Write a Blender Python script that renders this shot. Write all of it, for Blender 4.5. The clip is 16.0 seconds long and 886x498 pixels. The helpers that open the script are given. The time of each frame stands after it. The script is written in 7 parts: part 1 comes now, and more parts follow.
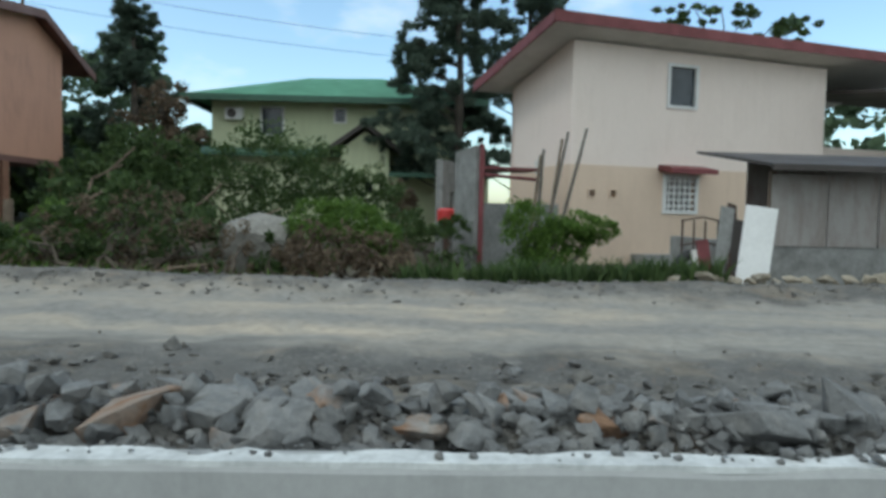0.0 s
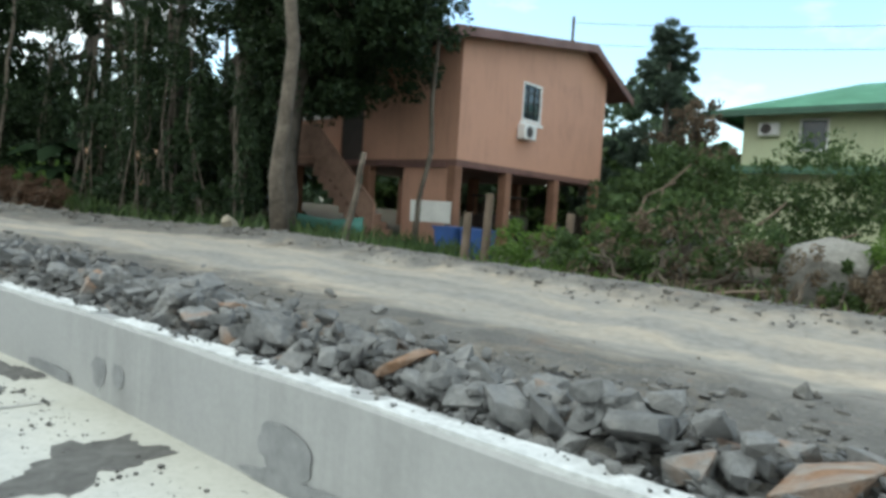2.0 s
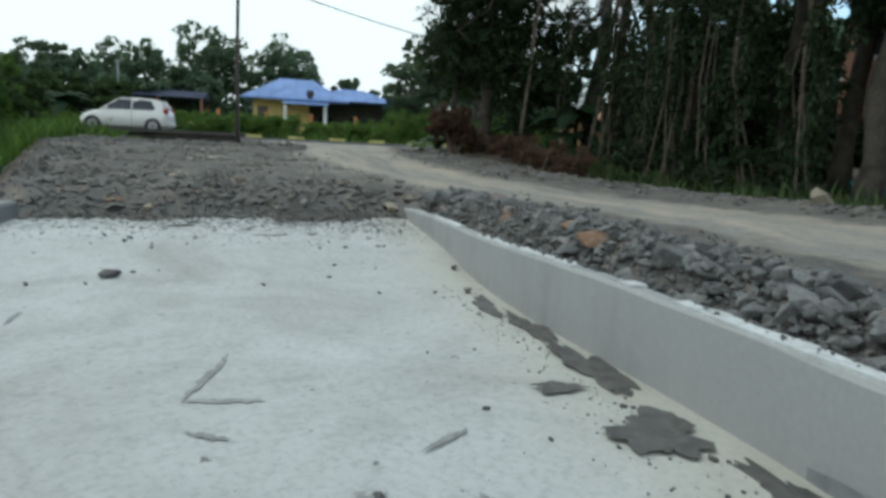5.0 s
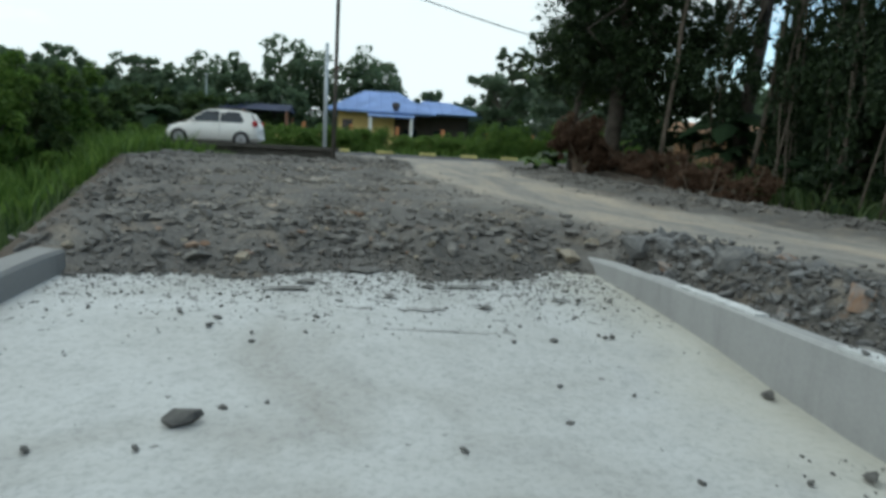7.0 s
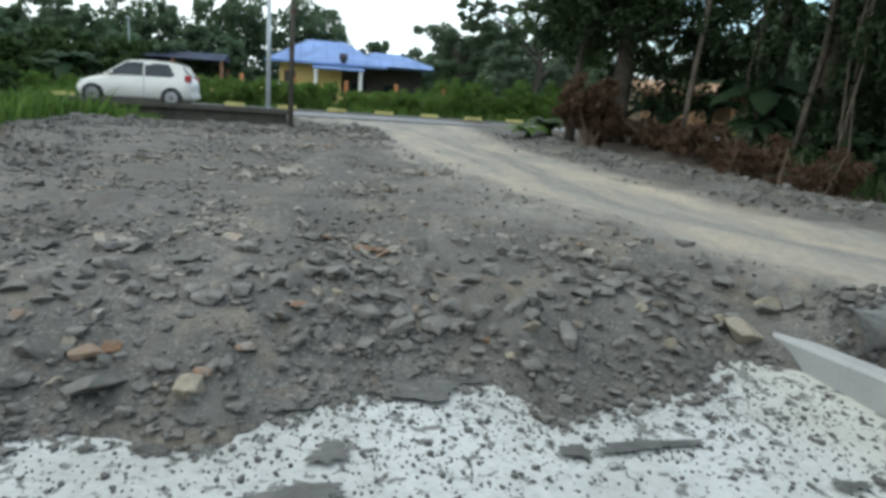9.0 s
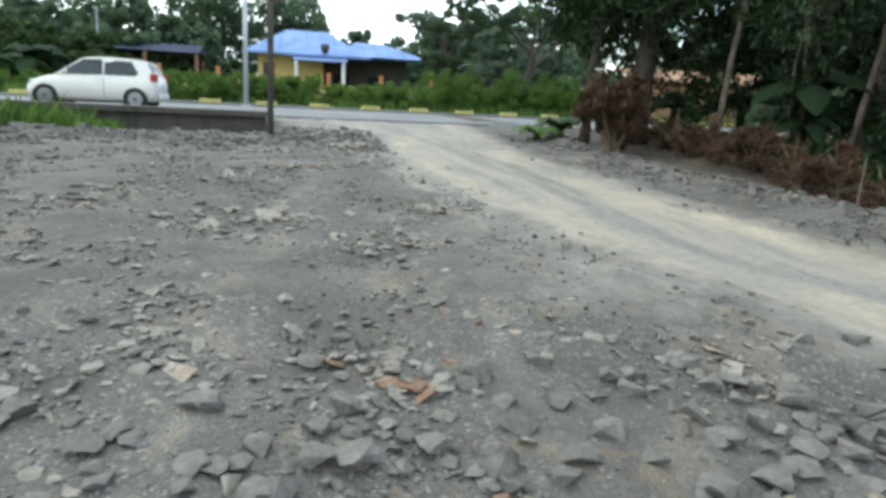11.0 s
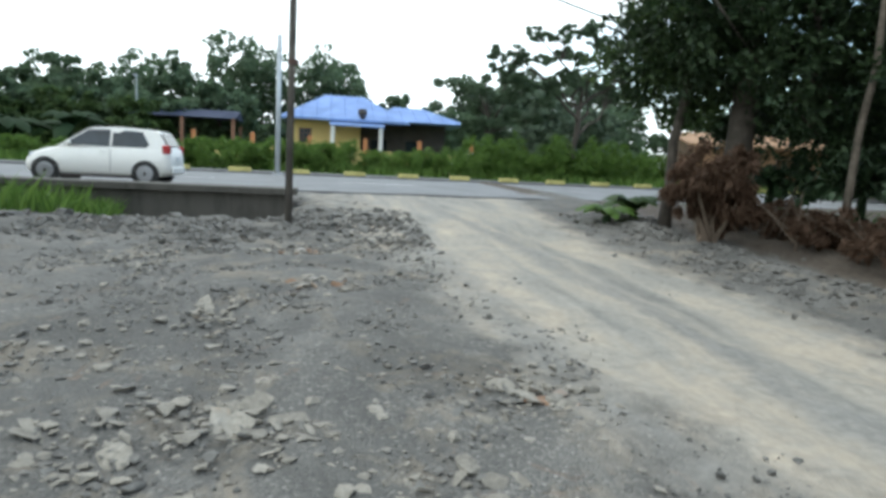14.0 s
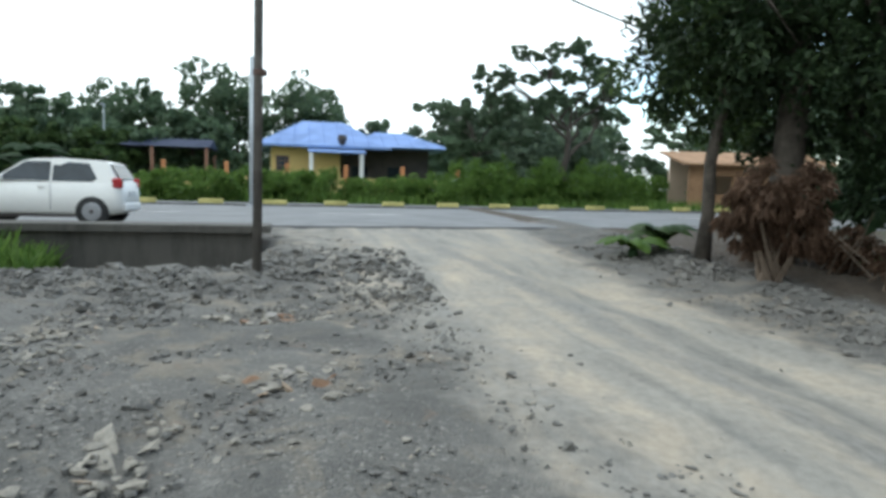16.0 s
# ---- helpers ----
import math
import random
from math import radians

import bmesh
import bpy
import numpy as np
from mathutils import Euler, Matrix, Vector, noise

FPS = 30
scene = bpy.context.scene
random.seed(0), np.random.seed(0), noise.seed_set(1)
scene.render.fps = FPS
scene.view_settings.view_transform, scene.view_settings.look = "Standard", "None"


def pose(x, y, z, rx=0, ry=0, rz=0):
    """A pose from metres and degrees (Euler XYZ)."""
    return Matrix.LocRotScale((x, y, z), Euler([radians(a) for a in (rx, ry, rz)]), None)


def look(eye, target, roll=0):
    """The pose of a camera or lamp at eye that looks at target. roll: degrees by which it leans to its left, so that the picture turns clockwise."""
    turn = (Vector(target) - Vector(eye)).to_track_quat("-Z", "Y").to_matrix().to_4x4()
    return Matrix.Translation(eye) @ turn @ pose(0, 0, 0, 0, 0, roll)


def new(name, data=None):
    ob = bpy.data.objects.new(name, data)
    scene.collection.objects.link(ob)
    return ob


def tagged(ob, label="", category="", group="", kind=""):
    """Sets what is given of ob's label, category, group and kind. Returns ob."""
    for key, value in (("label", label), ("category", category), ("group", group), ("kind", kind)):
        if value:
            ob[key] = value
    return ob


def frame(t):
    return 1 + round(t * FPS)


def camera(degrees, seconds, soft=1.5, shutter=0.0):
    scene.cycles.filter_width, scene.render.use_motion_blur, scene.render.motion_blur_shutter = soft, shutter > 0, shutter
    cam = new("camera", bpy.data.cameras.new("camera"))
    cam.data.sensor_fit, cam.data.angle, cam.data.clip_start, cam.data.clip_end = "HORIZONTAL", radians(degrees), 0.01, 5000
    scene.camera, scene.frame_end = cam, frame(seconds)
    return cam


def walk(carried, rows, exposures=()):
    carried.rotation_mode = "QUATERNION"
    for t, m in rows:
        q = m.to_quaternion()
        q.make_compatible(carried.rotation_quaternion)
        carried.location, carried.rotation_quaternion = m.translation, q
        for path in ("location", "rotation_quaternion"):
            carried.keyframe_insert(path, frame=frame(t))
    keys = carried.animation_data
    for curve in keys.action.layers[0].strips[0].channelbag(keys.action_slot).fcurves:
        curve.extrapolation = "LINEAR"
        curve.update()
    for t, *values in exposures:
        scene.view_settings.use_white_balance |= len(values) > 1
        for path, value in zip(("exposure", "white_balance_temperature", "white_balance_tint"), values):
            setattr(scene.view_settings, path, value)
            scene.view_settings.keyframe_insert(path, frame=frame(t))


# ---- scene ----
cam = camera(67.0, 16.0, soft=3.5)
PATH = [
    (0, (-0.455, 0.452, 1.129), (-0.406, 2.449, 1.017), 1.2),
    (0.5, (-0.563, 0.469, 1.127), (-0.983, 2.421, 1.012), 2.0),
    (1, (-0.688, 0.586, 1.123), (-1.479, 2.421, 1.036), 2.6),
    (1.5, (-0.817, 0.674, 1.126), (-1.78, 2.427, 1.07), 2.8),
    (2, (-1.111, 0.699, 1.095), (-2.388, 2.234, 0.982), 3.5),
    (2.5, (-1.411, 0.707, 1.08), (-2.935, 1.989, 0.891), 2.8),
    (3, (-1.805, 0.782, 1.087), (-3.557, 1.718, 0.86), 2.7),
    (3.5, (-2.235, 0.722, 1.055), (-4.071, 1.472, 0.794), 2.9),
    (4, (-2.693, 0.653, 1.069), (-4.552, 1.332, 0.777), 2.5),
    (4.2, (-2.914, 0.65, 1.067), (-4.812, 1.219, 0.799), 2.7),
    (6.3, (-5.519, 0.044, 1.088), (-7.465, 0.402, 0.797), 2.5),
    (6.5, (-5.837, 0.01, 1.111), (-7.799, 0.303, 0.854), 2.3),
    (7, (-6.643, -0.168, 1.124), (-8.611, 0.072, 0.856), 3.0),
    (7.5, (-7.346, -0.315, 1.13), (-9.308, -0.081, 0.821), 3.4),
    (8, (-8.171, -0.492, 1.182), (-10.124, -0.175, 0.891), 3.8),
    (8.5, (-8.853, -0.615, 1.256), (-10.771, -0.192, 0.876), 3.6),
    (9, (-9.594, -0.726, 1.388), (-11.509, -0.307, 0.995), 3.6),
    (9.5, (-10.2, -0.859, 1.504), (-12.114, -0.422, 1.124), 3.2),
    (9.7, (-10.483, -0.82, 1.539), (-12.393, -0.368, 1.156), 3.1),
    (11.8, (-11.82, -0.723, 1.688), (-13.717, -0.261, 1.256), 2.8),
    (12, (-11.993, -0.705, 1.719), (-13.896, -0.222, 1.34), 2.9),
    (12.5, (-12.437, -0.673, 1.805), (-14.372, -0.263, 1.506), 2.5),
    (13, (-12.886, -0.66, 1.834), (-14.833, -0.288, 1.567), 2.1),
    (13.5, (-13.313, -0.572, 1.85), (-15.265, -0.228, 1.584), 2.2),
    (14, (-13.786, -0.506, 1.877), (-15.736, -0.144, 1.623), 2.8),
    (14.5, (-14.249, -0.522, 1.861), (-16.19, -0.077, 1.676), 2.3),
    (15, (-14.765, -0.515, 1.891), (-16.715, -0.117, 1.693), 2.4),
    (15.5, (-15.176, -0.545, 1.892), (-17.12, -0.146, 1.644), 1.8),
    (16, (-15.631, -0.475, 1.93), (-17.579, -0.059, 1.75), 1.5),
]
SITE = 1.3  # metres per unit of the plan
EXPOSURES = [(0.0, -0.6, 5950, 0), (0.6, -0.22, 6200, 0), (1.5, -0.05, 6250, 0), (2.5, 0.08, 6150, 0), (3.0, -0.06, 6050, 0), (4.0, -0.55, 6050, 0), (7.0, -0.72, 6050, -1), (8.0, -0.58, 6050, 0), (9.0, -0.23, 6100, 2), (9.6, 0.08, 6100, 1), (12.0, 0.22, 6080, 3), (13.0, 0.15, 6080, 3), (14.5, 0.0, 6030, 3), (16.0, -0.05, 6030, 3)]
walk(cam, [(t, look(Vector(eye) * SITE, Vector(target) * SITE, roll)) for t, eye, target, roll in PATH], EXPOSURES)

# ---- world, sun, exposure ----
SUN_EL, SUN_AZ = radians(52), radians(-118)  # azimuth from +y towards +x
world = bpy.data.worlds.new("sky")
scene.world = world
world.use_nodes = True
wt = world.node_tree
wt.nodes.clear()
w_out = wt.nodes.new("ShaderNodeOutputWorld")
w_bg = wt.nodes.new("ShaderNodeBackground")
w_sky = wt.nodes.new("ShaderNodeTexSky")
w_sky.sky_type = "NISHITA"
w_sky.sun_disc = False
w_sky.sun_elevation, w_sky.sun_rotation = SUN_EL, SUN_AZ
w_sky.air_density, w_sky.dust_density, w_sky.ozone_density = 1.0, 1.2, 1.5
w_co = wt.nodes.new("ShaderNodeTexCoord")
w_map = wt.nodes.new("ShaderNodeMapping")
w_map.inputs["Scale"].default_value = (1.0, 1.0, 2.4)
w_n = wt.nodes.new("ShaderNodeTexNoise")
w_n.inputs["Scale"].default_value, w_n.inputs["Detail"].default_value, w_n.inputs["Roughness"].default_value = 2.3, 7.0, 0.55
w_sep = wt.nodes.new("ShaderNodeSeparateXYZ")
w_north = wt.nodes.new("ShaderNodeMath")
w_north.operation = "MAXIMUM"
w_north.inputs[1].default_value = 0.0
w_west = wt.nodes.new("ShaderNodeMath")
w_west.operation = "MULTIPLY_ADD"
w_west.inputs[1].default_value, w_west.inputs[2].default_value = -0.36, 0.37
w_add = wt.nodes.new("ShaderNodeMath")
w_add.operation = "ADD"
w_ramp = wt.nodes.new("ShaderNodeValToRGB")
w_ramp.color_ramp.elements[0].position, w_ramp.color_ramp.elements[1].position = 0.6, 0.8
w_mul = wt.nodes.new("ShaderNodeMix")
w_mul.data_type = "RGBA"
w_mul.blend_type = "MULTIPLY"
w_mul.inputs["Factor"].default_value = 1.0
w_mul.inputs["B"].default_value = (0.37, 0.36, 0.325, 1)
w_mix = wt.nodes.new("ShaderNodeMix")
w_mix.data_type = "RGBA"
w_mix.inputs["B"].default_value = (1.65, 1.7, 1.72, 1)
wt.links.new(w_co.outputs["Generated"], w_map.inputs["Vector"])
wt.links.new(w_map.outputs[0], w_n.inputs["Vector"])
wt.links.new(w_co.outputs["Generated"], w_sep.inputs[0])
wt.links.new(w_sep.outputs["Y"], w_north.inputs[0])
wt.links.new(w_north.outputs[0], w_west.inputs[0])
wt.links.new(w_west.outputs[0], w_add.inputs[0])
wt.links.new(w_n.outputs["Fac"], w_add.inputs[1])
wt.links.new(w_add.outputs[0], w_ramp.inputs["Fac"])
wt.links.new(w_sky.outputs[0], w_mul.inputs["A"])
wt.links.new(w_ramp.outputs["Color"], w_mix.inputs["Factor"])
wt.links.new(w_mul.outputs["Result"], w_mix.inputs["A"])
wt.links.new(w_mix.outputs["Result"], w_bg.inputs["Color"])
w_bg.inputs["Strength"].default_value = 1.0
wt.links.new(w_bg.outputs[0], w_out.inputs["Surface"])
sun_data = bpy.data.lights.new("sun", "SUN")
sun_data.energy, sun_data.angle, sun_data.color = 0.9, radians(14), (1.0, 0.96, 0.9)
sun = new("sun", sun_data)
SUN_DIR = Vector((math.sin(SUN_AZ) * math.cos(SUN_EL), math.cos(SUN_AZ) * math.cos(SUN_EL), math.sin(SUN_EL)))
sun.matrix_world = look(SUN_DIR * 60, (0, 0, 0))

# ---- materials ----
def node_material(name):
    m = bpy.data.materials.new(name)
    m.use_nodes = True
    nt = m.node_tree
    return m, nt, nt.nodes["Principled BSDF"]


def noise_node(nt, scale, detail=4.0, rough=0.55, vec=None, dist=0.0):
    n = nt.nodes.new("ShaderNodeTexNoise")
    n.inputs["Scale"].default_value, n.inputs["Detail"].default_value = scale, detail
    n.inputs["Roughness"].default_value, n.inputs["Distortion"].default_value = rough, dist
    if vec is not None:
        nt.links.new(vec, n.inputs["Vector"])
    return n.outputs["Fac"]


def ramp_node(nt, fac, stops):
    r = nt.nodes.new("ShaderNodeValToRGB")
    el = r.color_ramp.elements
    while len(el) < len(stops):
        el.new(0.5)
    for e, (p, c) in zip(el, stops):
        e.position, e.color = p, (*c, 1) if len(c) == 3 else c
    nt.links.new(fac, r.inputs["Fac"])
    return r.outputs["Color"]


def mix_node(nt, fac, a, b, blend="MIX"):
    m = nt.nodes.new("ShaderNodeMix")
    m.data_type, m.blend_type = "RGBA", blend
    for sock, v in ((m.inputs["Factor"], fac), (m.inputs["A"], a), (m.inputs["B"], b)):
        if isinstance(v, (int, float)):
            sock.default_value = v
        elif isinstance(v, tuple):
            sock.default_value = (*v, 1)
        else:
            nt.links.new(v, sock)
    return m.outputs["Result"]


def math_node(nt, op, a, b=0.0, clamp=False):
    m = nt.nodes.new("ShaderNodeMath")
    m.operation, m.use_clamp = op, clamp
    for sock, v in ((m.inputs[0], a), (m.inputs[1], b)):
        if isinstance(v, (int, float)):
            sock.default_value = v
        else:
            nt.links.new(v, sock)
    return m.outputs[0]


def bump_node(nt, bsdf, height, strength, dist=0.02):
    b = nt.nodes.new("ShaderNodeBump")
    b.inputs["Strength"].default_value, b.inputs["Distance"].default_value = strength, dist
    nt.links.new(height, b.inputs["Height"])
    nt.links.new(b.outputs[0], bsdf.inputs["Normal"])


def grey(v):
    return (v, v, v)


def shade(c, k):
    return tuple(min(1.0, max(0.0, v * k)) for v in c)


def plain(name, col, rough=0.7, metal=0.0, var=0.25, grain=18.0, stain=1.2, bump=0.15, spread=0.0):
    """Painted, plastered or mineral surface: fine grain, broad stains, slight relief."""
    m, nt, b = node_material(name)
    pos = nt.nodes.new("ShaderNodeNewGeometry").outputs["Position"]
    fine = noise_node(nt, grain, 5.0, 0.6, pos)
    broad = noise_node(nt, stain, 4.0, 0.6, pos, 0.4)
    c1 = ramp_node(nt, fine, [(0.3, shade(col, 1 - var * 0.5)), (0.7, shade(col, 1 + var * 0.35))])
    c2 = ramp_node(nt, broad, [(0.32, grey(1 - var)), (0.62, grey(1.0))])
    c = mix_node(nt, 1.0, c1, c2, "MULTIPLY")
    if spread:
        info = nt.nodes.new("ShaderNodeObjectInfo").outputs["Random"]
        c = mix_node(nt, 1.0, c, ramp_node(nt, info, [(0.0, grey(1 - spread)), (1.0, grey(1.0))]), "MULTIPLY")
    nt.links.new(c, b.inputs["Base Color"])
    r = ramp_node(nt, broad, [(0.3, grey(min(1, rough + 0.1))), (0.7, grey(max(0.05, rough - 0.08)))])
    nt.links.new(r, b.inputs["Roughness"])
    b.inputs["Metallic"].default_value = metal
    bump_node(nt, b, fine, bump, 0.01)
    return m


def streaked(name, col, dirt, amount=0.5, rough=0.8, run=0.45):
    """Wall paint with rain streaks and damp."""
    m, nt, b = node_material(name)
    pos = nt.nodes.new("ShaderNodeNewGeometry").outputs["Position"]
    mp = nt.nodes.new("ShaderNodeMapping")
    mp.inputs["Scale"].default_value = (3.0, 3.0, run)
    nt.links.new(pos, mp.inputs["Vector"])
    s = noise_node(nt, 1.6, 5.0, 0.65, mp.outputs[0], 0.3)
    broad = noise_node(nt, 0.7, 4.0, 0.6, pos, 0.5)
    fine = noise_node(nt, 30.0, 4.0, 0.6, pos)
    k = ramp_node(nt, math_node(nt, "MULTIPLY", s, broad), [(0.22, grey(0.0)), (0.45, grey(amount))])
    c = mix_node(nt, k, col, dirt)
    c = mix_node(nt, 1.0, c, ramp_node(nt, fine, [(0.3, grey(0.9)), (0.7, grey(1.0))]), "MULTIPLY")
    nt.links.new(c, b.inputs["Base Color"])
    b.inputs["Roughness"].default_value = rough
    bump_node(nt, b, fine, 0.12, 0.008)
    return m


def leafy(name, dark, light, rough=0.5, thin=0.38):
    m, nt, b = node_material(name)
    geo = nt.nodes.new("ShaderNodeNewGeometry")
    broad = noise_node(nt, 1.1, 3.0, 0.6, geo.outputs["Position"])
    mixv = math_node(nt, "ADD", math_node(nt, "MULTIPLY", geo.outputs["Random Per Island"], 0.6), math_node(nt, "MULTIPLY", broad, 0.4))
    c = ramp_node(nt, mixv, [(0.15, dark), (0.8, light)])
    nt.links.new(c, b.inputs["Base Color"])
    b.inputs["Roughness"].default_value = rough
    b.inputs["Specular IOR Level"].default_value = 0.2
    t = nt.nodes.new("ShaderNodeBsdfTranslucent")
    nt.links.new(c, t.inputs["Color"])
    mx = nt.nodes.new("ShaderNodeMixShader")
    mx.inputs[0].default_value = thin
    nt.links.new(b.outputs[0], mx.inputs[1])
    nt.links.new(t.outputs[0], mx.inputs[2])
    nt.links.new(mx.outputs[0], nt.nodes["Material Output"].inputs["Surface"])
    return m


def rocky(name, col, rust, rust_at, spread=0.45):
    m, nt, b = node_material(name)
    tc = nt.nodes.new("ShaderNodeTexCoord").outputs["Object"]
    info = nt.nodes.new("ShaderNodeObjectInfo").outputs["Random"]
    geo = nt.nodes.new("ShaderNodeNewGeometry")
    fine = noise_node(nt, 26.0, 6.0, 0.65, geo.outputs["Position"])
    broad = noise_node(nt, 3.2, 4.0, 0.6, geo.outputs["Position"], 0.6)
    c = ramp_node(nt, fine, [(0.28, shade(col, 0.7)), (0.55, col), (0.78, shade(col, 1.35))])
    tone = math_node(nt, "ADD", math_node(nt, "MULTIPLY", info, 0.5), math_node(nt, "MULTIPLY", geo.outputs["Random Per Island"], 0.5))
    c = mix_node(nt, 1.0, c, ramp_node(nt, tone, [(0.1, grey(1 - spread)), (0.85, grey(1.0))]), "MULTIPLY")
    k = math_node(nt, "ADD", math_node(nt, "MULTIPLY", tone, 0.55), math_node(nt, "MULTIPLY", broad, 0.6))
    c = mix_node(nt, ramp_node(nt, k, [(rust_at, grey(0.0)), (rust_at + 0.1, grey(0.85))]), c, rust)
    dust = noise_node(nt, 7.0, 4.0, 0.6, geo.outputs["Position"])
    c = mix_node(nt, ramp_node(nt, dust, [(0.5, grey(0.0)), (0.75, grey(0.45))]), c, (0.36, 0.34, 0.31))
    nt.links.new(c, b.inputs["Base Color"])
    b.inputs["Roughness"].default_value = 0.85
    chip = nt.nodes.new("ShaderNodeTexVoronoi")
    chip.inputs["Scale"].default_value = 11.0
    nt.links.new(geo.outputs["Position"], chip.inputs["Vector"])
    bump_node(nt, b, math_node(nt, "ADD", fine, math_node(nt, "MULTIPLY", chip.outputs["Distance"], 0.9)), 0.75, 0.03)
    return m


def glassy(name, col=(0.03, 0.04, 0.05), rough=0.06):
    m, nt, b = node_material(name)
    pos = nt.nodes.new("ShaderNodeNewGeometry").outputs["Position"]
    n = noise_node(nt, 3.0, 2.0, 0.5, pos)
    nt.links.new(ramp_node(nt, n, [(0.3, shade(col, 0.7)), (0.7, shade(col, 1.3))]), b.inputs["Base Color"])
    b.inputs["Roughness"].default_value = rough
    b.inputs["IOR"].default_value = 1.5
    return m


def ground_material():
    m, nt, b = node_material("earth_and_gravel")
    pos = nt.nodes.new("ShaderNodeNewGeometry").outputs["Position"]

    def attr(n):
        a = nt.nodes.new("ShaderNodeAttribute")
        a.attribute_name = n
        return a.outputs["Fac"]

    wob = noise_node(nt, 2.2, 5.0, 0.6, pos)
    wob2 = noise_node(nt, 9.0, 4.0, 0.6, pos)
    jitter = math_node(nt, "ADD", math_node(nt, "MULTIPLY", math_node(nt, "SUBTRACT", wob, 0.5), 1.5), math_node(nt, "MULTIPLY", math_node(nt, "SUBTRACT", wob2, 0.5), 0.35))

    def mask(n):
        return ramp_node(nt, math_node(nt, "ADD", attr(n), jitter), [(0.2, grey(0.0)), (0.8, grey(1.0))])

    fine = noise_node(nt, 45.0, 6.0, 0.7, pos)
    mid = noise_node(nt, 12.0, 5.0, 0.65, pos)
    broad = noise_node(nt, 0.9, 5.0, 0.6, pos, 0.6)
    vor = nt.nodes.new("ShaderNodeTexVoronoi")
    vor.inputs["Scale"].default_value = 48.0
    nt.links.new(pos, vor.inputs["Vector"])
    vsep = nt.nodes.new("ShaderNodeSeparateColor")
    nt.links.new(vor.outputs["Color"], vsep.inputs[0])
    pebble = ramp_node(nt, vsep.outputs[0], [(0.0, (0.1, 0.095, 0.088)), (0.6, (0.145, 0.138, 0.127)), (0.9, (0.2, 0.188, 0.168)), (1.0, (0.36, 0.34, 0.31))])
    grv = mix_node(nt, ramp_node(nt, broad, [(0.38, grey(0.25)), (0.62, grey(0.85))]), pebble, ramp_node(nt, fine, [(0.3, (0.108, 0.103, 0.096)), (0.75, (0.185, 0.176, 0.16))]))
    tan = noise_node(nt, 1.6, 5.0, 0.65, pos, 0.8)
    grv = mix_node(nt, ramp_node(nt, tan, [(0.52, grey(0.0)), (0.64, grey(0.6))]), grv, ramp_node(nt, mid, [(0.3, (0.19, 0.155, 0.115)), (0.7, (0.34, 0.29, 0.22))]))
    patch = noise_node(nt, 0.75, 6.0, 0.68, pos, 1.2)
    grv = mix_node(nt, 1.0, grv, ramp_node(nt, patch, [(0.34, grey(0.62)), (0.5, grey(0.84)), (0.68, grey(1.12))]), "MULTIPLY")
    rusty = noise_node(nt, 2.6, 5.0, 0.7, pos, 1.0)
    grv = mix_node(nt, ramp_node(nt, rusty, [(0.6, grey(0.0)), (0.7, grey(0.55))]), grv, (0.21, 0.14, 0.095))
    # dusty wheel-worn track, streaked along its run
    mp = nt.nodes.new("ShaderNodeMapping")
    mp.inputs["Scale"].default_value = (0.25, 1.7, 1.0)
    nt.links.new(pos, mp.inputs["Vector"])
    run = noise_node(nt, 1.0, 5.0, 0.55, mp.outputs[0], 0.3)
    trk = ramp_node(nt, run, [(0.3, (0.18, 0.172, 0.158)), (0.44, (0.3, 0.276, 0.24)), (0.58, (0.39, 0.336, 0.268)), (0.74, (0.475, 0.4, 0.31))])
    trk = mix_node(nt, 1.0, trk, ramp_node(nt, mid, [(0.3, grey(0.78)), (0.65, grey(1.0))]), "MULTIPLY")
    trk = mix_node(nt, ramp_node(nt, tan, [(0.4, grey(0.65)), (0.57, grey(0.0))]), trk, ramp_node(nt, mid, [(0.3, (0.2, 0.19, 0.17)), (0.7, (0.32, 0.3, 0.265))]))
    rut = mask("rut")
    trk = mix_node(nt, math_node(nt, "MULTIPLY", rut, 0.78), trk, ramp_node(nt, mid, [(0.3, (0.15, 0.145, 0.135)), (0.7, (0.25, 0.24, 0.225))]))
    soil = ramp_node(nt, mid, [(0.3, (0.05, 0.038, 0.029)), (0.7, (0.115, 0.09, 0.067))])
    grass = ramp_node(nt, fine, [(0.3, (0.03, 0.055, 0.018)), (0.7, (0.085, 0.125, 0.04))])
    c = mix_node(nt, mask("grs"), soil, grass)
    c = mix_node(nt, mask("grv"), c, grv)
    c = mix_node(nt, mask("trk"), c, trk)
    nt.links.new(c, b.inputs["Base Color"])
    b.inputs["Roughness"].default_value = 0.92
    h = math_node(nt, "ADD", math_node(nt, "MULTIPLY", fine, 0.5), math_node(nt, "MULTIPLY", vor.outputs["Distance"], -0.7))
    h = math_node(nt, "MULTIPLY", h, math_node(nt, "SUBTRACT", 1.0, math_node(nt, "MULTIPLY", mask("trk"), 0.8)))
    bump_node(nt, b, h, 0.6, 0.04)
    return m


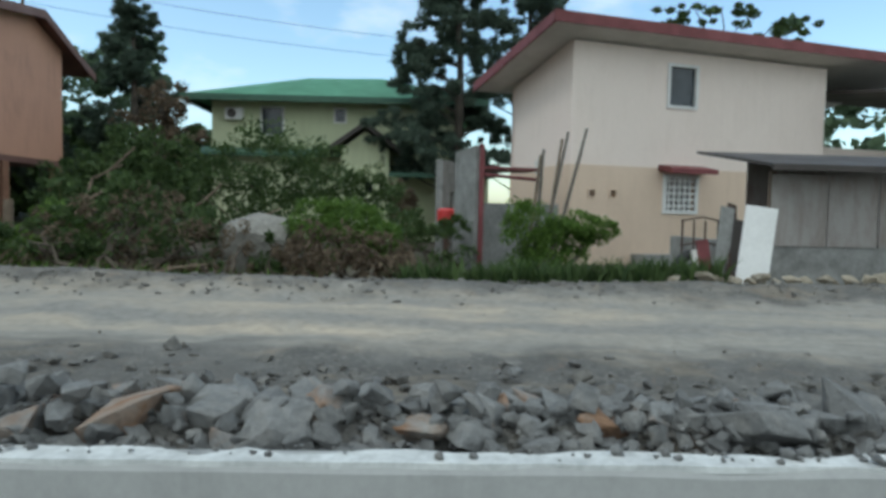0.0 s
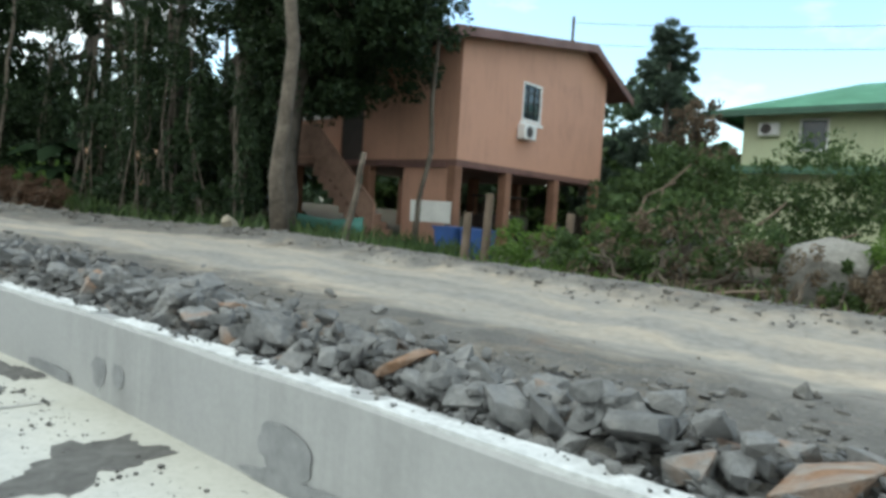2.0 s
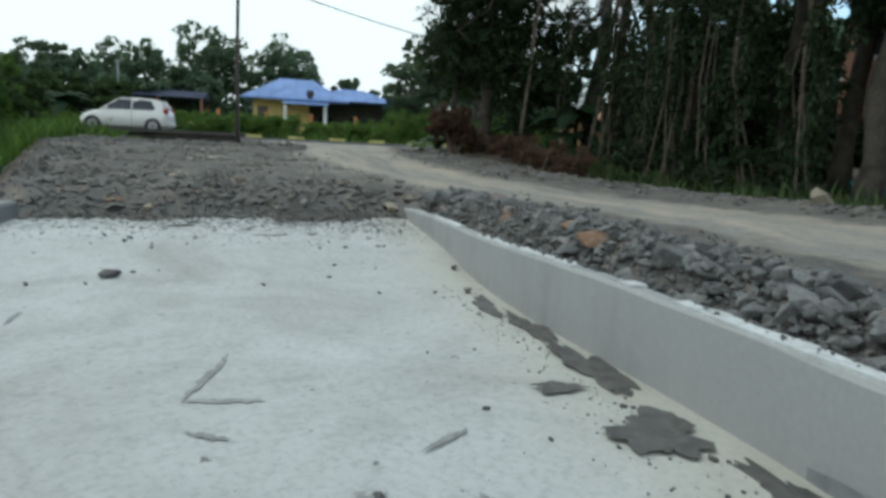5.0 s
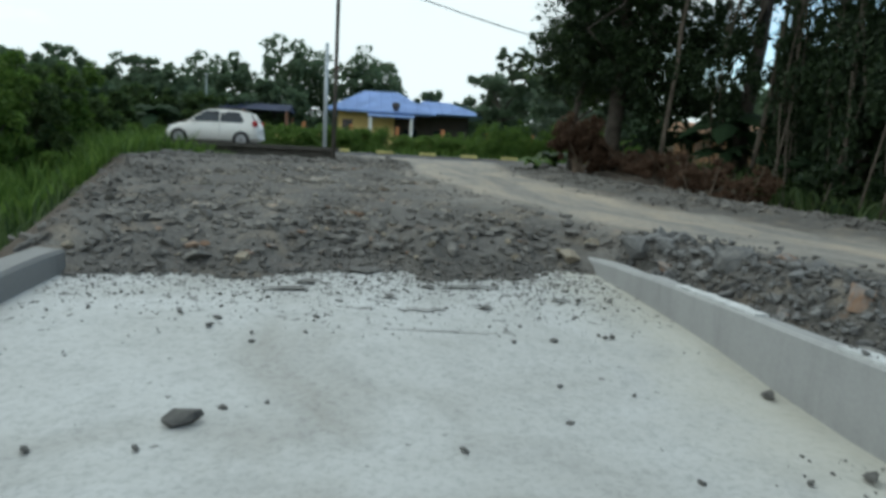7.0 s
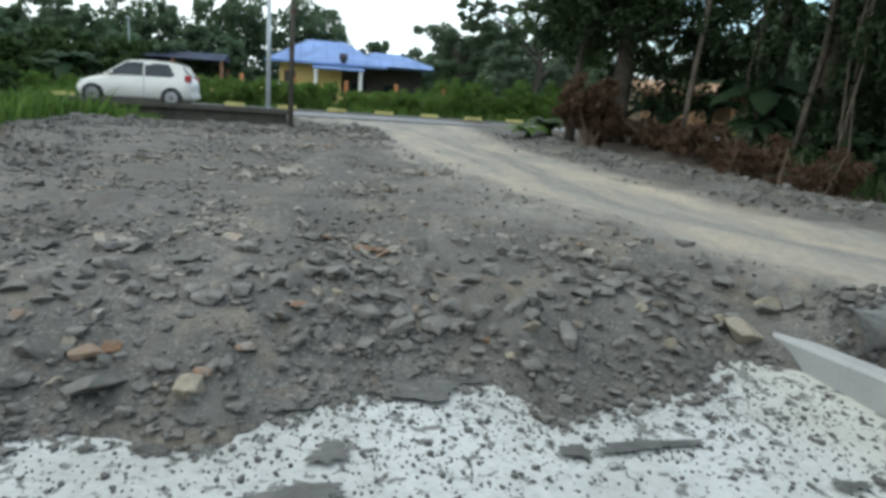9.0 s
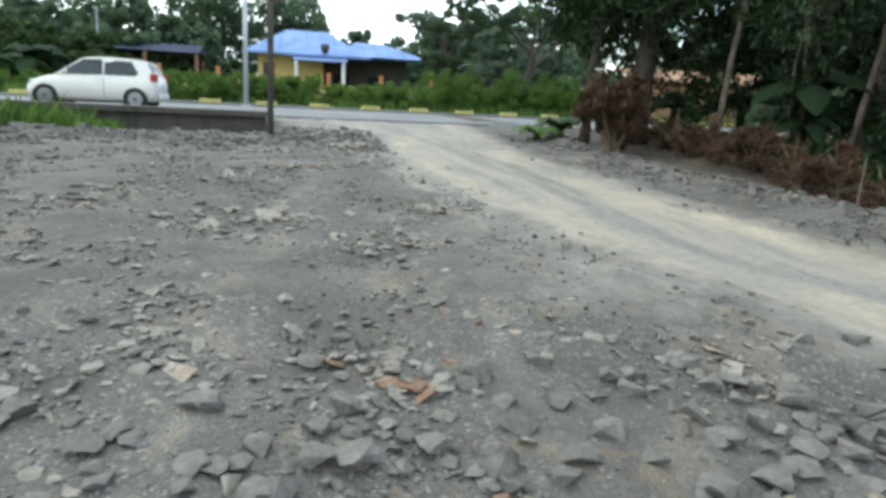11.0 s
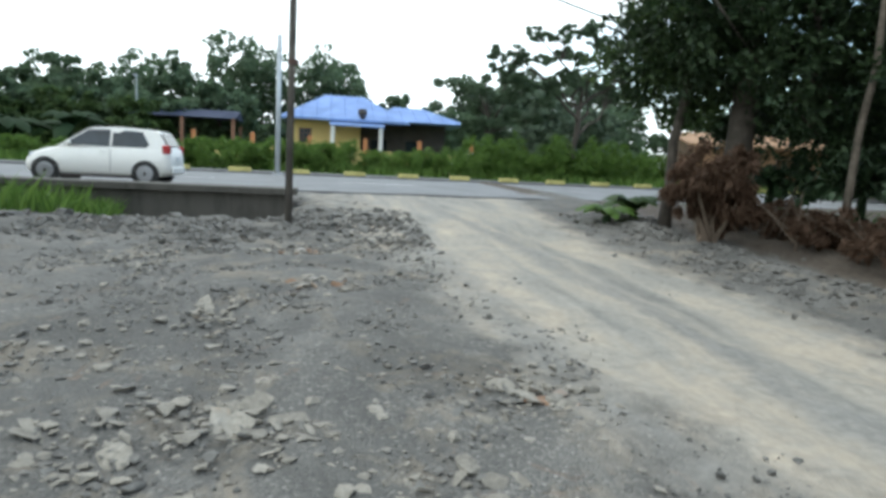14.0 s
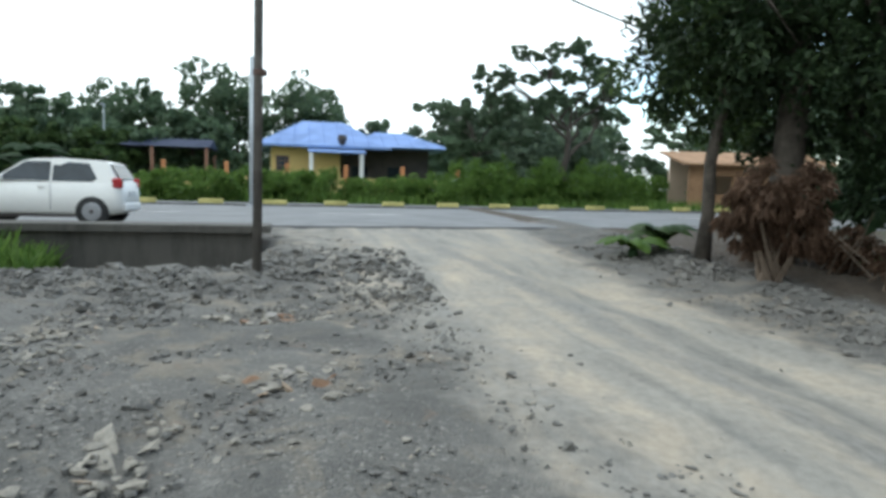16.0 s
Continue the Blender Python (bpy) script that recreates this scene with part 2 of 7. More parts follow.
def slab_material():
    m, nt, b = node_material("new_concrete_slab")
    vs = nt.nodes.new("ShaderNodeVectorMath")
    vs.operation = "SCALE"
    vs.inputs["Scale"].default_value = 1 / SITE
    nt.links.new(nt.nodes.new("ShaderNodeNewGeometry").outputs["Position"], vs.inputs[0])
    pos = vs.outputs[0]
    sep = nt.nodes.new("ShaderNodeSeparateXYZ")
    nt.links.new(pos, sep.inputs[0])
    broad = noise_node(nt, 0.8, 5.0, 0.6, pos, 0.8)
    mid = noise_node(nt, 3.4, 5.0, 0.6, pos, 0.5)
    fine = noise_node(nt, 60.0, 4.0, 0.6, pos)
    c = ramp_node(nt, broad, [(0.25, (0.33, 0.325, 0.3)), (0.5, (0.45, 0.455, 0.44)), (0.75, (0.54, 0.55, 0.545))])
    c = mix_node(nt, 1.0, c, ramp_node(nt, mid, [(0.28, grey(0.86)), (0.5, grey(1.0))]), "MULTIPLY")
    c = mix_node(nt, 1.0, c, ramp_node(nt, fine, [(0.3, grey(0.94)), (0.7, grey(1.0))]), "MULTIPLY")
    mottle = noise_node(nt, 24.0, 5.0, 0.7, pos, 0.5)
    c = mix_node(nt, 1.0, c, ramp_node(nt, mottle, [(0.36, grey(0.8)), (0.5, grey(0.98)), (0.66, grey(1.04))]), "MULTIPLY")
    # yellowish curing band beside the kerb wall
    band = ramp_node(nt, math_node(nt, "ADD", math_node(nt, "MULTIPLY", sep.outputs["Y"], 0.4), math_node(nt, "MULTIPLY", mid, 0.35)), [(0.68, grey(0.0)), (1.0, grey(0.5))])
    c = mix_node(nt, band, c, (0.42, 0.4, 0.32))
    # spilt grit: thick by the broken end, thin elsewhere
    speck = noise_node(nt, 11.0, 3.0, 0.6, pos, 0.4)
    edge = math_node(nt, "MULTIPLY", math_node(nt, "ADD", sep.outputs["X"], 10.2), -0.07, True)
    amount = math_node(nt, "ADD", speck, math_node(nt, "ADD", edge, math_node(nt, "MULTIPLY", math_node(nt, "SUBTRACT", broad, 0.5), 0.12)))
    c = mix_node(nt, ramp_node(nt, amount, [(0.7, grey(0.0)), (0.74, grey(0.9))]), c, (0.11, 0.107, 0.1))
    nt.links.new(c, b.inputs["Base Color"])
    b.inputs["Roughness"].default_value = 0.7
    bump_node(nt, b, mid, 0.15, 0.02)
    return m


M_GROUND = ground_material()
M_SLAB = slab_material()
M_WALL = streaked("fresh_concrete_wall", (0.35, 0.352, 0.348), (0.23, 0.23, 0.228), 0.7, 0.75)
M_OLDWALL = streaked("grey_concrete_wall", (0.24, 0.24, 0.235), (0.15, 0.15, 0.147), 0.7, 0.85)
M_WALLTOP = plain("laitance_on_wall_top", (0.6, 0.61, 0.605), 0.8, var=0.3, grain=30, stain=7)
M_DAMP = plain("damp_mud", (0.1, 0.097, 0.09), 0.6, var=0.4, stain=6, bump=0.5)
M_SCUFF = plain("scuffed_concrete", (0.3, 0.3, 0.29), 0.8, var=0.3, stain=9)
M_DAMPWALL = plain("damp_concrete", (0.24, 0.245, 0.25), 0.6, var=0.2, stain=8)
M_ROCK = rocky("quarry_rock", (0.235, 0.235, 0.232), (0.29, 0.17, 0.1), 0.73)
M_RUBBLE = rocky("rubble_stone", (0.195, 0.185, 0.168), (0.27, 0.18, 0.12), 0.74, 0.3)
M_SHARD = rocky("broken_stone", (0.38, 0.345, 0.29), (0.33, 0.23, 0.15), 0.7)
M_GRIT = rocky("grit", (0.185, 0.177, 0.162), (0.3, 0.22, 0.15), 0.76)
M_ASPHALT = plain("asphalt", (0.2, 0.2, 0.205), 0.85, var=0.2, grain=60, stain=0.6, bump=0.2)
M_OLDCONC = streaked("weathered_concrete", (0.095, 0.088, 0.076), (0.03, 0.028, 0.024), 0.85, 0.9)
M_YELLOW = plain("kerb_yellow", (0.62, 0.55, 0.2), 0.8, var=0.35)
M_KERBGREY = plain("kerb_grey", (0.17, 0.17, 0.165), 0.85, var=0.3)
M_PINK = streaked("salmon_plaster", (0.58, 0.325, 0.23), (0.34, 0.2, 0.15), 0.45)
# stair plaster browned: the tree shade over the house front is in this colour
M_STAIR = plain("shaded_brown_plaster", (0.36, 0.22, 0.16), 0.85, var=0.35, stain=2)
M_PINKPOST = plain("brown_post", (0.27, 0.14, 0.09), 0.8)
M_MAROON = plain("maroon_fascia", (0.2, 0.05, 0.055), 0.6, var=0.35)
M_BROWNROOF = plain("brown_roof_edge", (0.19, 0.1, 0.085), 0.6)
M_WHITEWALL = streaked("cream_white_plaster", (0.86, 0.745, 0.675), (0.66, 0.55, 0.47), 0.25)
M_BEIGE = streaked("beige_plaster", (0.74, 0.585, 0.455), (0.56, 0.43, 0.32), 0.35)
M_SOFFIT = plain("white_soffit", (0.68, 0.66, 0.62), 0.8, var=0.15)
M_GREENWALL = streaked("pale_green_plaster", (0.6, 0.64, 0.42), (0.42, 0.45, 0.28), 0.4)
M_GREENROOF = plain("green_metal_roof", (0.075, 0.24, 0.135), 0.7, 0.0, var=0.25, stain=0.8)
M_GREENTRIM = plain("dark_green_trim", (0.05, 0.12, 0.08), 0.6)
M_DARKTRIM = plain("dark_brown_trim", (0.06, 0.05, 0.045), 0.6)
M_WHITE = plain("white_paint", (0.78, 0.78, 0.77), 0.55, var=0.12)
M_GLASS = glassy("window_glass")
M_BLACK = plain("black_rubber", (0.02, 0.02, 0.02), 0.7, var=0.3)
M_CARWHITE = plain("white_car_paint", (0.87, 0.85, 0.81), 0.4, var=0.06, bump=0.0)
M_CARSILVER = plain("silver_car_paint", (0.45, 0.46, 0.48), 0.3, 0.3, var=0.06, bump=0.0)
M_ALLOY = plain("alloy_wheel", (0.4, 0.4, 0.42), 0.4, 0.7, var=0.2)
M_TAILRED = plain("red_lens", (0.4, 0.02, 0.025), 0.25, var=0.1, bump=0.0)
M_CLEAR = plain("clear_lens", (0.6, 0.62, 0.65), 0.15, var=0.1, bump=0.0)
M_BLUEROOF = plain("blue_metal_roof", (0.2, 0.31, 0.6), 0.75, 0.0, var=0.25, stain=0.4)
M_YELLOWWALL = streaked("yellow_plaster", (0.66, 0.5, 0.2), (0.45, 0.34, 0.16), 0.4)
M_ORANGE = plain("orange_paint", (0.6, 0.25, 0.1), 0.7)
M_POLEDARK = plain("weathered_pole", (0.14, 0.125, 0.11), 0.8, var=0.4, grain=12)
M_POLEPALE = plain("galvanised_pole", (0.5, 0.53, 0.55), 0.5, 0.2, var=0.2)
M_CABLE = plain("black_cable", (0.03, 0.03, 0.03), 0.6)
M_BARK = plain("grey_bark", (0.15, 0.122, 0.095), 0.95, var=0.5, grain=14, stain=3, bump=0.8)
M_BARKDARK = plain("dark_bark", (0.09, 0.075, 0.06), 0.95, var=0.5, grain=14, stain=3, bump=0.8)
# leaf green lowered almost to black to carry the canopy's deep shade
M_LEAFSHADE = leafy("shaded_leaves", (0.012, 0.025, 0.012), (0.044, 0.069, 0.028), thin=0.18)
M_LEAF = leafy("green_leaves", (0.035, 0.066, 0.024), (0.115, 0.165, 0.06))
M_LEAFBRIGHT = leafy("bright_leaves", (0.055, 0.115, 0.022), (0.175, 0.27, 0.06))
M_NEEDLE = leafy("casuarina_needles", (0.06, 0.088, 0.066), (0.14, 0.19, 0.14))
M_DRY = leafy("dry_brown_leaves", (0.07, 0.052, 0.037), (0.24, 0.185, 0.13), 0.8)
M_DEAD = leafy("dead_rusty_leaves", (0.07, 0.044, 0.03), (0.175, 0.11, 0.075), 0.8)
# distance haze is mixed into these two leaf colours, paler than the near leaves
M_FAR = leafy("far_hazed_leaves", (0.075, 0.115, 0.07), (0.15, 0.21, 0.12))
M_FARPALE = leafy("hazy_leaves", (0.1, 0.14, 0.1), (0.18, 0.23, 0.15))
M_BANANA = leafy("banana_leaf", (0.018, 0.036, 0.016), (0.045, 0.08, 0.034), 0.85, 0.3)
M_BLUEBIN = plain("blue_plastic", (0.04, 0.1, 0.3), 0.5, var=0.2)
# pavilion roof blue, darkened to stand for its shading behind the trees
M_BLUESHADED = plain("shaded_blue_roof", (0.025, 0.035, 0.075), 0.9, var=0.3)
M_SHEET = streaked("flat_grey_sheeting", (0.36, 0.34, 0.325), (0.17, 0.11, 0.085), 0.75, 0.85, run=0.8)
M_CLAY = plain("orange_clay_wall", (0.42, 0.25, 0.14), 0.9, var=0.35, stain=0.8)
M_RED = plain("red_plastic", (0.6, 0.05, 0.05), 0.45, var=0.15)
M_TEAL = plain("teal_paint", (0.08, 0.24, 0.2), 0.6, var=0.35)
M_TIN = streaked("rusty_corrugated_tin", (0.42, 0.39, 0.37), (0.2, 0.11, 0.08), 0.8, 0.6)
M_BLOCK = plain("grey_block_render", (0.3, 0.3, 0.29), 0.95, var=0.4, grain=14, stain=2, bump=0.6)
M_WOOD = plain("weathered_timber", (0.2, 0.15, 0.11), 0.9, var=0.45, grain=20)
M_RUST = plain("rusty_iron", (0.12, 0.075, 0.06), 0.8, 0.3, var=0.45)
M_BOULDER = rocky("pale_boulder", (0.3, 0.285, 0.255), (0.2, 0.16, 0.12), 0.8, 0.2)
M_BROWNROCK = rocky("rust_brown_rock", (0.27, 0.155, 0.09), (0.32, 0.31, 0.29), 0.62, 0.35)
M_SAND = rocky("sandy_boulder", (0.33, 0.285, 0.215), (0.3, 0.22, 0.14), 0.8, 0.25)

# ---- builders ----
def to_object(name, me, mat, parent=None, label=""):
    if mat:
        me.materials.append(mat)
    ob = new(name, me)
    if parent:
        ob.parent = parent
    if label:
        ob["label"] = label
    return ob


def part(name, bm, mat, parent=None, label="", smooth=False):
    bmesh.ops.recalc_face_normals(bm, faces=bm.faces)
    me = bpy.data.meshes.new(name)
    bm.to_mesh(me)
    bm.free()
    if smooth:
        me.shade_smooth()
    return to_object(name, me, mat, parent, label)


def thing(name, label, category, at=(0, 0, 0), rz=0.0, group="", kind=""):
    ob = new(name)
    ob.matrix_world = pose(*at, 0, 0, rz)
    return tagged(ob, label, category, group, kind)


def box(lo, hi, bev=0.0, bm=None):
    bm = bm or bmesh.new()
    v = [bm.verts.new((x, y, z)) for x in (lo[0], hi[0]) for y in (lo[1], hi[1]) for z in (lo[2], hi[2])]
    f = [bm.faces.new([v[i] for i in q]) for q in ((0, 1, 3, 2), (4, 6, 7, 5), (0, 4, 5, 1), (2, 3, 7, 6), (0, 2, 6, 4), (1, 5, 7, 3))]
    if bev:
        bmesh.ops.bevel(bm, geom=list({e for q in f for e in q.edges}), offset=bev, segments=1, affect="EDGES")
    return bm


def tube(pts, radii, n=8, bm=None, cap=True):
    """A round limb or pole through the points."""
    bm = bm or bmesh.new()
    rings = []
    pts = [Vector(p) for p in pts]
    for i, p in enumerate(pts):
        d = (pts[min(i + 1, len(pts) - 1)] - pts[max(i - 1, 0)]).normalized()
        a = d.cross((0, 0, 1)) if abs(d.z) < 0.95 else d.cross((1, 0, 0))
        a.normalize()
        c = d.cross(a)
        rings.append([bm.verts.new(p + radii[i] * (a * math.cos(k * 2 * math.pi / n) + c * math.sin(k * 2 * math.pi / n))) for k in range(n)])
    for r, s in zip(rings, rings[1:]):
        for k in range(n):
            bm.faces.new((r[k], r[(k + 1) % n], s[(k + 1) % n], s[k]))
    if cap:
        bm.faces.new(rings[0])
        bm.faces.new(rings[-1])
    return bm


def holed(u0, u1, z0, z1, y0, y1, holes=(), bm=None):
    """A wall in the local xz plane with openings (u0, u1, z0, z1) through it."""
    bm = bm or bmesh.new()
    us = sorted({u0, u1, *[h[0] for h in holes], *[h[1] for h in holes]})
    zs = sorted({z0, z1, *[h[2] for h in holes], *[h[3] for h in holes]})
    for a, b in zip(us, us[1:]):
        for c, d in zip(zs, zs[1:]):
            if not any(h[0] - 1e-6 <= a and b <= h[1] + 1e-6 and h[2] - 1e-6 <= c and d <= h[3] + 1e-6 for h in holes):
                box((a, y0, c), (b, y1, d), bm=bm)
    bmesh.ops.remove_doubles(bm, verts=bm.verts, dist=1e-5)
    return bm


def prism(profile, y0, y1, bm=None, axis="y"):
    """A closed profile of (a, z) swept from y0 to y1."""
    bm = bm or bmesh.new()
    at = (lambda a, t, z: (a, t, z)) if axis == "y" else (lambda a, t, z: (t, a, z))
    r = [bm.verts.new(at(a, y0, z)) for a, z in profile]
    s = [bm.verts.new(at(a, y1, z)) for a, z in profile]
    n = len(profile)
    for k in range(n):
        bm.faces.new((r[k], r[(k + 1) % n], s[(k + 1) % n], s[k]))
    bm.faces.new(r)
    bm.faces.new(s)
    return bm


def raw_mesh(name, co, faces, sides):
    """A mesh from arrays: vertices, a flat index list and the number of sides of each face."""
    me = bpy.data.meshes.new(name)
    me.vertices.add(len(co))
    me.vertices.foreach_set("co", np.asarray(co, np.float32).ravel())
    faces = np.asarray(faces, np.int32).ravel()
    me.loops.add(len(faces))
    me.loops.foreach_set("vertex_index", faces)
    count = len(faces) // sides
    me.polygons.add(count)
    me.polygons.foreach_set("loop_start", np.arange(0, count * sides, sides, dtype=np.int32))
    me.update(calc_edges=True)
    me.validate()
    return me


def leaf_mesh(name, pts, size, seed, aspect=0.42, up=0.3, droop=0.0, outward=None):
    """Folded leaves at the points; up: how much they face the sky; droop: how much they hang."""
    rng = np.random.default_rng(seed)
    n = len(pts)
    d = rng.normal(size=(n, 3))
    if outward is not None:
        d += outward * 1.2
    d[:, 2] -= droop * 2.2
    d /= np.linalg.norm(d, axis=1)[:, None] + 1e-9
    nrm = rng.normal(size=(n, 3))
    nrm[:, 2] += up * 3
    side = np.cross(d, nrm)
    side /= np.linalg.norm(side, axis=1)[:, None] + 1e-9
    face = np.cross(side, d)
    s = (size * rng.uniform(0.6, 1.4, n))[:, None]
    a = pts - d * s * 0.5
    tip = pts + d * s * 0.5
    w = s * aspect * 0.5
    left = pts + side * w + face * s * 0.12
    right = pts - side * w + face * s * 0.12
    co = np.stack([a, right, tip, left], 1).reshape(-1, 3)
    i = np.arange(n)[:, None] * 4
    f = np.concatenate([i, i + 1, i + 2, i, i + 2, i + 3], 1)
    return raw_mesh(name, co, f, 3)


def blob_points(rng, centre, radii, n, shell=0.55):
    d = rng.normal(size=(n, 3))
    d /= np.linalg.norm(d, axis=1)[:, None]
    r = shell + (1 - shell) * rng.random(n) ** 0.6
    return np.asarray(centre) + d * r[:, None] * np.asarray(radii), d


def foliage(name, blobs, per, size, mat, parent, seed, label="", aspect=0.42, up=0.3, droop=0.0, shell=0.45):
    """A crown of leaves gathered in uneven clumps; blobs: (centre, radii)."""
    rng = np.random.default_rng(seed)
    pts, out = [], []
    for c, r in blobs:
        r = np.asarray(r, float)
        sub = max(7, int(per / 48))
        cs, dd = blob_points(rng, c, r, sub, 0.35)
        for q, qd in zip(cs, dd):
            p, o = blob_points(rng, q, r * rng.uniform(0.14, 0.4), int(per / sub), shell)
            pts.append(p)
            out.append(o * 0.5 + qd)
    me = leaf_mesh(name, np.concatenate(pts), size, seed + 1, aspect, up, droop, np.concatenate(out))
    return to_object(name, me, mat, parent, label)


def crooked(rng, a, b, r0, r1, n=6, wob=0.06):
    a, b = np.asarray(a, float), np.asarray(b, float)
    t = np.linspace(0, 1, n)
    p = a + (b - a) * t[:, None]
    ln = np.linalg.norm(b - a)
    p[1:-1] += rng.normal(size=(n - 2, 3)) * ln * wob * np.array((1, 1, 0.3))
    return [tuple(q) for q in p], [float(r0 + (r1 - r0) * k) for k in t]


def tree(label, base, top, r0, blobs, per, size, leaf, bark, seed, category="tree", droop=0.0, aspect=0.42, limbs=True, name="tree"):
    rng = np.random.default_rng(seed)
    t = thing(name, label, category, base)
    b = np.asarray(base, float)
    p, r = crooked(rng, (0, 0, -0.15), np.asarray(top) - b, r0, r0 * 0.55, 8, 0.007)
    r[0] *= 1.35
    part("trunk", tube(p, r, 10), bark, t, smooth=True)
    if limbs:
        for c, rad in blobs:
            j = rng.integers(4, 8)
            q, rr = crooked(rng, p[j], np.asarray(c) - b, r[j] * 0.6, 0.015, 6, 0.07)
            part("limb", tube(q, rr, 6), bark, t, smooth=True)
    foliage("crown", [(np.asarray(c) - b, rad) for c, rad in blobs], per, size, leaf, t, seed + 7, droop=droop, aspect=aspect)
    return t


def hull_rock(seed, k=13, flat=0.7, worn=True):
    rng = np.random.default_rng(seed)
    bm = bmesh.new()
    d = rng.normal(size=(k, 3))
    d /= np.linalg.norm(d, axis=1)[:, None]
    d = np.sign(d) * np.abs(d) ** 0.9
    d *= rng.uniform(0.7, 1.08, (k, 1)) * np.array((0.5, 0.5 * rng.uniform(0.6, 0.95), 0.5 * flat * rng.uniform(0.7, 1.1)))
    for q in d:
        bm.verts.new(q)
    hull = bmesh.ops.convex_hull(bm, input=bm.verts)
    bmesh.ops.delete(bm, geom=[v for v in hull["geom_interior"] if isinstance(v, bmesh.types.BMVert)], context="VERTS")
    bmesh.ops.recalc_face_normals(bm, faces=bm.faces)
    if worn:
        bmesh.ops.bevel(bm, geom=list(bm.edges), offset=0.011, segments=1, affect="EDGES")
    bmesh.ops.triangulate(bm, faces=bm.faces)
    me = bpy.data.meshes.new("rock")
    bm.to_mesh(me)
    bm.free()
    me.shade_flat()
    return me


def block_rock(seed, flat=0.7):
    """A quarried block: a skewed box with split faces and knocked-off corners."""
    rng = np.random.default_rng(seed)
    bm = bmesh.new()
    half = np.array((0.5, 0.5 * rng.uniform(0.5, 0.9), 0.5 * flat * rng.uniform(0.6, 1.1)))
    skew = rng.uniform(-0.7, 0.7, 2)
    for sx in (-1, 1):
        for sy in (-1, 1):
            for sz in (-1, 1):
                q = np.array((sx, sy, sz)) * half * rng.uniform(0.45, 1.05, 3)
                q[0] += skew[0] * q[2]
                q[1] += skew[1] * q[2]
                cuts = rng.integers(1, 4)
                for k in range(cuts):
                    c = q.copy()
                    if cuts > 1:
                        c[k] *= rng.uniform(0.45, 0.85)
                    bm.verts.new(c)
    for k in range(5):
        bm.verts.new(rng.normal(size=3) * half * 0.62)
    hull = bmesh.ops.convex_hull(bm, input=bm.verts)
    bmesh.ops.delete(bm, geom=[v for v in hull["geom_interior"] if isinstance(v, bmesh.types.BMVert)], context="VERTS")
    bmesh.ops.recalc_face_normals(bm, faces=bm.faces)
    bmesh.ops.bevel(bm, geom=list(bm.edges), offset=0.012, segments=1, affect="EDGES")
    bmesh.ops.triangulate(bm, faces=bm.faces)
    me = bpy.data.meshes.new("rock")
    bm.to_mesh(me)
    bm.free()
    me.shade_flat()
    return me


def pebble_arrays(seed):
    rng = np.random.default_rng(seed)
    bm = bmesh.new()
    d = rng.normal(size=(11, 3))
    d /= np.linalg.norm(d, axis=1)[:, None]
    for q in d * (0.5, 0.43, 0.36):
        bm.verts.new(q)
    bmesh.ops.convex_hull(bm, input=bm.verts)
    bmesh.ops.triangulate(bm, faces=bm.faces)
    bm.verts.index_update()
    co = np.array([v.co[:] for v in bm.verts])
    f = np.array([[v.index for v in q.verts] for q in bm.faces])
    bm.free()
    return co, f


PEBBLES = [pebble_arrays(s) for s in range(40, 48)]


def pebbles(name, xy, sizes, mat, label, seed, lift=0.15, parent=None, flat=1.0):
    """Loose stones too many to count, lying on the ground."""
    rng = np.random.default_rng(seed)
    z = surface_z(xy[:, 0], xy[:, 1])
    cos, fs, base = [], [], 0
    for i, (x, y) in enumerate(xy):
        co, f = PEBBLES[i % len(PEBBLES)]
        a, s = rng.uniform(0, 6.28), sizes[i]
        ca, sa = math.cos(a) * s, math.sin(a) * s
        cos.append(np.stack([co[:, 0] * ca - co[:, 1] * sa + x, co[:, 0] * sa + co[:, 1] * ca + y, co[:, 2] * s * flat * rng.uniform(0.5, 1.1) + z[i] + s * lift], 1))
        fs.append(f + base)
        base += len(co)
    me = raw_mesh(name, np.concatenate(cos), np.concatenate(fs), 3)
    me.shade_flat()
    ob = to_object(name, me, mat, parent)
    return tagged(ob, label, "stones", kind="stuff")

# ---- the ground ----
def smooth(a, b, v):
    t = np.clip((v - a) / (b - a), 0, 1)
    return t * t * (3 - 2 * t)


def along(x, table):
    t = np.array(sorted(table))
    return np.interp(x, t[:, 0], t[:, 1])


WALL_TOP = [(30, 0.43), (-5, 0.43), (-7, 0.41), (-8.2, 0.37), (-9, 0.33), (-11, 0.305), (-12, 0.28), (-12.9, 0.25)]
BANK_FOOT = [(30, 2.05), (-5.5, 2.05), (-7.5, 2.0), (-12.2, 1.9), (-12.9, 1.7)]
BANK_HEAD = [(30, 2.62), (-5.5, 2.64), (-7.5, 2.72), (-12.6, 2.62), (-13, 2.7)]
WALL_Y = [(30, 2.25), (-5, 2.24), (-6.5, 2.2), (-8, 2.14), (-9.5, 2.1), (-11, 2.07), (-13, 2.01)]
EDGE_R = [(-45, 6.5), (-28, 5.6), (-24, 5.0), (-20.5, 4.7), (-17, 5.2), (-14, 6.2), (-11, 6.9), (-9, 6.8), (-5, 6.3), (-2, 6.2), (1, 6.4), (4, 6.8), (30, 7.5)]
EDGE_L = [(-45, -14), (-26, -9), (-23, -6.2), (-20, -4.4), (-16, -3.4), (-12.5, -2.7), (30, -2.7)]
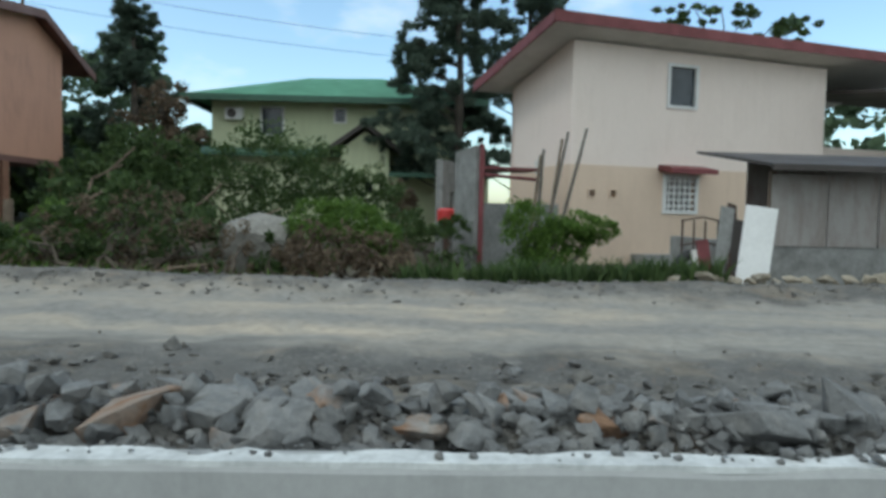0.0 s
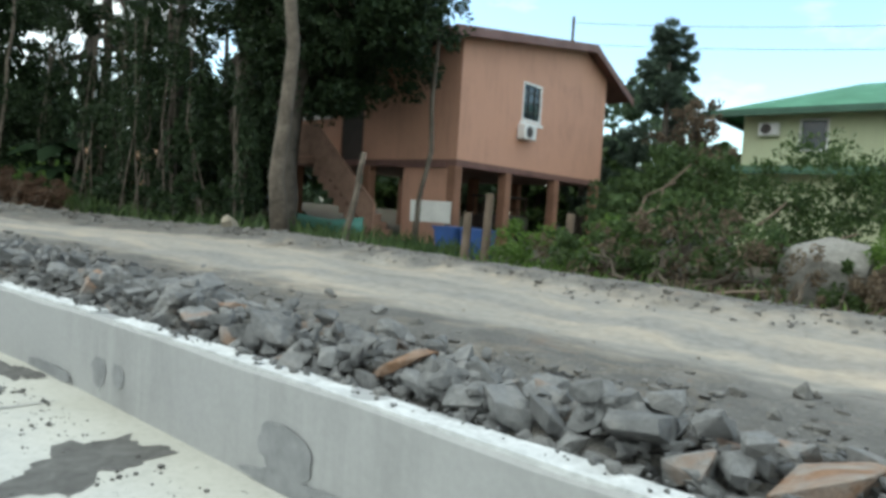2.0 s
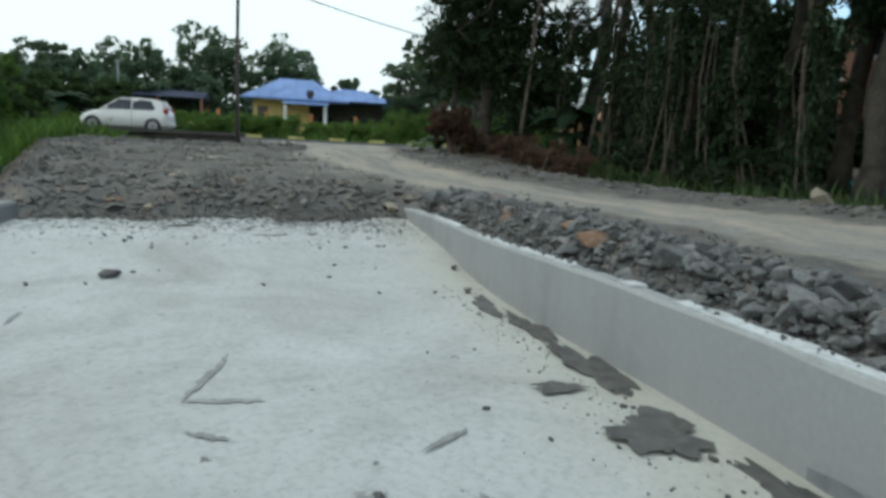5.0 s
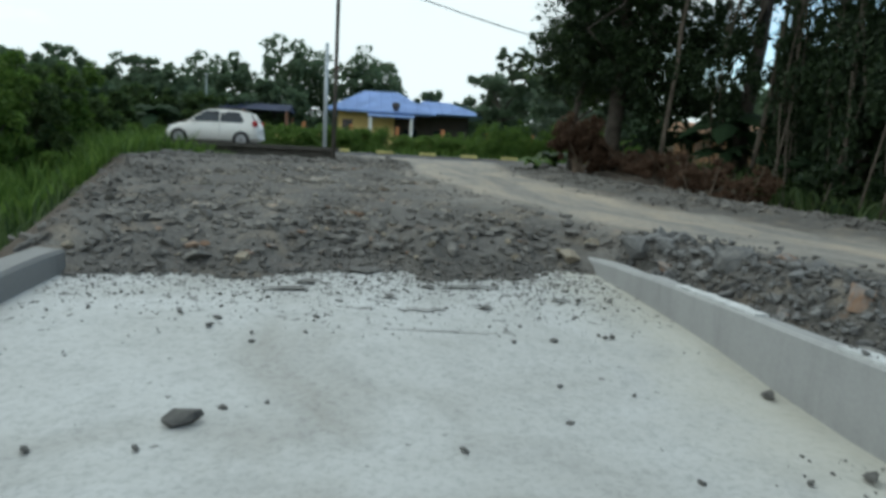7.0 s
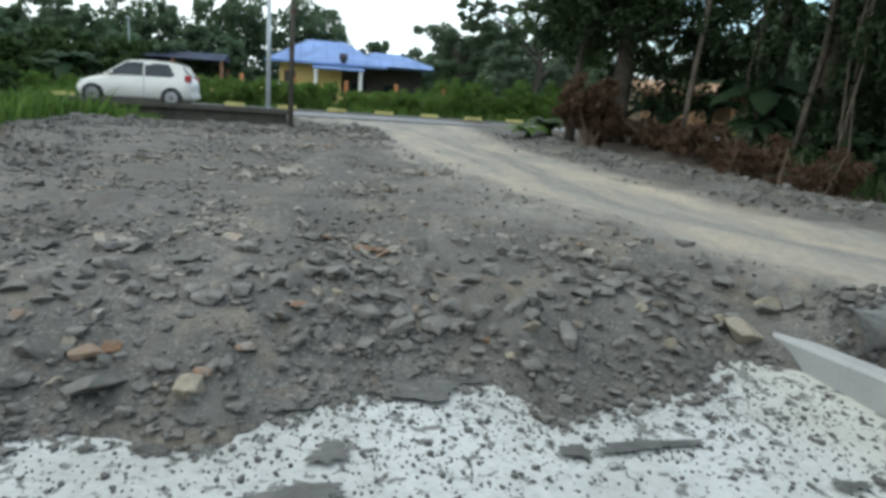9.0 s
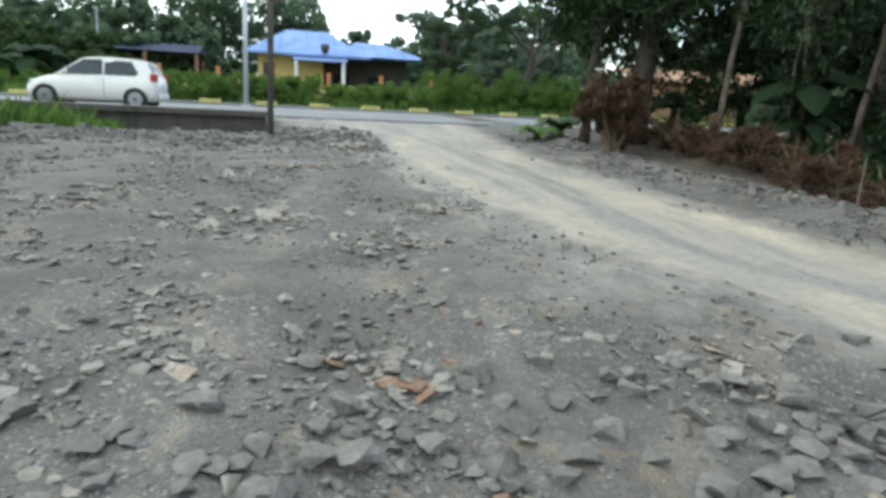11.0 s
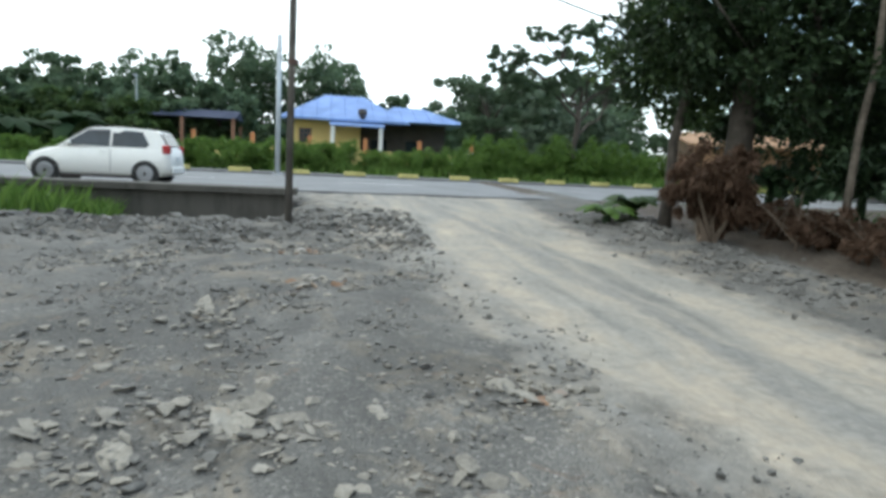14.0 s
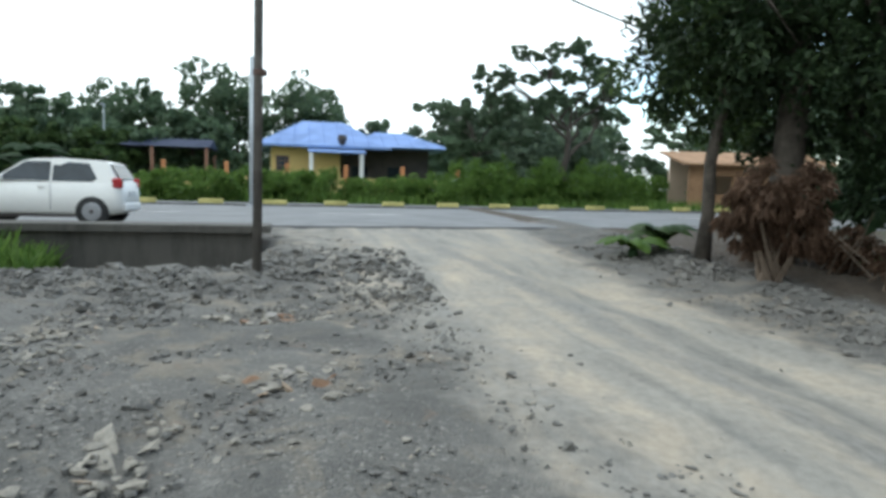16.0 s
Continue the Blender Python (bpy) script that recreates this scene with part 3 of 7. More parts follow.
TRACK_Z = [(30, 0.4), (0, 0.42), (-4, 0.48), (-9, 0.54), (-13, 0.5), (-16, 0.58), (-18, 0.71), (-20.5, 0.77), (-24, 0.88), (-27, 1.0), (-29, 1.07), (-32, 1.1)]
RAMP_Z = [(-12.0, -0.3), (-12.2, -0.02), (-12.4, 0.118), (-12.6, 0.16), (-12.85, 0.25), (-13.15, 0.36), (-14, 0.5), (-14.7, 0.6), (-16, 0.66), (-16.5, 0.7), (-17.5, 0.76), (-18.7, 0.82), (-19.4, 0.84), (-22, 0.88), (-24, 0.96), (-27, 1.03), (-29, 1.07), (-32, 1.1)]
# where the fill's toe lies on the slab, across its width
TOE_X = [(-2.6, -12.0), (-1.6, -12.22), (-1.05, -12.03), (-0.8, -12.3), (-0.1, -12.58), (0.25, -12.55), (0.38, -12.12), (0.9, -12.36), (1.3, -12.4), (1.6, -12.75), (2.1, -12.75)]
SLAB_Z = [(30, 0.0), (-6, 0.0), (-7.5, -0.06), (-8.5, -0.09), (-9.6, -0.07), (-10.6, 0.03), (-11.8, 0.09), (-13.6, 0.14)]
OUT_R = [(30, 0.05), (0, 0.1), (-5, 0.15), (-10, 0.25), (-14, 0.3), (-18, 0.55), (-21, 0.95), (-25, 1.05), (-30, 1.1)]
OUT_L = [(30, -0.7), (-12, -0.55), (-17, -0.2), (-21, 0.45), (-24, 0.8), (-26, 0.95), (-28.2, 1.08), (-32, 1.1)]


def ground_z(x, y):
    x, y = np.asarray(x, float), np.asarray(y, float)
    toe = (along(y, TOE_X) + 12.4) * smooth(-14.0, -13.0, x) * (y < 2.3)
    trk, ramp = along(x, TRACK_Z), along(x - toe, RAMP_Z)
    mid = ramp + (trk - ramp) * smooth(along(x, BANK_FOOT), along(x, BANK_HEAD), y)
    er, el = along(x, EDGE_R), along(x, EDGE_L)
    z = mid + (along(x, OUT_R) - mid) * smooth(0.25, 1.3, y - er)
    z = z + (along(x, OUT_L) - z) * smooth(0.0, 1.5, el - y)
    z = z + 0.09 * np.exp(-(((y - er) / 0.45) ** 2))
    z = z - 0.42 * smooth(-23.5, -24.6, x) * smooth(-27.3, -26.7, x) * smooth(-0.7, -1.6, y)
    slab = (x > -11.9) & (y < along(x, WALL_Y) + 0.06)
    z = np.where(slab & (y > -2.75), -0.35, z)
    ru = np.exp(-(((y - track_mid(x) - 0.75) / 0.3) ** 2)) + np.exp(-(((y - track_mid(x) + 0.75) / 0.3) ** 2))
    z = z - 0.025 * ru * (x > -28)
    return z


def slab_z(x):
    return along(x, SLAB_Z)


def surface_z(x, y):
    """The height on which loose things lie: slab or earth."""
    on_slab = (np.asarray(x) > -13.2) & (np.asarray(y) < 2.05) & (np.asarray(y) > -2.4)
    return np.where(on_slab, np.maximum(ground_z(x, y), slab_z(x)), ground_z(x, y))


def track_mid(x):
    return along(x, [(30, 5.1), (-5, 4.9), (-10, 4.8), (-14, 3.5), (-18, 2.05), (-24, 1.9), (-29, 2.1), (-45, 2.3)])


def track_half(x):
    return along(x, [(30, 1.2), (-8, 1.2), (-12, 1.35), (-18, 1.6), (-24, 1.7), (-29, 2.2)])


def stretched(lo, hi, step, far):
    core = np.arange(lo, hi + step / 2, step)
    out, d, v = [], step, 0.0
    while v < far:
        d *= 1.22
        v += d
        out.append(v)
    out = np.array(out)
    return np.concatenate([lo - out[::-1], core, hi + out])


gx, gy = stretched(-31, 6, 0.11, 900), stretched(-6, 9.5, 0.1, 900)
GX, GY = np.meshgrid(gx, gy, indexing="ij")
fx, fy = GX.ravel(), GY.ravel()
gz = ground_z(fx, fy)
rough = np.array([noise.fractal(Vector((a * 1.3, b * 1.3, 0.0)), 0.8, 2.1, 4) if -33 < a < 12 and -9 < b < 14 else 0.0 for a, b in zip(fx, fy)])
gz = gz + rough * 0.035 * (1 - 0.6 * ((fx > -14) & (fy < 2.2)))
g_index = np.arange(len(fx)).reshape(len(gx), len(gy))
g_faces = np.stack([g_index[:-1, :-1], g_index[1:, :-1], g_index[1:, 1:], g_index[:-1, 1:]], -1).reshape(-1, 4)
g_me = raw_mesh("ground", np.stack([fx, fy, gz], 1), g_faces, 4)
er_v, el_v = along(fx, EDGE_R), along(fx, EDGE_L)
inside = smooth(-0.4, 0.3, er_v + 0.5 - fy) * smooth(-0.3, 0.5, fy - el_v + 0.2) * smooth(-33, -31.5, fx)
rut_a = along(fx, [(30, 4.2), (-2, 4.65), (-5, 4.6), (-8, 4.1), (-11.4, 3.94), (-14.2, 3.3), (-16.6, 2.2), (-22, 2.0), (-26, 1.6)])
dusty = 0.6 * smooth(-0.3, 0.6, fy - along(fx, [(-13, 0.6), (-18, 0.4), (-21, -0.1), (-25, -0.7), (-29, -1.2)])) * smooth(-13.7, -15.2, fx) * smooth(-31.5, -29.5, fx) * (fy < track_mid(fx))
masks = {
    "trk": np.maximum(smooth(0.55, -0.8, np.abs(fy - track_mid(fx)) - track_half(fx)) * smooth(-31.5, -29.5, fx) * (fx < 28), dusty),
    "rut": 0.95 * np.exp(-(((fy - rut_a) / 0.2) ** 2)) + 0.65 * np.exp(-(((fy - rut_a + 1.25) / 0.2) ** 2)) + 0.6 * np.exp(-(((fy - rut_a - 1.0) / 0.25) ** 2)) * (fx > -14),
    "grv": inside,
    "grs": np.maximum(smooth(0.3, 1.5, el_v - fy), smooth(-42, -44, fx)) * 0.9 + 0.25 * smooth(1.0, 4.0, fy - er_v),
}
for key, val in masks.items():
    g_me.attributes.new(key, "FLOAT", "POINT").data.foreach_set("value", np.clip(val, 0, 1).astype(np.float32))
g_me.shade_smooth()
ground = tagged(to_object("ground", g_me, M_GROUND), "bare earth, grey gravel fill and a pale dusty track", "ground", kind="structure")

# ---- slab and its kerb walls ----
slab_bm = bmesh.new()
rs = np.random.default_rng(3)
sx = np.concatenate([[-13.35], np.arange(-12.95, 30, 0.6), [30]])
sy = np.linspace(-2.47, 2.3, 14)
sv = [[slab_bm.verts.new((x + (rs.normal() * 0.1 if i == 0 else 0), y, float(slab_z(x)) - (0.0 if i else 0.02))) for y in sy] for i, x in enumerate(sx)]
for i in range(len(sx) - 1):
    for j in range(len(sy) - 1):
        slab_bm.faces.new((sv[i][j], sv[i + 1][j], sv[i + 1][j + 1], sv[i][j + 1]))
ext = bmesh.ops.extrude_face_region(slab_bm, geom=slab_bm.faces[:])
bmesh.ops.translate(slab_bm, verts=[v for v in ext["geom"] if isinstance(v, bmesh.types.BMVert)], vec=(0, 0, -0.3))
tagged(part("floor_slab", slab_bm, M_SLAB), "new white concrete road slab with grit and scuffs", "slab", kind="structure")


def wall_y(x):
    return float(along(x, WALL_Y)) - 2.25


def kerb_wall(name, y0, y1, x0, x1, top, label, shift=lambda x: 0.0, mat=M_WALL):
    rng = np.random.default_rng(5)
    bm = bmesh.new()
    xs = np.arange(x0, x1 + 0.1, 0.35)
    rows = []
    for x in xs:
        h = top(x) + rng.normal() * 0.004
        prof = [(y0, -0.3), (y0, h - 0.02), (y0 + 0.02, h), (y1 - 0.02, h + rng.normal() * 0.006), (y1, h - 0.03), (y1 + 0.02, -0.3)]
        o = shift(x)
        rows.append([bm.verts.new((x, y + o, z)) for y, z in prof])
    for a, b in zip(rows, rows[1:]):
        for k in range(5):
            bm.faces.new((a[k], a[k + 1], b[k + 1], b[k]))
    bm.faces.new(rows[0])
    bm.faces.new(rows[-1])
    return tagged(part(name, bm, mat), label, "wall", kind="structure")


wall_r = kerb_wall("wall_north", 2.25, 2.39, -12.9, 30, lambda x: float(along(x, WALL_TOP)), "low new concrete kerb wall with pale top", wall_y)
wall_l = kerb_wall("wall_south", -2.7, -2.46, -12.1, 30, lambda x: 0.19 + float(slab_z(x)), "low grey concrete kerb wall", mat=M_OLDWALL)
# patchy white laitance on the wall's top
cap_rng = np.random.default_rng(8)
for a, b in ((30.0, -4.6), (-4.85, -6.6), (-6.9, -7.1), (-7.6, -9.6), (-10.2, -11.2)):
    bm = bmesh.new()
    xs = np.arange(a, b - 0.01, -0.12)
    lo = [bm.verts.new((x, wall_y(x) + 2.258 + abs(cap_rng.normal()) * 0.006, float(along(x, WALL_TOP)) + 0.009)) for x in xs]
    hi = [bm.verts.new((x, wall_y(x) + 2.372 - abs(cap_rng.normal()) * 0.03, float(along(x, WALL_TOP)) + 0.012)) for x in xs]
    for k in range(len(xs) - 1):
        bm.faces.new((lo[k], lo[k + 1], hi[k + 1], hi[k]))
    ext = bmesh.ops.extrude_face_region(bm, geom=bm.faces[:])
    bmesh.ops.translate(bm, verts=[v for v in ext["geom"] if isinstance(v, bmesh.types.BMVert)], vec=(0, 0, -0.02))
    part("coping_skim", bm, M_WALLTOP, wall_r, "chalky white skim")


def splat(name, mat, at, rx, ry, parent, seed, wall=False, label="", thick=0.006, ragged=0.25):
    """A stain or smear with an uneven outline."""
    rng = np.random.default_rng(seed)
    bm = bmesh.new()
    n = 44
    ph = rng.uniform(0, 6.28, 4)
    ring = []
    for k in range(n):
        a = k * 2 * math.pi / n
        r = 1 + ragged * (math.sin(2 * a + ph[0]) * 0.5 + math.sin(3 * a + ph[1]) * 0.5 + math.sin(7 * a + ph[2]) * 0.35) + rng.normal() * ragged * 0.25
        u, v = rx * r * math.cos(a), ry * r * math.sin(a)
        ring.append(bm.verts.new((at[0] + u, at[1] - thick, at[2] + v) if wall else (at[0] + u, at[1] + v, at[2] + thick)))
    bm.faces.new(ring)
    return part(name, bm, mat, parent, label)


slab = bpy.data.objects["floor_slab"]
smears = [(-5.05, 1.68, 0.27, 0.19), (-5.2, 1.9, 0.12, 0.05), (-3.85, 1.85, 0.24, 0.26), (-6.05, 1.9, 0.2, 0.17), (-6.9, 2.03, 0.45, 0.1), (-7.8, 2.03, 0.35, 0.08), (-5.5, 2.1, 0.28, 0.08), (-8.5, 1.92, 0.3, 0.08), (-11.7, -0.72, 0.05, 0.16), (-11.9, 0.68, 0.04, 0.22), (-11.95, -0.6, 0.07, 0.08), (-6.62, 1.72, 0.06, 0.14)]
sm = np.random.default_rng(14)
smears += [(-12.65 + abs(sm.normal()) * 0.28, sm.uniform(-2.5, 1.9), sm.uniform(0.06, 0.2), sm.uniform(0.1, 0.3)) for _ in range(2)]
smears += [(sm.uniform(-12.2, -10.8), sm.uniform(-2.3, 1.8), sm.uniform(0.02, 0.06), sm.uniform(0.03, 0.12)) for _ in range(4)]
for s, (x, y, rx, ry) in enumerate(smears):
    splat("mud_smear", M_DAMP, (x, y, 0.0 if x > -6 else float(slab_z(x)) + 0.012), rx, ry, slab, 60 + s, label="dried grey mud smear", ragged=0.38, thick=0.002 + 0.0003 * s)
for s, (x, z, rx, ry) in enumerate(((-4.69, 0.145, 0.085, 0.075), (-4.47, 0.16, 0.06, 0.06), (-5.4, 0.02, 0.4, 0.05), (-3.1, 0.15, 0.15, 0.12), (-2.85, 0.02, 0.5, 0.06))):
    splat("damp_stain", M_DAMPWALL, (x, 2.249 + wall_y(x) , z), rx, ry, wall_r, 80 + s, True, "dark damp stain", 0.003 + 0.0012 * s, 0.14)

for s in range(16):
    splat("scuff_mark", M_SCUFF, (sm.uniform(-6.0, -3.5), sm.uniform(-1.6, 1.4), 0.0), sm.uniform(0.03, 0.2), sm.uniform(0.006, 0.03), slab, 200 + s, label="faint scuff in the concrete", ragged=0.5, thick=0.0155 * 0.1 + 0.0002 * s)

def stroke(a, b, wide, seed):
    """A scrape drawn across the slab, tapering to both ends."""
    rng = np.random.default_rng(seed)
    bm = bmesh.new()
    d = np.array((b[0] - a[0], b[1] - a[1]))
    side = np.array((-d[1], d[0])) / np.linalg.norm(d)
    n = 14
    rows = []
    for k in range(n + 1):
        t = k / n
        c = np.array(a) + d * t + side * rng.normal() * wide * 0.35
        w = wide * (0.15 + math.sin(math.pi * t) * rng.uniform(0.5, 1.1))
        rows.append([bm.verts.new((*(c - side * w), float(slab_z(c[0])) + 0.006)), bm.verts.new((*(c + side * w), float(slab_z(c[0])) + 0.006))])
    for p, q in zip(rows, rows[1:]):
        bm.faces.new((p[0], p[1], q[1], q[0]))
    return part("scrape", bm, M_SCUFF, slab, "grey scrape mark in the concrete")


for k, (a, b, w) in enumerate((((-6.64, 0.05), (-7.39, 0.18), 0.02), ((-6.64, 0.05), (-6.61, 0.39), 0.025), ((-6.02, 0.95), (-6.2, 1.17), 0.02), ((-5.24, 0.55), (-5.4, 0.72), 0.022), ((-5.19, 0.18), (-5.4, 0.23), 0.03), ((-4.85, 1.4), (-4.75, 2.07), 0.012), ((-5.75, 0.68), (-5.62, 0.8), 0.045), ((-6.3, 0.1), (-6.2, 0.28), 0.02), ((-10.8, -0.15), (-10.7, 0.75), 0.008), ((-9.9, -1.9), (-9.2, -1.6), 0.03), ((-8.6, -1.2), (-8.1, -1.15), 0.02), ((-11.2, 0.1), (-11.25, 0.45), 0.05))):
    stroke(a, b, w, 500 + k)

# ---- road, kerbs, headwall ----
ROAD_DX = -0.1


def road_strip(name, x0, x1, z, mat, label, thick=0.12):
    bm = bmesh.new()
    r = []
    for y in np.linspace(-120, 120, 61):
        o = ROAD_DX * y - 0.0022 * max(0, y) ** 2 * 0.35
        r.append([bm.verts.new((x + o, y, zz)) for x, zz in ((x0, z), (x1, z + 0.02), (x1, z - thick), (x0, z - thick))])
    for a, b in zip(r, r[1:]):
        for k in range(4):
            bm.faces.new((a[k], a[(k + 1) % 4], b[(k + 1) % 4], b[k]))
    return tagged(part(name, bm, mat), label, "road", kind="structure")


road_strip("road", -29.3, -40.6, 1.12, M_ASPHALT, "grey two-lane asphalt road")
verge = road_strip("pavement", -40.85, -42.4, 1.2, M_KERBGREY, "raised grey road edge")
M_LINE = plain("road_line", (0.55, 0.55, 0.53), 0.8, var=0.4)
for y in np.arange(-30, 40, 6.0):
    bm = box((-35.06 + ROAD_DX * y, y, 1.128), (-34.94 + ROAD_DX * y, y + 2.4, 1.136))
    part("lane_mark", bm, M_LINE, bpy.data.objects["road"], "worn white lane dash")
kerb_me = bpy.data.meshes.new("kerb_stone")
kb = box((-0.11, -0.42, 0), (0.11, 0.42, 0.2), 0.02)
kb.to_mesh(kerb_me)
kb.free()
kerb_me.materials.append(M_YELLOW)
for k in range(30):
    y = -30 + k * 2.2
    o = new("kerb_stone", kerb_me)
    o.parent = verge
    o.location = (-40.98 + ROAD_DX * y - 0.00077 * max(0, y) ** 2, y, 1.16)
    o.rotation_euler = (0, 0, 0.1)
hw = bmesh.new()
prism([(-26.9, 0.2), (-26.9, 1.16), (-26.55, 1.16), (-26.55, 0.2)], -12.5, -1.1, hw)
headwall = tagged(part("wall_culvert", hw, M_OLDCONC), "old stained concrete culvert headwall", "wall", kind="structure")
part("coping", prism([(-27.2, 1.16), (-27.2, 1.27), (-26.42, 1.27), (-26.42, 1.16)], -12.5, -0.95), M_OLDCONC, headwall, "dark weathered coping")

# ---- rocks ----
ROCKS = [block_rock(s, 0.55 + 0.12 * (s % 4)) for s in range(24)]
for me in ROCKS:
    me.materials.append(M_ROCK)
ROCKS2 = [block_rock(s, 0.5) for s in range(30, 40)]
for me in ROCKS2:
    me.materials.append(M_RUBBLE)
BROWN = [block_rock(s, 0.6) for s in range(70, 73)]
for me in BROWN:
    me.materials.append(M_BROWNROCK)
SANDY = [hull_rock(s, 14, 0.75) for s in range(50, 54)]
for me in SANDY:
    me.materials.append(M_SAND)
rr = np.random.default_rng(21)


def lay_rock(me, x, y, s, label, group, sink=0.25, squash=1.0, name="rock"):
    o = new(name, me)
    z = float(ground_z(x, y))
    o.matrix_world = Matrix.LocRotScale((x, y, z + s * 0.3 * squash - s * sink * 0.5), Euler((rr.uniform(-0.5, 0.5), rr.uniform(-0.5, 0.5), rr.uniform(0, 6.28))), (s * rr.uniform(0.85, 1.3), s, s * squash))
    return tagged(o, label, "rock", group)


placed = []
for x, y, s in ((-1.38, 2.64, 0.36), (1.45, 2.66, 0.46), (0.15, 2.66, 0.27), (-2.9, 2.66, 0.3), (-4.2, 2.75, 0.26), (-0.45, 2.58, 0.26), (-8.1, 2.6, 0.3)):
    placed.append((x, y, s))
    lay_rock(BROWN[int(abs(x) * 7) % 3], x, y, s, "large rust-brown quarry rock beside the kerb wall", "rocks along the kerb wall", 0.3, 0.65)
tries = 0
while len(placed) < 270 and tries < 40000:
    tries += 1
    x = rr.uniform(-12.6, 3.0) if tries % 3 == 0 else rr.uniform(-6.5, 3.0)
    near = rr.random() < 0.6
    y = (rr.uniform(2.48, 2.7) if near else rr.uniform(2.66, 2.88)) + wall_y(x)
    s = rr.choice((rr.uniform(0.11, 0.18), rr.uniform(0.16, 0.28))) if near else rr.uniform(0.08, 0.16)
    if x < -7:
        s *= 0.85
    if all((x - a) ** 2 + (y - b) ** 2 > (0.3 * (s + c)) ** 2 for a, b, c in placed):
        placed.append((x, y, s))
        lay_rock(ROCKS[rr.integers(len(ROCKS))], x, y, s, "angular grey quarry rock with rusty faces" if rr.random() < 0.3 else "angular grey quarry rock beside the kerb wall", "rocks along the kerb wall", 0.22, 0.95)
for k in range(100):
    y = rr.uniform(-2.6, 1.9)
    x = float(along(y, TOE_X)) - 0.28 - abs(rr.normal()) * 0.3
    pick = rr.random()
    kind, words = (BROWN, "broken rust-brown stone at the slab's end") if pick < 0.12 else (SANDY, "broken sandy stone at the slab's end") if pick < 0.24 else (ROCKS2, "broken grey stone at the slab's end")
    lay_rock(kind[rr.integers(len(kind))], x, y, rr.choice((rr.uniform(0.06, 0.1), rr.uniform(0.09, 0.17))), words, "stones at the slab end", 0.2, 0.9, "stone")
lay_rock(SANDY[0], -12.95, 1.86, 0.24, "pale yellow sandstone lump at the wall's end", "stones at the slab end", 0.1, 0.9)
lay_rock(SANDY[1], -13.1, 2.12, 0.2, "pale yellow sandstone lump at the wall's end", "stones at the slab end", 0.1, 0.8)
lay_rock(ROCKS2[2], -12.5, -1.55, 0.42, "long flat grey slab of stone", "stones at the slab end", 0.35, 0.35)
for k in range(22):
    x = 1.9 + k * 0.155
    lay_rock(SANDY[k % 4], x, 6.78 + 0.11 * (x - 2) + rr.normal() * 0.07, rr.uniform(0.13, 0.3), "sandy yellow boulder beside the shack", "sandy boulders", 0.2, 0.8)
lay_rock(SANDY[2], -10.9, 6.9, 0.42, "large grey boulder at the track's edge", "rubble beside the track", 0.2, 0.8)
for cx, cy in ((-14.0, -0.29), (-14.37, 0.3), (-19.45, -0.5), (-16.9, 0.68), (-21.0, -0.7)):
    for k in range(6):
        lay_rock(BROWN[k % 3], cx + rr.normal() * 0.12, cy + rr.normal() * 0.12, rr.uniform(0.06, 0.16), "broken rust-brown stone on the fill", "broken brown stones", 0.3, 0.4, "stone")
# loose rubble: at the slab's end, over the fill, beside the track, before the headwall
rx1 = -13.0 - np.abs(rr.normal(0, 0.5, 160))
ry1 = rr.uniform(-2.7, 2.3, 160)
rx2 = rr.uniform(-26, -13.3, 420)
ry2 = np.where(rr.random(420) < 0.5, rr.uniform(-3.6, -1.0, 420), rr.uniform(-2.5, 0.8, 420))
ry2 = np.maximum(ry2, along(rx2, EDGE_L))
rx3 = rr.uniform(-27, 4, 620)
ry3 = along(rx3, EDGE_R) + rr.normal(0, 0.3, 620)
rx4 = -24.2 + rr.normal(0, 0.6, 300)
ry4 = rr.uniform(-6.5, 0.6, 300)
qy = rr.uniform(-2.4, 1.95, 1500)
qx = along(qy, TOE_X) + 0.12 - np.abs(rr.normal(0, 0.4, 1500))
pebbles("rubble", np.stack([qx, qy], 1), 0.012 + rr.exponential(0.022, 1500).clip(0, 0.09), M_RUBBLE, "broken stone spilt over the slab's end", 37, 0.15)
rx5 = rr.uniform(-26.5, -23, 160)
ry5 = along(rx5, EDGE_R) - np.abs(rr.normal(0, 0.5, 160))
pebbles("rubble", np.stack([np.concatenate([rx1, rx2, rx3, rx4, rx5]), np.concatenate([ry1, ry2, ry3, ry4, ry5])], 1), np.concatenate([rr.uniform(0.08, 0.2, 160), rr.uniform(0.025, 0.085, 420), np.where(rx3 > -9, rr.uniform(0.025, 0.09, 620), rr.uniform(0.05, 0.17, 620)), rr.uniform(0.1, 0.28, 300), rr.uniform(0.06, 0.18, 160)]), M_RUBBLE, "loose grey broken rubble on the gravel and along the track", 11, 0.12)

def rock_arrays(me):
    me.calc_loop_triangles()
    return np.array([v.co[:] for v in me.vertices]), np.array([t.vertices[:] for t in me.loop_triangles])


BLOCKS = [rock_arrays(hull_rock(s, 12, 0.7, False)) for s in range(120, 132)]


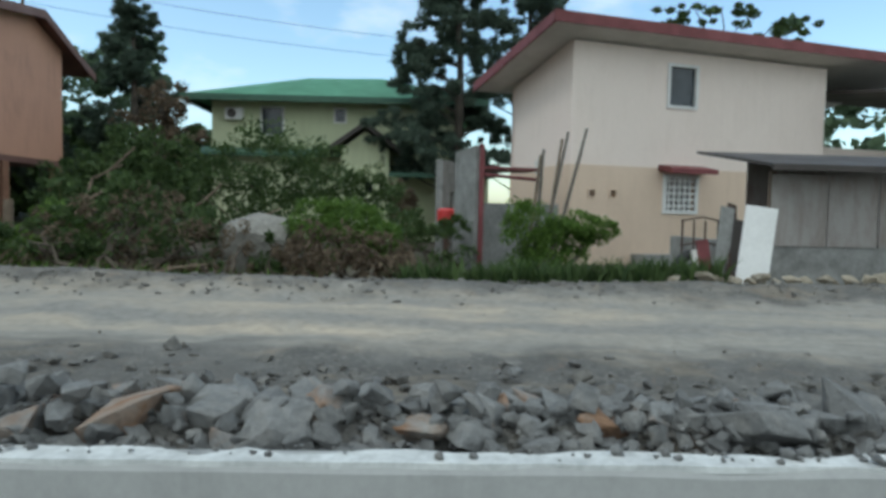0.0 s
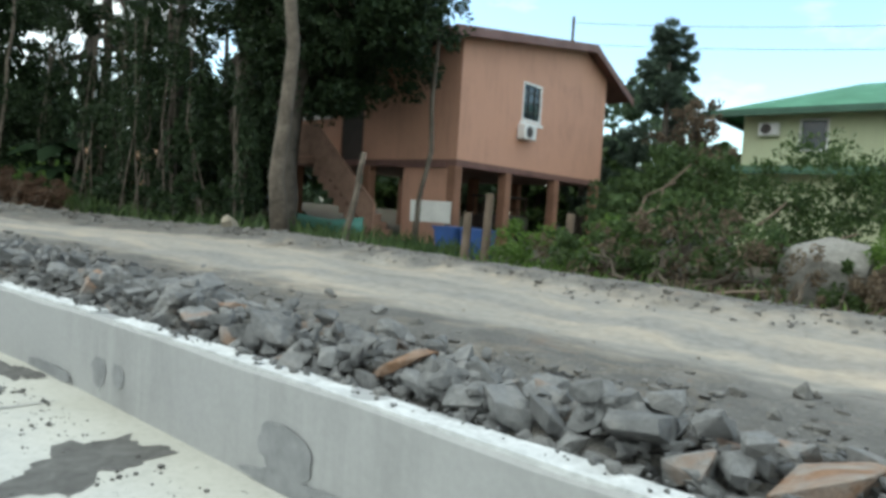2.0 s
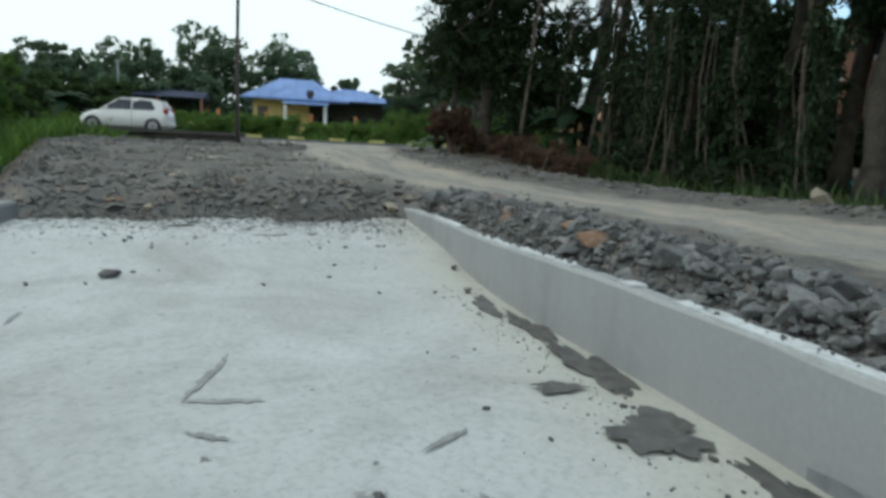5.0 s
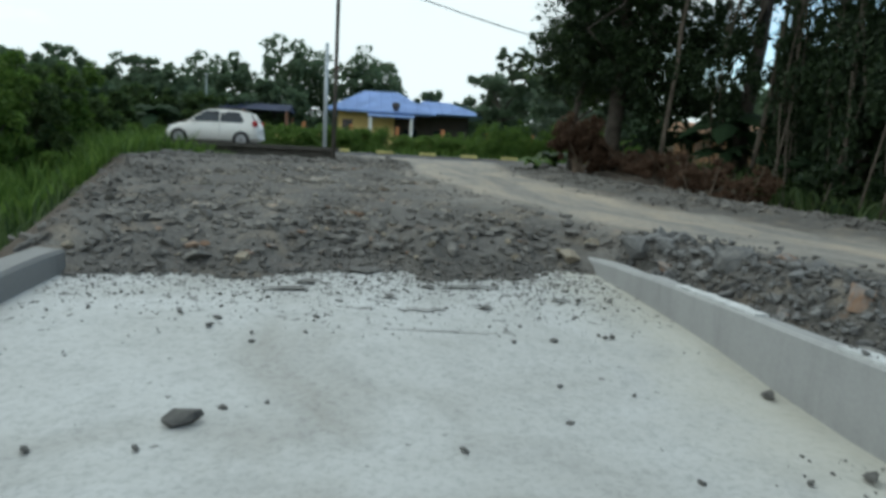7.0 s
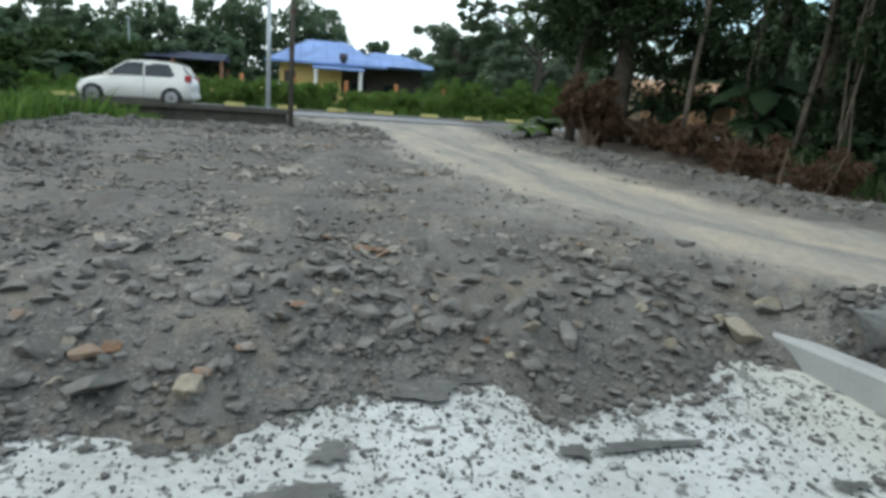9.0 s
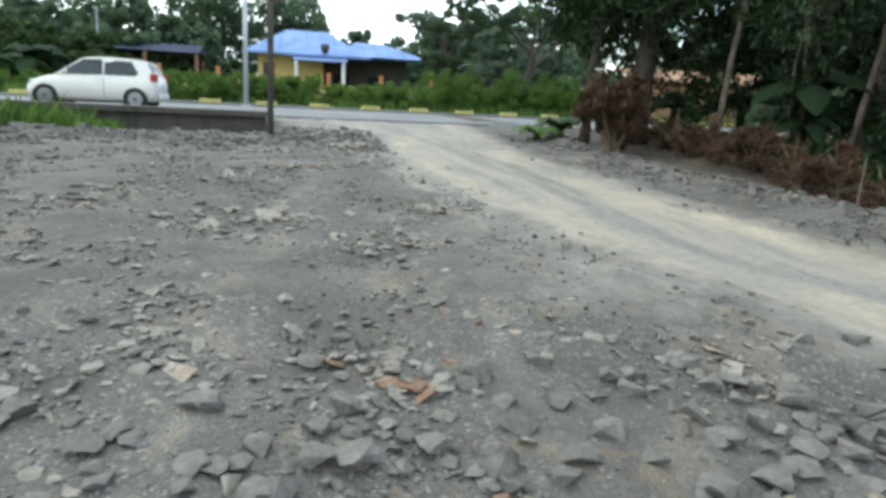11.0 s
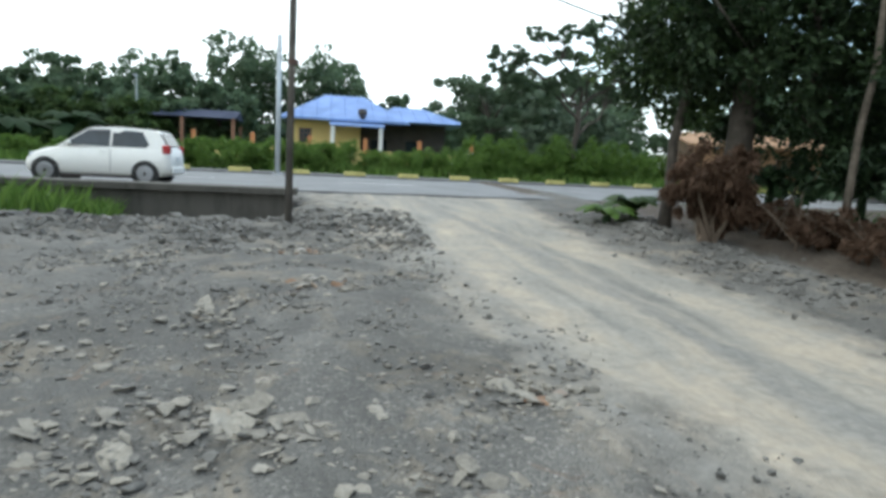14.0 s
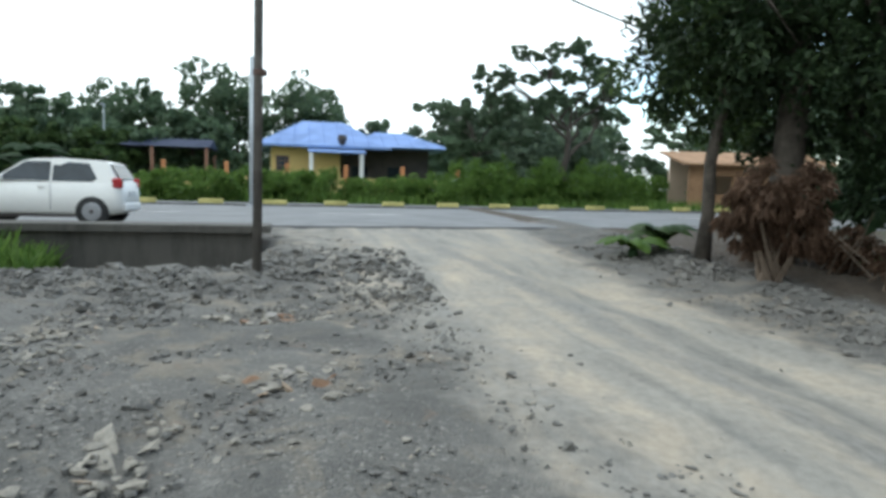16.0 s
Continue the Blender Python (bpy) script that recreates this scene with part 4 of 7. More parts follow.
def blocks(name, xy, sizes, mat, label, seed, lift, flat):
    """Many angular stones in one heap, tilted every way."""
    rng = np.random.default_rng(seed)
    z = surface_z(xy[:, 0], xy[:, 1])
    cos, fs, base = [], [], 0
    for i, (x, y) in enumerate(xy):
        co, f = BLOCKS[i % len(BLOCKS)]
        turn = np.array(Euler((rng.normal() * 0.3, rng.normal() * 0.3, rng.uniform(0, 6.28))).to_matrix())
        cos.append((co * (sizes[i], sizes[i] * rng.uniform(0.7, 1.1), sizes[i] * flat)) @ turn.T + (x, y, z[i] + sizes[i] * lift))
        fs.append(f + base)
        base += len(co)
    me = raw_mesh(name, np.concatenate(cos), np.concatenate(fs), 3)
    me.shade_flat()
    return tagged(to_object(name, me, mat), label, "stones", kind="stuff")


nk = 1500
kx = np.where(rr.random(nk) < 0.65, rr.uniform(-6.5, 3.2, nk), rr.uniform(-12.7, -6.5, nk))
ky = 2.46 + np.abs(rr.normal(0, 0.3, nk)) + (along(kx, WALL_Y) - 2.25)
blocks("rubble", np.stack([kx, ky], 1), 0.035 + rr.exponential(0.03, nk).clip(0, 0.09), M_ROCK, "broken grey quarry stone packed between the rocks", 41, 0.3, 1.0)
bank = np.random.default_rng(77)
kx = np.concatenate([bank.uniform(-12.8, -6.3, 1500), bank.uniform(-6.5, 3.2, 1500)])
ky = along(kx, WALL_Y) + 0.17 + np.abs(bank.normal(0, np.where(kx < -6.4, 0.26, 0.14)))
blocks("rubble", np.stack([kx, ky], 1), (0.045 + bank.exponential(0.04, 3000).clip(0, 0.14)) * along(kx, [(30, 1.0), (-5.5, 0.95), (-8, 0.65), (-12.8, 0.42)]), M_ROCK, "broken grey quarry stone banked against the kerb wall", 53, 0.6, 1.0)
nk = 15000
kx, ky = rr.uniform(-24.5, -12.7, nk), rr.uniform(-3.2, 1.7, nk)
patchy = np.array([noise.fractal(Vector((a * 0.75, b * 1.1, 7.0)), 0.9, 2.1, 3) for a, b in zip(kx, ky)]) + 0.22 * (ky < -0.8) - 0.55 * smooth(0.0, 1.6, ky)
keep = (patchy > rr.normal(0.08, 0.22, nk)) & (ky > along(kx, EDGE_L))
kx, ky = kx[keep], ky[keep]
blocks("rubble", np.stack([kx, ky], 1), 0.018 + rr.exponential(0.023, len(kx)).clip(0, 0.12), M_RUBBLE, "patches of broken grey stone trodden into the fill", 43, 0.02, 0.5)

nk = 2600
ky = rr.uniform(-6.5, 0.9, nk)
kx = -22.9 + 0.35 * np.abs(ky + 1.0) * 0.4 + rr.normal(0, 0.75, nk)
blocks("rubble", np.stack([kx, ky], 1), 0.03 + rr.exponential(0.035, nk).clip(0, 0.14), M_RUBBLE, "bank of broken grey stone below the culvert wall", 45, 0.12, 0.7)
nk = 1500
kx = rr.uniform(-26.5, -15.5, nk)
ky = along(kx, EDGE_R) - 0.25 - np.abs(rr.normal(0, 0.5, nk))
blocks("rubble", np.stack([kx, ky], 1), 0.025 + rr.exponential(0.028, nk).clip(0, 0.12), M_RUBBLE, "broken grey stone heaped along the track's edge", 47, 0.1, 0.7)
nk = 1300
kx, ky = rr.uniform(-22, -13.2, nk), rr.uniform(-3.0, 1.0, nk)
blocks("rubble", np.stack([kx, ky], 1), 0.012 + rr.exponential(0.02, nk).clip(0, 0.1), M_SHARD, "pale stone chips scattered over the fill", 49, 0.03, 0.45)

nk = 1100
kx = rr.uniform(-22.5, -12.4, nk)
ky = along(kx, EDGE_L) + 0.25 + rr.normal(0, 0.4, nk)
blocks("rubble", np.stack([kx, ky], 1), 0.03 + rr.exponential(0.04, nk).clip(0, 0.17), M_RUBBLE, "broken stone tipped along the fill's low edge", 51, 0.1, 0.65)

FLAT = [hull_rock(s, 10, 0.5) for s in range(90, 96)]
for me in FLAT:
    me.materials.append(M_SHARD)
heaps = [(-16.66, -1.5, 1.2), (-16.9, -0.85, 1.1), (-16.65, -0.5, 0.8), (-16.05, -0.05, 0.9), (-16.86, 0.68, 0.7), (-19.5, -0.48, 0.8), (-18.36, -1.24, 0.7), (-21.0, -0.7, 1.0), (-14.36, -1.25, 1.1), (-14.0, -0.29, 0.7), (-14.37, 0.3, 0.8), (-15.3, -2.1, 1.4), (-17.6, -2.3, 1.3), (-20.4, -2.2, 1.2), (-22.3, 0.1, 1.0), (-13.7, -1.9, 1.4), (-13.9, 1.3, 0.9)]
hx, hy, hs = [], [], []
for cx, cy, wide in heaps:
    n = int(rr.integers(110, 190) * wide)
    hx.append(cx + rr.normal(0, 0.32 * wide, n))
    hy.append(cy + rr.normal(0, 0.3 * wide, n))
    hs.append(0.018 + rr.exponential(0.026, n).clip(0, 0.13))
    for k in range(7):
        lay_rock(FLAT[rr.integers(6)], cx + rr.normal() * 0.22 * wide, cy + rr.normal() * 0.2 * wide, rr.uniform(0.1, 0.26), "flat pale slab of broken stone on the fill", "broken stone slabs", 0.22, 0.26, "stone_slab")
hx, hy, hs = np.concatenate(hx), np.concatenate(hy), np.concatenate(hs)
pebbles("rubble", np.stack([hx, hy], 1), hs, M_SHARD, "heaps of pale broken stone chips on the fill", 31, 0.06, flat=0.7)
n1 = 15000
px = rr.uniform(-27.5, -12.6, n1)
py = np.array([rr.uniform(max(-4.6, along(x, EDGE_L) - 0.2), track_mid(x) - track_half(x) * 0.75) for x in px])
pebbles("gravel", np.stack([px, py], 1), (0.008 + rr.exponential(0.0105, n1)).clip(0, 0.07), M_GRIT, "loose grey gravel and broken stone", 1, 0.05)
n2 = 5500
px = rr.uniform(-13, 5, n2)
py = 2.45 + np.abs(rr.normal(0, 0.42, n2)) + (along(px, WALL_Y) - 2.25)
pebbles("gravel", np.stack([px, py], 1), (0.02 + rr.exponential(0.022, n2)).clip(0, 0.11), M_GRIT, "loose grey crushed stone between the rocks", 2, 0.2)
n3 = 2600
px = rr.uniform(-28, 6, n3)
py = along(px, EDGE_R) + rr.normal(0, 0.32, n3)
pebbles("gravel", np.stack([px, py], 1), np.where(px > -9, 0.6, 1.0) * rr.uniform(0.025, 0.085, n3), M_RUBBLE, "grey crushed stone along the track's edge", 3, 0.15)
n4 = 420
px = rr.uniform(-28, 5, n4)
py = track_mid(px) + rr.uniform(-1, 1, n4) * track_half(px)
pebbles("gravel", np.stack([px, py], 1), rr.uniform(0.008, 0.03, n4), M_SHARD, "scattered grit on the dusty track", 4, 0.0)
n5 = 1300
px = rr.uniform(-25.5, -22.6, n5)
py = rr.uniform(-7, 1.0, n5)
pebbles("gravel", np.stack([px, py], 1), rr.uniform(0.03, 0.11, n5), M_RUBBLE, "crushed stone before the headwall", 5, 0.2)

# ---- houses ----
def sash(parent, u0, u1, z0, z1, y, frame_mat, bars=0, name="window", depth=0.05, grille=None):
    """A window in the local xz plane at depth y: frame, pane, bars."""
    w = 0.06
    f = box((u0, y - depth, z0), (u0 + w, y + depth, z1))
    box((u1 - w, y - depth, z0), (u1, y + depth, z1), bm=f)
    box((u0 + w, y - depth, z0), (u1 - w, y + depth, z0 + w), bm=f)
    box((u0 + w, y - depth, z1 - w), (u1 - w, y + depth, z1), bm=f)
    win = part(name, f, frame_mat, parent)
    part("pane", box((u0 + w, y + 0.0, z0 + w), (u1 - w, y + 0.012, z1 - w)), M_GLASS, win)
    for k in range(bars):
        z = z0 + (z1 - z0) * (k + 1) / (bars + 1)
        part("bar", box((u0 + w, y - 0.035, z - 0.012), (u1 - w, y - 0.012, z + 0.012)), grille or frame_mat, win)
    if bars:
        for k in range(2):
            u = u0 + (u1 - u0) * (k + 1) / 3
            part("bar", box((u - 0.012, y - 0.03, z0 + w), (u + 0.012, y - 0.01, z1 - w)), grille or frame_mat, win)
    return win


def aircon(parent, u, z, y):
    a = part("air_conditioner", box((u - 0.29, y - 0.26, z - 0.2), (u + 0.29, y, z + 0.2), 0.025), M_WHITE, parent, "white outdoor air-conditioner unit")
    ring = bmesh.new()
    bmesh.ops.create_circle(ring, cap_ends=True, radius=0.155, segments=20, matrix=pose(u - 0.06, y - 0.264, z, 90, 0, 0))
    part("fan_grille", ring, M_DARKTRIM, a)


# salmon house on posts: local x runs along its gable (world +y), local y goes in (world -x)
pink = thing("house", "salmon-pink plastered house raised on posts", "house", (-11.25, 13.2, 0.28), 90)
PW, PD, PF = 7.4, 6.4, 2.07


def pink_top(u):
    return 5.02 + u * 0.157 if u < 5.9 else 5.946 - (u - 5.9) * 0.42


bm = bmesh.new()
prof = [(0, PF), (PW, PF), (PW, pink_top(PW)), (5.9, pink_top(5.9)), (0, pink_top(0))]
wu0, wu1, wz0, wz1 = 2.65, 3.6, 3.38, 4.42
holed(0, PW, PF, 4.6, 0, 0.15, [(wu0, wu1, wz0, wz1)], bm)
prism([(0, 4.6), (PW, 4.6), (PW, pink_top(PW)), (5.9, pink_top(5.9)), (0, pink_top(0))], 0, 0.15, bm)
part("gable_wall", bm, M_PINK, pink)
sash(pink, wu0, wu1, wz0, wz1, 0.05, M_WHITE, 3, grille=M_DARKTRIM)
part("window_trim", box((wu0 - 0.08, -0.03, wz0 - 0.1), (wu1 + 0.08, 0.0, wz0 - 0.02)), M_WHITE, pink)
aircon(pink, 2.75, 3.05, 0.0)
bm = holed(0.154, PD, PF, 4.85, 0, 0.15, [(3.3, 4.2, PF, PF + 2.05), (4.6, 5.8, 3.3, 4.3)])
for v in bm.verts:
    v.co.x, v.co.y = v.co.y, v.co.x
part("front_wall", bm, M_PINK, pink)
part("front_window", box((0.05, 4.6, 3.3), (0.07, 5.8, 4.3)), M_GLASS, pink)
part("window_sill", box((-0.12, 4.5, 3.22), (0.0, 5.9, 3.3)), M_WHITE, pink)
part("front_door", box((0.05, 3.3, PF), (0.1, 4.2, PF + 2.05)), M_DARKTRIM, pink)
part("back_wall", box((0.15, PD - 0.15, PF), (PW, PD, 5.1)), M_PINK, pink)
part("far_wall", box((PW - 0.15, 0.15, PF), (PW, PD - 0.15, pink_top(PW))), M_PINK, pink)
part("floor_deck", box((0.004, 0.004, PF - 0.16), (PW - 0.004, PD, PF - 0.002)), M_BROWNROOF, pink)
bm = bmesh.new()
for (u0, h0), (u1, h1) in (((-0.75, pink_top(0) - 0.08), (5.9, pink_top(5.9) + 0.03)), ((5.9, pink_top(5.9) + 0.03), (PW + 1.25, pink_top(PW + 1.25)))):
    prism([(u0, h0), (u1, h1), (u1, h1 + 0.06), (u0, h0 + 0.06)], -0.35, PD + 0.5, bm)
part("roof", bm, M_BROWNROOF, pink)
bm = bmesh.new()
for (u0, h0), (u1, h1) in (((-0.75, pink_top(0) - 0.08), (5.9, pink_top(5.9) + 0.03)), ((5.9, pink_top(5.9) + 0.03), (PW + 1.25, pink_top(PW + 1.25)))):
    prism([(u0, h0 - 0.14), (u1, h1 - 0.14), (u1, h1 + 0.09), (u0, h0 + 0.09)], -0.39, -0.35, bm)
part("fascia", bm, M_BROWNROOF, pink)
for u in (0.12, 2.25, 4.75, 7.25):
    for v in (0.14, 3.1, 6.2):
        part("post", box((u - 0.13, v - 0.13, -0.1), (u + 0.13, v + 0.13, PF - 0.15), 0.012), M_PINKPOST, pink)
part("store_wall", box((0.02, 0.3, -0.1), (0.14, 1.75, PF - 0.17)), M_PINK, pink)
part("lintel", box((-0.06, 0.25, PF - 0.2), (0.16, 1.9, PF - 0.06)), M_BROWNROOF, pink)
stairs = part("staircase", box((-0.95, 4.1, PF - 0.18), (-0.004, 4.9, PF - 0.02)), M_STAIR, pink, "plastered outside stair")
for k in range(11):
    v0 = 1.75 + k * 0.22
    z0 = -0.1 + k * 0.19
    part("step", box((-0.93, v0, max(-0.1, z0 - 0.25)), (-0.03, v0 + 0.235, z0 + 0.17)), M_STAIR, stairs)
part("parapet", prism([(1.7, 0.15), (4.1, PF), (4.9, PF), (4.9, PF + 0.85), (4.05, PF + 0.85), (1.7, 0.9)], -1.03, -0.95, axis="x"), M_STAIR, stairs)

# parked dark three-wheeler in the shade under the house
trike = thing("motor_tricycle", "dark motor tricycle parked under the raised house", "vehicle", (-12.6, 17.2, 0.28), 90)
part("body", box((-0.9, -0.5, 0.35), (0.7, 0.5, 0.8), 0.08), M_DARKTRIM, trike)
part("canopy", box((-0.9, -0.55, 1.3), (0.5, 0.55, 1.36), 0.02), M_DARKTRIM, trike)
for a, b in ((-0.85, -0.48), (-0.85, 0.48), (0.45, -0.48), (0.45, 0.48)):
    part("stay", tube([(a, b, 0.75), (a, b, 1.32)], [0.02, 0.02], 6), M_RUST, trike)
for a, b in ((-0.6, -0.52), (-0.6, 0.52), (1.0, 0.0)):
    part("wheel", tube([(a, b - 0.06, 0.27), (a, b + 0.06, 0.27)], [0.27, 0.27], 16), M_BLACK, trike)
part("fork", tube([(1.0, 0, 0.27), (0.75, 0, 0.95)], [0.03, 0.03], 6), M_RUST, trike)
part("handlebar", tube([(0.75, -0.35, 1.0), (0.75, 0.35, 1.0)], [0.018, 0.018], 6), M_RUST, trike)

for x, y, s in ((-9.45, 11.0, 0), (-8.95, 11.15, 6)):
    crate = thing("plastic_bin", "blue plastic storage bin on the ground", "bin", (x, y, float(ground_z(x, y)) - 0.02), s, "blue bins")
    bm = bmesh.new()
    b0, t0 = (0.2, 0.24), (0.26, 0.3)
    lo = [bm.verts.new((a * b0[0], b * b0[1], 0)) for a, b in ((-1, -1), (1, -1), (1, 1), (-1, 1))]
    hi = [bm.verts.new((a * t0[0], b * t0[1], 0.56)) for a, b in ((-1, -1), (1, -1), (1, 1), (-1, 1))]
    bm.faces.new(lo)
    for k in range(4):
        bm.faces.new((lo[k], lo[(k + 1) % 4], hi[(k + 1) % 4], hi[k]))
    part("tub", bm, M_BLUEBIN, crate)
    part("rim", holed(-0.29, 0.29, 0.54, 0.58, -0.32, 0.32), M_BLUEBIN, crate)
sign = thing("notice_board", "pale blank board on two legs before the house", "board", (-11.3, 12.4, float(ground_z(-11.3, 12.4))), 20)
part("panel", box((-0.5, -0.02, 0.55), (0.5, 0.02, 1.05), 0.005), M_SOFFIT, sign)
for u in (-0.4, 0.4):
    part("leg", box((u - 0.03, 0.02, -0.1), (u + 0.03, 0.06, 1.0)), M_WOOD, sign)
boat = thing("canoe", "teal painted wooden canoe resting on the ground", "boat", (-13.6, 11.2, float(ground_z(-13.6, 11.2))), 172)
bm = bmesh.new()
rows = []
for k in range(9):
    t = k / 8 * 2 - 1
    w = 0.34 * (1 - abs(t) ** 2.4) + 0.01
    rise = 0.14 * t * t
    rows.append([bm.verts.new((t * 1.6, a * w, h + rise)) for a, h in ((-1, 0.42), (-0.7, 0.12), (0, 0.0), (0.7, 0.12), (1, 0.42), (0.9, 0.42), (0.6, 0.16), (0, 0.06), (-0.6, 0.16), (-0.9, 0.42))])
for a, b in zip(rows, rows[1:]):
    for k in range(10):
        bm.faces.new((a[k], a[(k + 1) % 10], b[(k + 1) % 10], b[k]))
bm.faces.new(rows[0])
bm.faces.new(rows[-1])
part("hull", bm, M_TEAL, boat, smooth=True)
for t in (-0.7, 0.1, 0.8):
    part("thwart", box((t - 0.06, -0.3, 0.34), (t + 0.06, 0.3, 0.37)), M_WOOD, boat)

# white two-storey house; local x along its front
white = thing("house", "cream-white two-storey house with beige lower wall", "house", (2.42, 14.0, -0.1), 17.46)
WW, WD = 6.65, 2.9


def front_top(v):
    return 4.72 - v * 0.17


part("upper_front_wall", holed(0, WW, 2.25, 4.72, 0, 0.15, [(2.25, 3.03, 3.52, 4.46)]), M_WHITEWALL, white)
part("lower_front_wall", holed(0, WW, -0.2, 2.246, -0.012, 0.15, [(2.3, 3.05, 1.36, 2.05), (0.44, 0.58, 1.6, 1.74), (0.94, 1.08, 1.6, 1.74)]), M_BEIGE, white)
part("upper_side_wall", prism([(0.154, 2.25), (WD, 2.25), (WD, front_top(WD)), (0.154, front_top(0))], 0, 0.15, axis="x"), M_WHITEWALL, white)
part("lower_side_wall", box((-0.012, 0.154, -0.2), (0.15, WD, 2.246)), M_BEIGE, white)
part("back_wall", box((0, WD - 0.15, -0.2), (WW, WD, front_top(WD))), M_WHITEWALL, white)
part("right_wall", prism([(0.154, -0.2), (WD, -0.2), (WD, front_top(WD)), (0.154, front_top(0))], WW - 0.15, WW, axis="x"), M_WHITEWALL, white)
part("middle_floor", box((0.15, 0.15, 2.2), (WW - 0.15, WD - 0.15, 2.3)), M_SOFFIT, white)
sash(white, 2.25, 3.03, 3.52, 4.46, 0.04, M_WHITE, 0, depth=0.08)
vent = part("vent_frame", holed(2.22, 3.13, 1.28, 2.13, -0.05, 0.02, [(2.3, 3.05, 1.36, 2.05)]), M_WHITE, white)
for k in range(5):
    part("vent_bar", box((2.3, -0.02, 1.43 + k * 0.135), (3.05, 0.05, 1.475 + k * 0.135)), M_WHITE, vent)
    part("vent_bar", box((2.38 + k * 0.135, -0.016, 1.36), (2.42 + k * 0.135, 0.046, 2.05)), M_WHITE, vent)
part("vent_backing", box((2.3, 0.16, 1.36), (3.05, 0.18, 2.05)), M_DARKTRIM, white)
for u in (0.4, 0.9):
    part("vent_hole_rim", holed(u, u + 0.22, 1.56, 1.78, -0.03, 0.0, [(u + 0.04, u + 0.18, 1.6, 1.74)]), M_BEIGE, white)
part("window_hood", prism([(-0.5, 2.12), (-0.012, 2.2), (-0.012, 2.32), (-0.5, 2.22)], 2.1, 3.25, axis="x"), M_MAROON, white)
part("roof", prism([(-0.62, 4.94), (WD + 0.6, 4.3), (WD + 0.6, 4.36), (-0.62, 5.0)], -0.75, WW + 3.0, axis="x"), M_MAROON, white)
part("soffit", prism([(-0.6, 4.86), (WD + 0.55, 4.2), (WD + 0.55, 4.27), (-0.6, 4.92)], -0.72, WW + 2.9, axis="x"), M_SOFFIT, white)
part("fascia", box((-0.78, -0.66, 4.84), (WW + 3.0, -0.62, 5.06)), M_MAROON, white)
part("fascia", prism([(-0.62, 4.83), (WD + 0.6, 4.18), (WD + 0.6, 4.4), (-0.62, 5.05)], -0.79, -0.75, axis="x"), M_MAROON, white)
part("meter_box", box((-0.09, 1.2, 2.1), (-0.012, 1.42, 2.4)), M_SOFFIT, white)
part("low_plinth", box((1.5, -0.5, -0.2), (2.75, -0.02, 0.42)), M_BLOCK, white)
# extension roof and white wall to the right of the white house
ext = thing("shed_roof", "dark lean-to roof beside the white house", "roof", (9.2, 16.2, 0), 17.46)
part("roof_sheet", prism([(-1.5, 3.9), (2.5, 4.4), (2.5, 4.46), (-1.5, 3.96)], -0.2, 5, axis="x"), M_DARKTRIM, ext)
part("wall", box((-0.1, 0.5, -0.1), (5, 0.65, 2.9)), M_WHITEWALL, ext)
for u in (0.2, 4.6):
    part("post", box((u, -1.3, -0.1), (u + 0.12, -1.18, 3.95)), M_RUST, ext)

# tin shack
shack = thing("shack", "low shack of stained grey sheets on a block wall", "shack", (4.1, 9.3, 0.0), 4)
part("block_base", box((0, 0, -0.2), (3.2, 0.14, 0.78)), M_BLOCK, shack, "rough grey rendered block wall")
part("side_base", box((0, 0.144, -0.2), (0.14, 3.0, 0.78)), M_BLOCK, shack)


def corrugated(u0, u1, z0, z1, y, pitch=0.076, amp=0.009):
    bm = bmesh.new()
    us = np.arange(u0, u1, pitch / 4)
    rows = []
    for z, dy in ((z0, 0), (z1, 0.004)):
        rows.append([bm.verts.new((u, y + dy + amp * math.sin(2 * math.pi * u / pitch), z)) for u in us])
    for k in range(len(us) - 1):
        bm.faces.new((rows[0][k], rows[0][k + 1], rows[1][k + 1], rows[1][k]))
    ex = bmesh.ops.extrude_face_region(bm, geom=bm.faces[:])
    bmesh.ops.translate(bm, verts=[v for v in ex["geom"] if isinstance(v, bmesh.types.BMVert)], vec=(0, 0.004, 0))
    return bm


for k, (a, b) in enumerate(((0.02, 0.86), (0.83, 1.6), (1.58, 2.4), (2.38, 3.2))):
    part("tin_sheet", corrugated(a, b, 0.76, 1.72, -0.02 - 0.012 * (k % 2), 0.4, 0.004), M_SHEET, shack)
part("roof_sheet", prism([(-0.45, 1.78), (1.7, 2.12), (1.7, 2.16), (-0.45, 1.82)], -0.2, 3.3, axis="x"), M_DARKTRIM, shack)
part("roof_edge", prism([(-0.5, 1.74), (-0.45, 1.75), (-0.45, 1.83), (-0.5, 1.82)], -0.26, 3.3, axis="x"), M_DARKTRIM, shack)
for u, v in ((0.05, 0.05), (3.1, 0.05)):
    part("post", box((u, v, -0.2), (u + 0.07, v + 0.07, 1.76 + 0.16 * v)), M_WOOD, shack)
part("back_sheet", box((0.6, 1.6, -0.1), (3.2, 1.64, 2.08)), M_TIN, shack)
panel = thing("door_panel", "white painted door leaf leaning on the shack", "door", (3.55, 8.62, float(ground_z(3.55, 8.62))), -10)
bm = box((-0.19, -0.02, 0.0), (0.19, 0.025, 1.2), 0.006)
bmesh.ops.rotate(bm, verts=bm.verts, cent=(0, 0, 0), matrix=Matrix.Rotation(radians(-9), 3, "X") @ Matrix.Rotation(radians(8), 3, "Y"))
part("leaf", bm, M_WHITE, panel)
